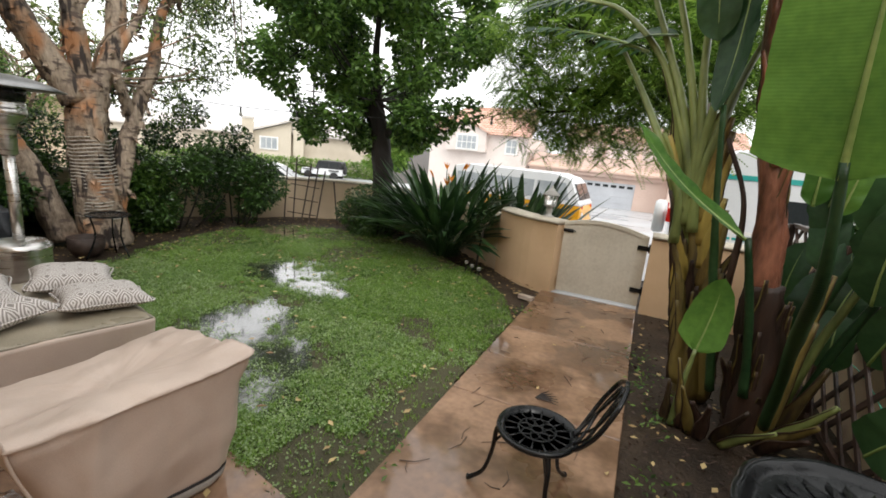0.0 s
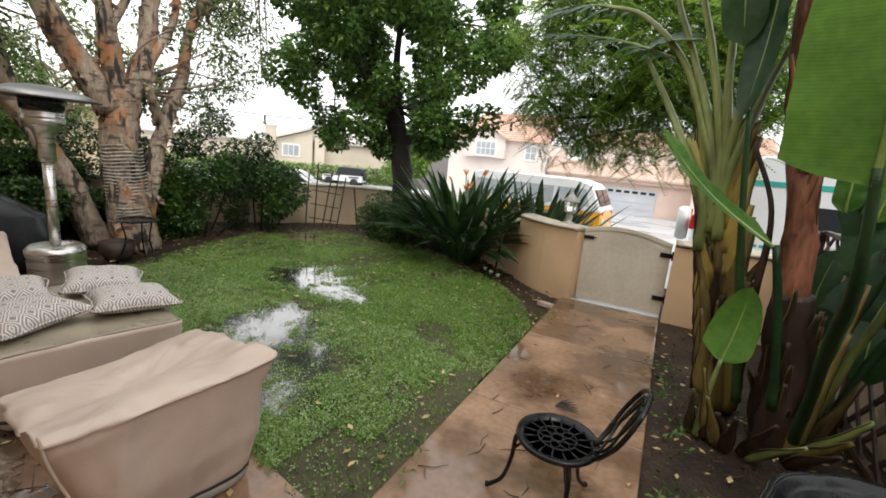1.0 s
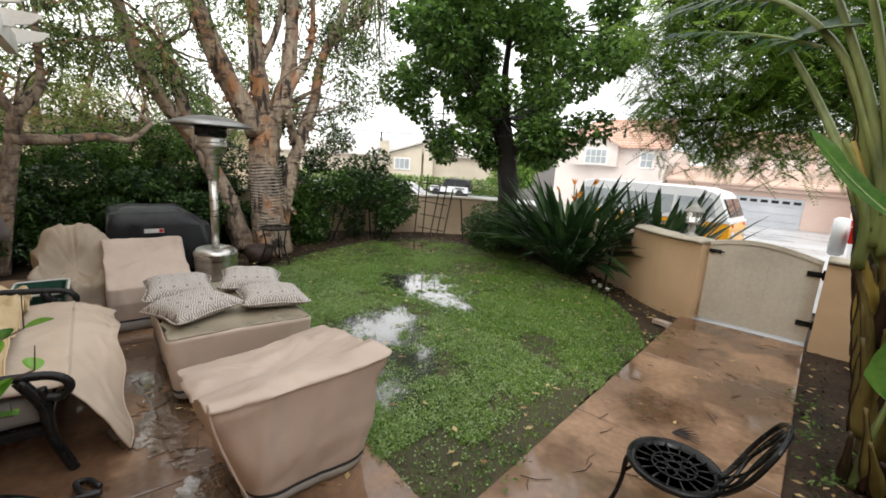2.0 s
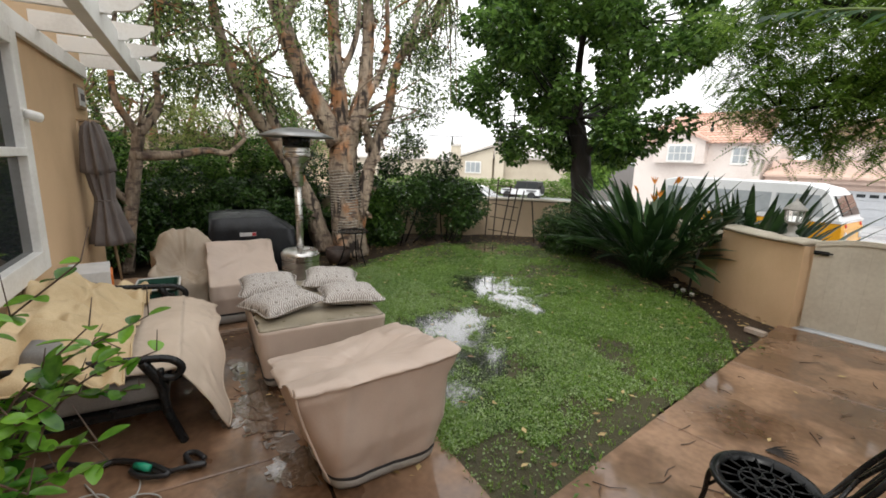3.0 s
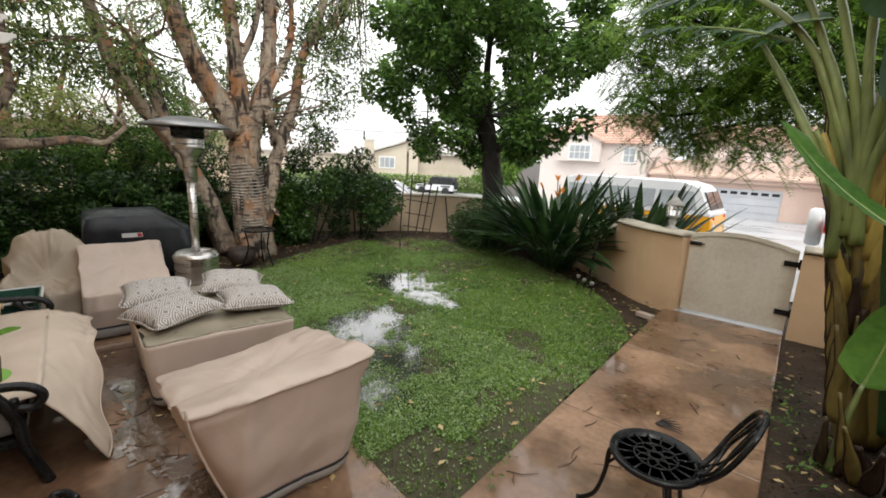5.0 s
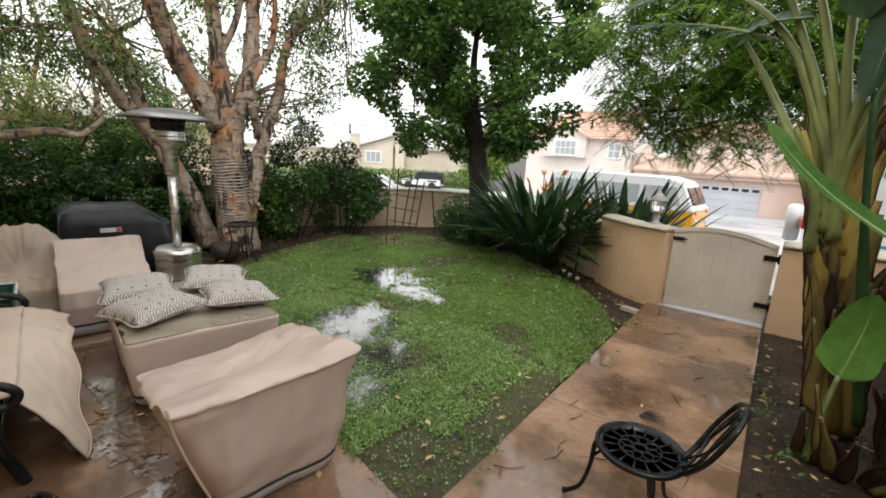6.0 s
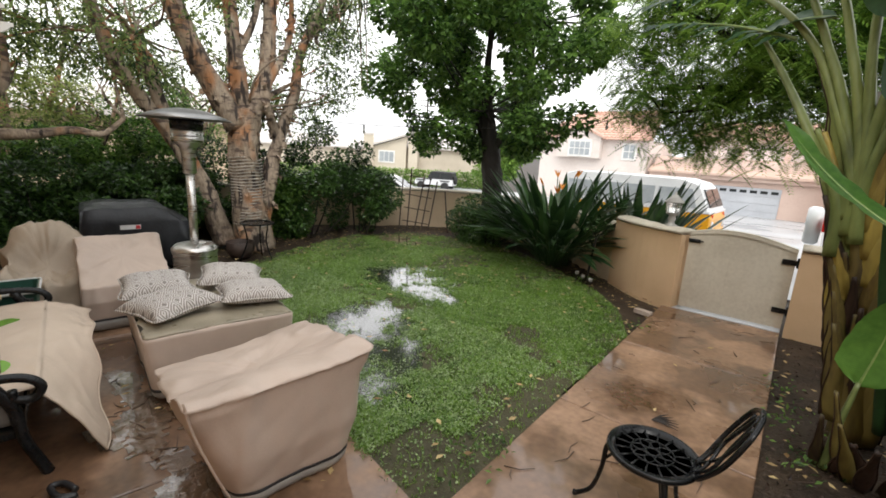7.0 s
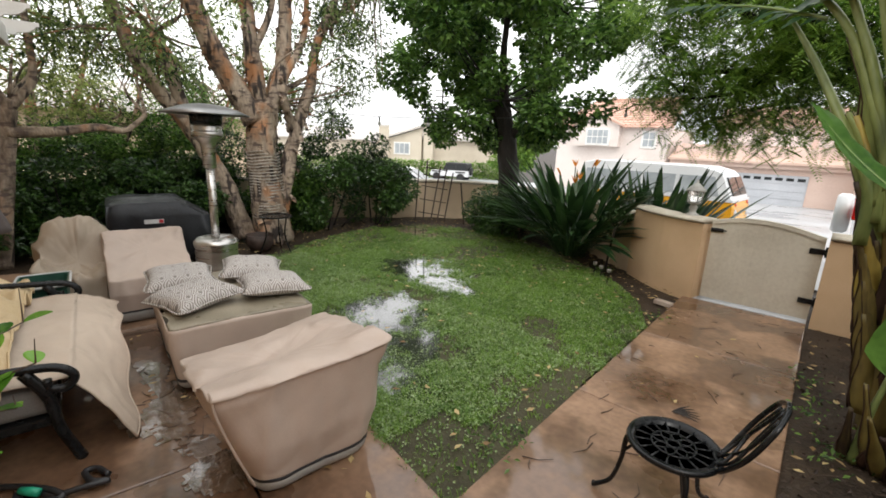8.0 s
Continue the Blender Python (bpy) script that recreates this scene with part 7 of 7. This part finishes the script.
pink = thing("pink_house", "pink two-storey house with terracotta roof across the street", "house", pose(0, 0, 0))
part("wall", box(bmesh.new(), 15.5, 8, 3.95, pose(-1.6, 42.0, GZ)), M["pinkwall"], pink)
part("upper_wall", box(bmesh.new(), 13.5, 5, 1.7, pose(-0.6, 44.0, 2.3)), M["palewall"], pink)
part("wing_wall", box(bmesh.new(), 9.2, 8.0, 5.2, pose(-14.4, 41.2, GZ)), M["palewall"], pink)
gar = part("garage_door", box(bmesh.new(), 5.0, 0.1, 2.15, pose(-3.5, 37.97, GZ)), M["doorpaint"], pink, "pale grey sectional garage door")
for k in range(4):
    part("panel", box(bmesh.new(), 4.9, 0.05, 0.5, pose(-3.5, 37.9, GZ + 0.02 + 0.53 * k)), M["doorpaint"], gar)
for k in range(8):
    part("pane", box(bmesh.new(), 0.42, 0.03, 0.2, pose(-5.65 + 0.614 * k, 37.86, GZ + 1.78)), M["glass"], gar)
part("fascia", box(bmesh.new(), 15.9, 0.3, 0.3, pose(-1.6, 37.7, 0.95)), M["pinkwall"], pink)
bm = bmesh.new()
loft(bm, [[Vector((x, 37.2, 1.25)), Vector((x, 37.2, 1.4)), Vector((x, 40.6, 2.5)), Vector((x, 40.6, 1.3))] for x in (-9.6, 6.4)])
part("pent_roof", bm, material("pink_roof_render", (0.55, 0.38, 0.30), (0.68, 0.5, 0.41), 0.8, 0.7, 8, 0.2, 0.02), pink)
for x in (-7.0, -4.1, -1.2, 1.7, 4.6):
    part("pilaster", box(bmesh.new(), 0.35, 0.2, 1.4, pose(x, 41.4, 2.4)), M["pinkwall"], pink)
tiled_slope(pink, (-7.6, 41.0, 3.95), (6.6, 41.0, 3.95), (-7.6, 45.5, 5.6), (6.6, 45.5, 5.6), 10, 34, M["tile"])
tiled_slope(pink, (-19.4, 36.7, 3.5), (-9.4, 36.7, 3.5), (-17.0, 41.0, 6.2), (-9.8, 41.0, 6.2), 13, 26, M["tile"])
bm = bmesh.new()
loft(bm, [[Vector((-17.2, y, 2.0)), Vector((-13.4, y, 2.0)), Vector((-13.4, y, 3.7)), Vector((-15.3, y, 4.5)), Vector((-17.2, y, 3.7))] for y in (36.6, 39.0)])
part("dormer", bm, M["palewall"], pink)
for s in (1, -1):
    bm = bmesh.new()
    loft(bm, [[Vector((-15.3, y, 4.55)), Vector((-15.3, y, 4.73)), Vector((-15.3 + s * 2.25, y, 3.75)), Vector((-15.3 + s * 2.25, y, 3.57))] for y in (36.3, 39.5)])
    part("dormer_roof", bm, M["tile"], pink)
far_window(pink, -15.1, 36.55, 2.2, 1.8, 1.15, 4, 2, M["white"])
far_window(pink, -11.2, 37.18, 2.1, 0.9, 1.1, 2, 2, M["white"])
part("entry_wall", box(bmesh.new(), 2.6, 3.0, 4.2, pose(2.6, 37.2, GZ)), M["pinkwall"], pink)
part("driveway", box(bmesh.new(), 7.0, 6, 0.06, pose(-3.5, 34.9, GZ + 0.02)), material("pale_driveway", (0.4, 0.36, 0.32), (0.52, 0.48, 0.43), 0.6, 0.5, 10, 0.2, 0.01), pink)

tan = thing("tan_house", "tan bungalow with two chimneys across the street", "house", pose(-36.5, 40.6, -2.3, 0, 0, 42.5))
part("wall", box(bmesh.new(), 12.5, 8, 4.4, pose(2.6, 4.0, 0)), M["tanwall"], tan)
bm = bmesh.new()
loft(bm, [[Vector((-7.2, y, 0)), Vector((-2.0, y, 0)), Vector((-2.0, y, 5.6)), Vector((-7.2, y, 3.9))] for y in (-1.5, 6.0)])
part("gable_wall", bm, M["tanwall"], tan)
bm = bmesh.new()
loft(bm, [[Vector((-8.0, y, 3.75)), Vector((-8.0, y, 4.0)), Vector((-1.8, y, 6.0)), Vector((-1.8, y, 5.75))] for y in (-2.0, 6.5)])
part("gable_roof", bm, M["shingle"], tan)
bm = bmesh.new()
loft(bm, [[Vector((x, -0.6, 4.3)), Vector((x, -0.6, 4.55)), Vector((x, 4.0, 6.0)), Vector((x, 8.6, 4.4)), Vector((x, 8.6, 4.2))] for x in (-2.0, 9.4)])
part("roof", bm, M["shingle"], tan)
for x, y, h in ((-6.4, -1.7, 5.6), (-1.2, -1.0, 6.4)):
    ch = part("chimney", box(bmesh.new(), 1.1, 0.9, h, pose(x, y, 0)), M["tanwall"], tan)
    part("chimney_cap", box(bmesh.new(), 1.25, 1.05, 0.25, pose(x, y, h)), M["shingle"], ch)
far_window(tan, -4.3, -1.56, 2.6, 1.7, 1.2, 3, 1, M["white"])
far2 = thing("pale_house", "pale far bungalow beyond the hedge", "house", pose(-52, 36, -2.3, 0, 0, 52))
part("wall", box(bmesh.new(), 16, 8, 4.0, pose(0, 4.0, 0)), M["tanwall"], far2)
bm = bmesh.new()
loft(bm, [[Vector((x, -0.6, 3.9)), Vector((x, -0.6, 4.1)), Vector((x, 4.0, 5.6)), Vector((x, 8.6, 4.1)), Vector((x, 8.6, 3.9))] for x in (-8.6, 8.6)])
part("roof", bm, M["shingle"], far2)
far3 = thing("cream_house", "cream house behind the side hedge", "house", pose(-21, 2.5, -0.6, 0, 0, 88))
part("wall", box(bmesh.new(), 16, 8, 3.1, pose(0, 4.0, 0)), M["stucco_pale"], far3)
bm = bmesh.new()
loft(bm, [[Vector((x, -0.7, 3.0)), Vector((x, -0.7, 3.2)), Vector((x, 4.0, 4.4)), Vector((x, 8.7, 3.2)), Vector((x, 8.7, 3.0))] for x in (-8.6, 8.6)])
part("roof", bm, M["shingle"], far3)

hed = thing("street_hedge", "clipped green hedge across the street", "hedge", pose(-32.0, 33.4, -2.0, 0, 0, 42.5))
r_ = np.random.default_rng(61)
hp = np.column_stack([r_.uniform(-16, 9, 15000), r_.uniform(-0.8, 0.8, 15000), r_.uniform(0.05, 1.9, 15000)])
side_ = r_.random(15000) < 0.6
hp[side_, 1] = -0.8 + 0.1 * r_.normal(size=side_.sum())
stuff("foliage", leaf_mesh("foliage", hp, 0.22, 0.14, M["leaf_light"], r_, 0.1), hed)
tree("street_tree", "bright green young street tree", pose(-16.0, 25.0, -1.2), [([(0, 0, 0), (0, 0, 1.5), (0.1, 0, 3)], 0.12, 0.06)], crown_balls(62, 18, (0, 0, 3.0), (1.6, 1.6, 1.3), 0.7), 6000, 0.28, 0.16, M["leaf_light"], M["bark"], 63)

# ---- power lines far off ----
for i, (z0, z1) in enumerate(((7.2, 6.9), (7.9, 7.6), (8.8, 8.5))):
    pl = part("power_line", tube(bmesh.new(), bend([(-75, 40, z0), (-52, 47, z0 - 0.5), (-30, 54, z1 - 0.6), (0, 62, z1)], 6), 0.03, 4), M["black"])
    tagged(pl, "thin power line strung across the sky", "power line")
pole = thing("utility_pole", "wooden utility pole beyond the houses", "utility pole", pose(-44, 49.5, -2.5))
part("post", tube(bmesh.new(), [(0, 0, 0), (0, 0, 12)], [0.16, 0.11], 10), M["bark"], pole, smooth=True)
for z in (9.6, 10.6, 11.4):
    part("crossarm", box(bmesh.new(), 2.2, 0.12, 0.12, pose(0, 0, z, 0, 0, 25)), M["bark"], pole)


# ---- vehicles ----
M["vanyellow"] = material("marigold_paint", (0.72, 0.33, 0.015), (0.80, 0.40, 0.025), 1.5, 0.2, 20, 0)
M["carwhite"] = material("white_car_paint", (0.68, 0.69, 0.70), (0.76, 0.77, 0.78), 1.5, 0.2, 20, 0)
M["carsilver"] = material("silver_car_paint", (0.45, 0.46, 0.47), (0.55, 0.56, 0.57), 1.5, 0.25, 20, 0, metal=0.5)
M["tyre"] = material("tyre_rubber", (0.012, 0.012, 0.012), (0.03, 0.03, 0.03), 8, 0.7, 60, 0.2, 0.004)
M["redlens"] = material("red_lens", (0.55, 0.01, 0.01), (0.65, 0.03, 0.02), 4, 0.15, 20, 0)
M["teal"] = material("teal_stripe", (0.02, 0.30, 0.27), (0.04, 0.38, 0.34), 3, 0.3, 20, 0)


def wheel(parent, x, y, r, w=0.2):
    t = part("wheel", lathe(bmesh.new(), [(r * 0.62, -w / 2), (r * 0.95, -w / 2), (r, -w / 3), (r, w / 3), (r * 0.95, w / 2), (r * 0.62, w / 2)], 24, pose(x, y, r, 90)), M["tyre"], parent, smooth=True)
    part("rim", lathe(bmesh.new(), [(0.0, -w / 2.4), (r * 0.25, -w / 2.2), (r * 0.6, -w / 2.6), (r * 0.64, -w / 2), (r * 0.64, w / 2), (0.0, w / 2.4)], 20, pose(x, y, r, 90)), M["carsilver"], t, smooth=True)


def profile_body(pts_, half, inset=None):
    """Side profile (x, z) drawn across the width, narrowed towards the top by inset(z)."""
    bm = bmesh.new()
    sec = []
    for f in (-1, -0.93, 0.93, 1):
        k = 1.0 if abs(f) < 0.95 else 0.985
        sec.append([Vector((x * k, f * half * (inset(z) if inset else 1), z if abs(f) < 0.95 else z * 0.985 + 0.01)) for x, z in pts_])
    return loft(bm, sec)


van = thing("camper_van", "marigold and white vintage van parked in the street", "van", pose(-3.72, 13.75, -0.46, 0, 0, -4))
lowp = [(-2.1, 0.32), (-1.7, 0.28), (1.75, 0.28), (2.08, 0.36), (2.16, 0.6), (2.15, 0.95), (2.1, 1.12), (-2.12, 1.12), (-2.16, 0.9), (-2.15, 0.5)]
part("lower_body", profile_body(lowp, 0.86), M["vanyellow"], van, smooth=False)
upp = [(-2.12, 1.121), (2.10, 1.121), (2.02, 1.3), (1.82, 1.7), (1.7, 1.82), (1.3, 1.92), (-1.6, 1.94), (-1.95, 1.86), (-2.06, 1.6)]
part("upper_body", profile_body(upp, 0.85, lambda z: 1 - 0.12 * max(0, z - 1.1)), M["carwhite"], van, smooth=False)
part("belt_trim", profile_body([(-2.17, 1.09), (2.14, 1.09), (2.13, 1.15), (-2.16, 1.15)], 0.875), M["carwhite"], van)
for s in (-1, 1):
    for x0, x1 in ((-1.85, -1.1), (-1.02, -0.2), (-0.12, 0.7), (0.8, 1.62)):
        bm = bmesh.new()
        y = s * 0.835
        loft(bm, [[Vector((x0, y + o, 1.2)), Vector((x1 + (0.16 if x1 > 1.5 else 0), y + o, 1.2)), Vector((x1, y - s * 0.045 + o, 1.68)), Vector((x0, y - s * 0.045 + o, 1.68))] for o in (0, s * 0.02)])
        part("window", bm, M["pale_glass"], van)
for y in (-0.36, 0.36):
    bm = bmesh.new()
    loft(bm, [[Vector((2.05 + o, y - 0.33, 1.24)), Vector((2.05 + o, y + 0.33, 1.24)), Vector((1.845 + o, y + 0.3, 1.68)), Vector((1.845 + o, y - 0.3, 1.68))] for o in (0, 0.03)])
    part("windscreen", bm, M["glass"], van)
for y in (-0.62, 0.62):
    part("headlight", lathe(bmesh.new(), [(0.0, 0.0), (0.1, 0.0), (0.115, 0.03), (0.06, 0.055), (0.0, 0.06)], 18, pose(2.13, y, 0.78, 0, 90, 0)), M["badge"], van, "round headlight", smooth=True)
    part("indicator", lathe(bmesh.new(), [(0.0, 0.0), (0.05, 0.0), (0.04, 0.03), (0.0, 0.035)], 12, pose(2.12, y, 1.02, 0, 90, 0)), M["redlens"], van, smooth=True)
part("bumper", box(bmesh.new(), 0.14, 1.7, 0.16, pose(2.2, 0, 0.36), 0.03), M["carwhite"], van)
for x in (-1.25, 1.3):
    for y in (-0.72, 0.72):
        wheel(van, x, y, 0.32)


def saloon(name, label, m, paint, k=1.0):
    ob = thing(name, label, "car", m)
    part("body", profile_body([(-2.15, 0.3), (2.1, 0.28), (2.2, 0.5), (2.1, 0.72), (1.1, 0.88), (-1.6, 0.95), (-2.15, 0.92), (-2.22, 0.6)], 0.86), paint, ob)
    cabin = part("cabin", profile_body([(-1.75, 0.94), (1.2, 0.87), (0.5, 1.32), (0.2, 1.4), (-0.9, 1.42), (-1.2, 1.36)], 0.8, lambda z: 1 - 0.22 * max(0, z - 0.9)), paint, ob)
    for s in (-1, 1):
        for q in ([(-1.35, 0.98), (-0.35, 0.96), (-0.35, 1.32), (-1.0, 1.33)], [(-0.25, 0.96), (0.95, 0.93), (0.42, 1.28), (-0.25, 1.32)]):
            bm = bmesh.new()
            loft(bm, [[Vector((x, s * (0.8 * (1 - 0.22 * max(0, z - 0.9)) + o), z)) for x, z in q] for o in (-0.01, 0.012)])
            part("window", bm, M["glass"], ob)
        part("tail_light", box(bmesh.new(), 0.05, 0.3, 0.13, pose(-2.2, s * 0.62, 0.72), 0.01), M["redlens"], ob)
    for q in ([(1.15, 0.9), (0.55, 1.31)], [(-1.72, 0.97), (-1.24, 1.34)]):
        bm = bmesh.new()
        d = 0.03 if q[0][0] > 0 else -0.03
        loft(bm, [[Vector((q[0][0] + o, -0.68, q[0][1])), Vector((q[0][0] + o, 0.68, q[0][1])), Vector((q[1][0] + o, 0.6, q[1][1])), Vector((q[1][0] + o, -0.6, q[1][1]))] for o in (0, d)])
        part("windscreen", bm, M["glass"], ob)
    for x in (-1.3, 1.35):
        for y in (-0.76, 0.76):
            wheel(ob, x, y, 0.32)
    return ob


saloon("silver_car", "silver saloon parked on the driveway opposite", pose(-5.1, 33.0, -1.42, 0, 0, 100), M["carsilver"])
saloon("white_car", "white car parked beyond the garden wall", pose(-14.2, 13.4, -0.72, 0, 0, 35), M["carwhite"])

jeep = thing("off_roader", "white off-road vehicle with a black top in the street", "car", pose(-27.8, 33.0, -1.86, 0, 0, 200))
part("body", profile_body([(-1.9, 0.5), (1.9, 0.5), (1.95, 0.75), (1.85, 1.0), (0.55, 1.06), (-1.85, 1.08), (-1.95, 0.8)], 0.78), M["carwhite"], jeep)
part("hard_top", profile_body([(-1.85, 1.081), (0.6, 1.081), (0.35, 1.72), (0.2, 1.78), (-1.7, 1.78), (-1.82, 1.7)], 0.74), M["black"], jeep)
for s in (-1, 1):
    for x0, x1 in ((-1.6, -0.75), (-0.62, 0.25)):
        part("window", box(bmesh.new(), x1 - x0, 0.03, 0.42, pose((x0 + x1) / 2, s * 0.745, 1.2)), M["glass"], jeep)
    part("fender", box(bmesh.new(), 0.95, 0.2, 0.09, pose(1.25, s * 0.82, 0.88), 0.02), M["black"], jeep)
    part("fender", box(bmesh.new(), 0.95, 0.2, 0.09, pose(-1.2, s * 0.82, 0.88), 0.02), M["black"], jeep)
part("spare_wheel", lathe(bmesh.new(), [(0.0, -0.1), (0.36, -0.1), (0.38, -0.04), (0.38, 0.08), (0.0, 0.1)], 20, pose(-2.03, 0.1, 1.02, 0, 90, 0)), M["tyre"], jeep, smooth=True)
part("bumper", box(bmesh.new(), 0.16, 1.5, 0.16, pose(2.0, 0, 0.5), 0.02), M["black"], jeep)
for x in (-1.2, 1.25):
    for y in (-0.72, 0.72):
        wheel(jeep, x, y, 0.4, 0.26)

boat = thing("motor_home", "white motor home with teal stripes parked beyond the gate", "motor home", pose(2.75, 11.6, -0.42, 0, 0, 0))
part("body", profile_body([(-2.2, 0.55), (3.2, 0.55), (3.2, 2.75), (-1.3, 2.75), (-1.5, 2.6), (-1.55, 1.62), (-2.1, 1.5), (-2.25, 1.2)], 1.1), M["carwhite"], boat)
part("stripe", box(bmesh.new(), 4.5, 2.23, 0.1, pose(0.85, 0, 2.18)), M["teal"], boat)
part("stripe", box(bmesh.new(), 5.3, 2.22, 0.05, pose(0.48, 0, 0.98)), M["teal"], boat)
part("window", box(bmesh.new(), 0.7, 2.23, 0.42, pose(0.0, 0, 1.45), 0.0), M["glass"], boat)
part("window", box(bmesh.new(), 0.9, 2.23, 0.42, pose(1.6, 0, 1.45), 0.0), M["glass"], boat)
for s in (-1, 1):
    part("tail_light", box(bmesh.new(), 0.1, 0.16, 0.3, pose(-2.28, s * 0.98, 1.16), 0.02), M["redlens"], boat, "red tail light")
part("spare_cover", lathe(bmesh.new(), [(0.0, -0.12), (0.33, -0.12), (0.37, -0.06), (0.37, 0.06), (0.33, 0.12), (0.0, 0.12)], 24, pose(-2.45, -0.55, 1.22, 0, 90, 0)), M["carwhite"], boat, "white spare wheel cover", smooth=True)
part("ladder", tube(bmesh.new(), bend([(-2.24, -0.2, 1.3), (-1.8, -0.2, 1.9), (-1.56, -0.2, 2.7)], 4), 0.02, 6), M["steel"], boat)
for x in (-1.2, 2.1):
    for y in (-0.95, 0.95):
        wheel(boat, x, y, 0.38, 0.26)

# ---- white metal fence beyond the strelitzia ----
fence = thing("metal_fence", "white tubular metal fence by the gate", "fence", pose(1.25, 6.55, -0.1))
for z in (0.25, 1.05, 1.2):
    part("rail", box(bmesh.new(), 1.7, 0.03, 0.035, pose(0, 0, z)), M["white"], fence)
for k in range(15):
    part("picket", box(bmesh.new(), 0.018, 0.018, 1.2, pose(-0.8 + 0.114 * k, 0, 0.05)), M["white"], fence)
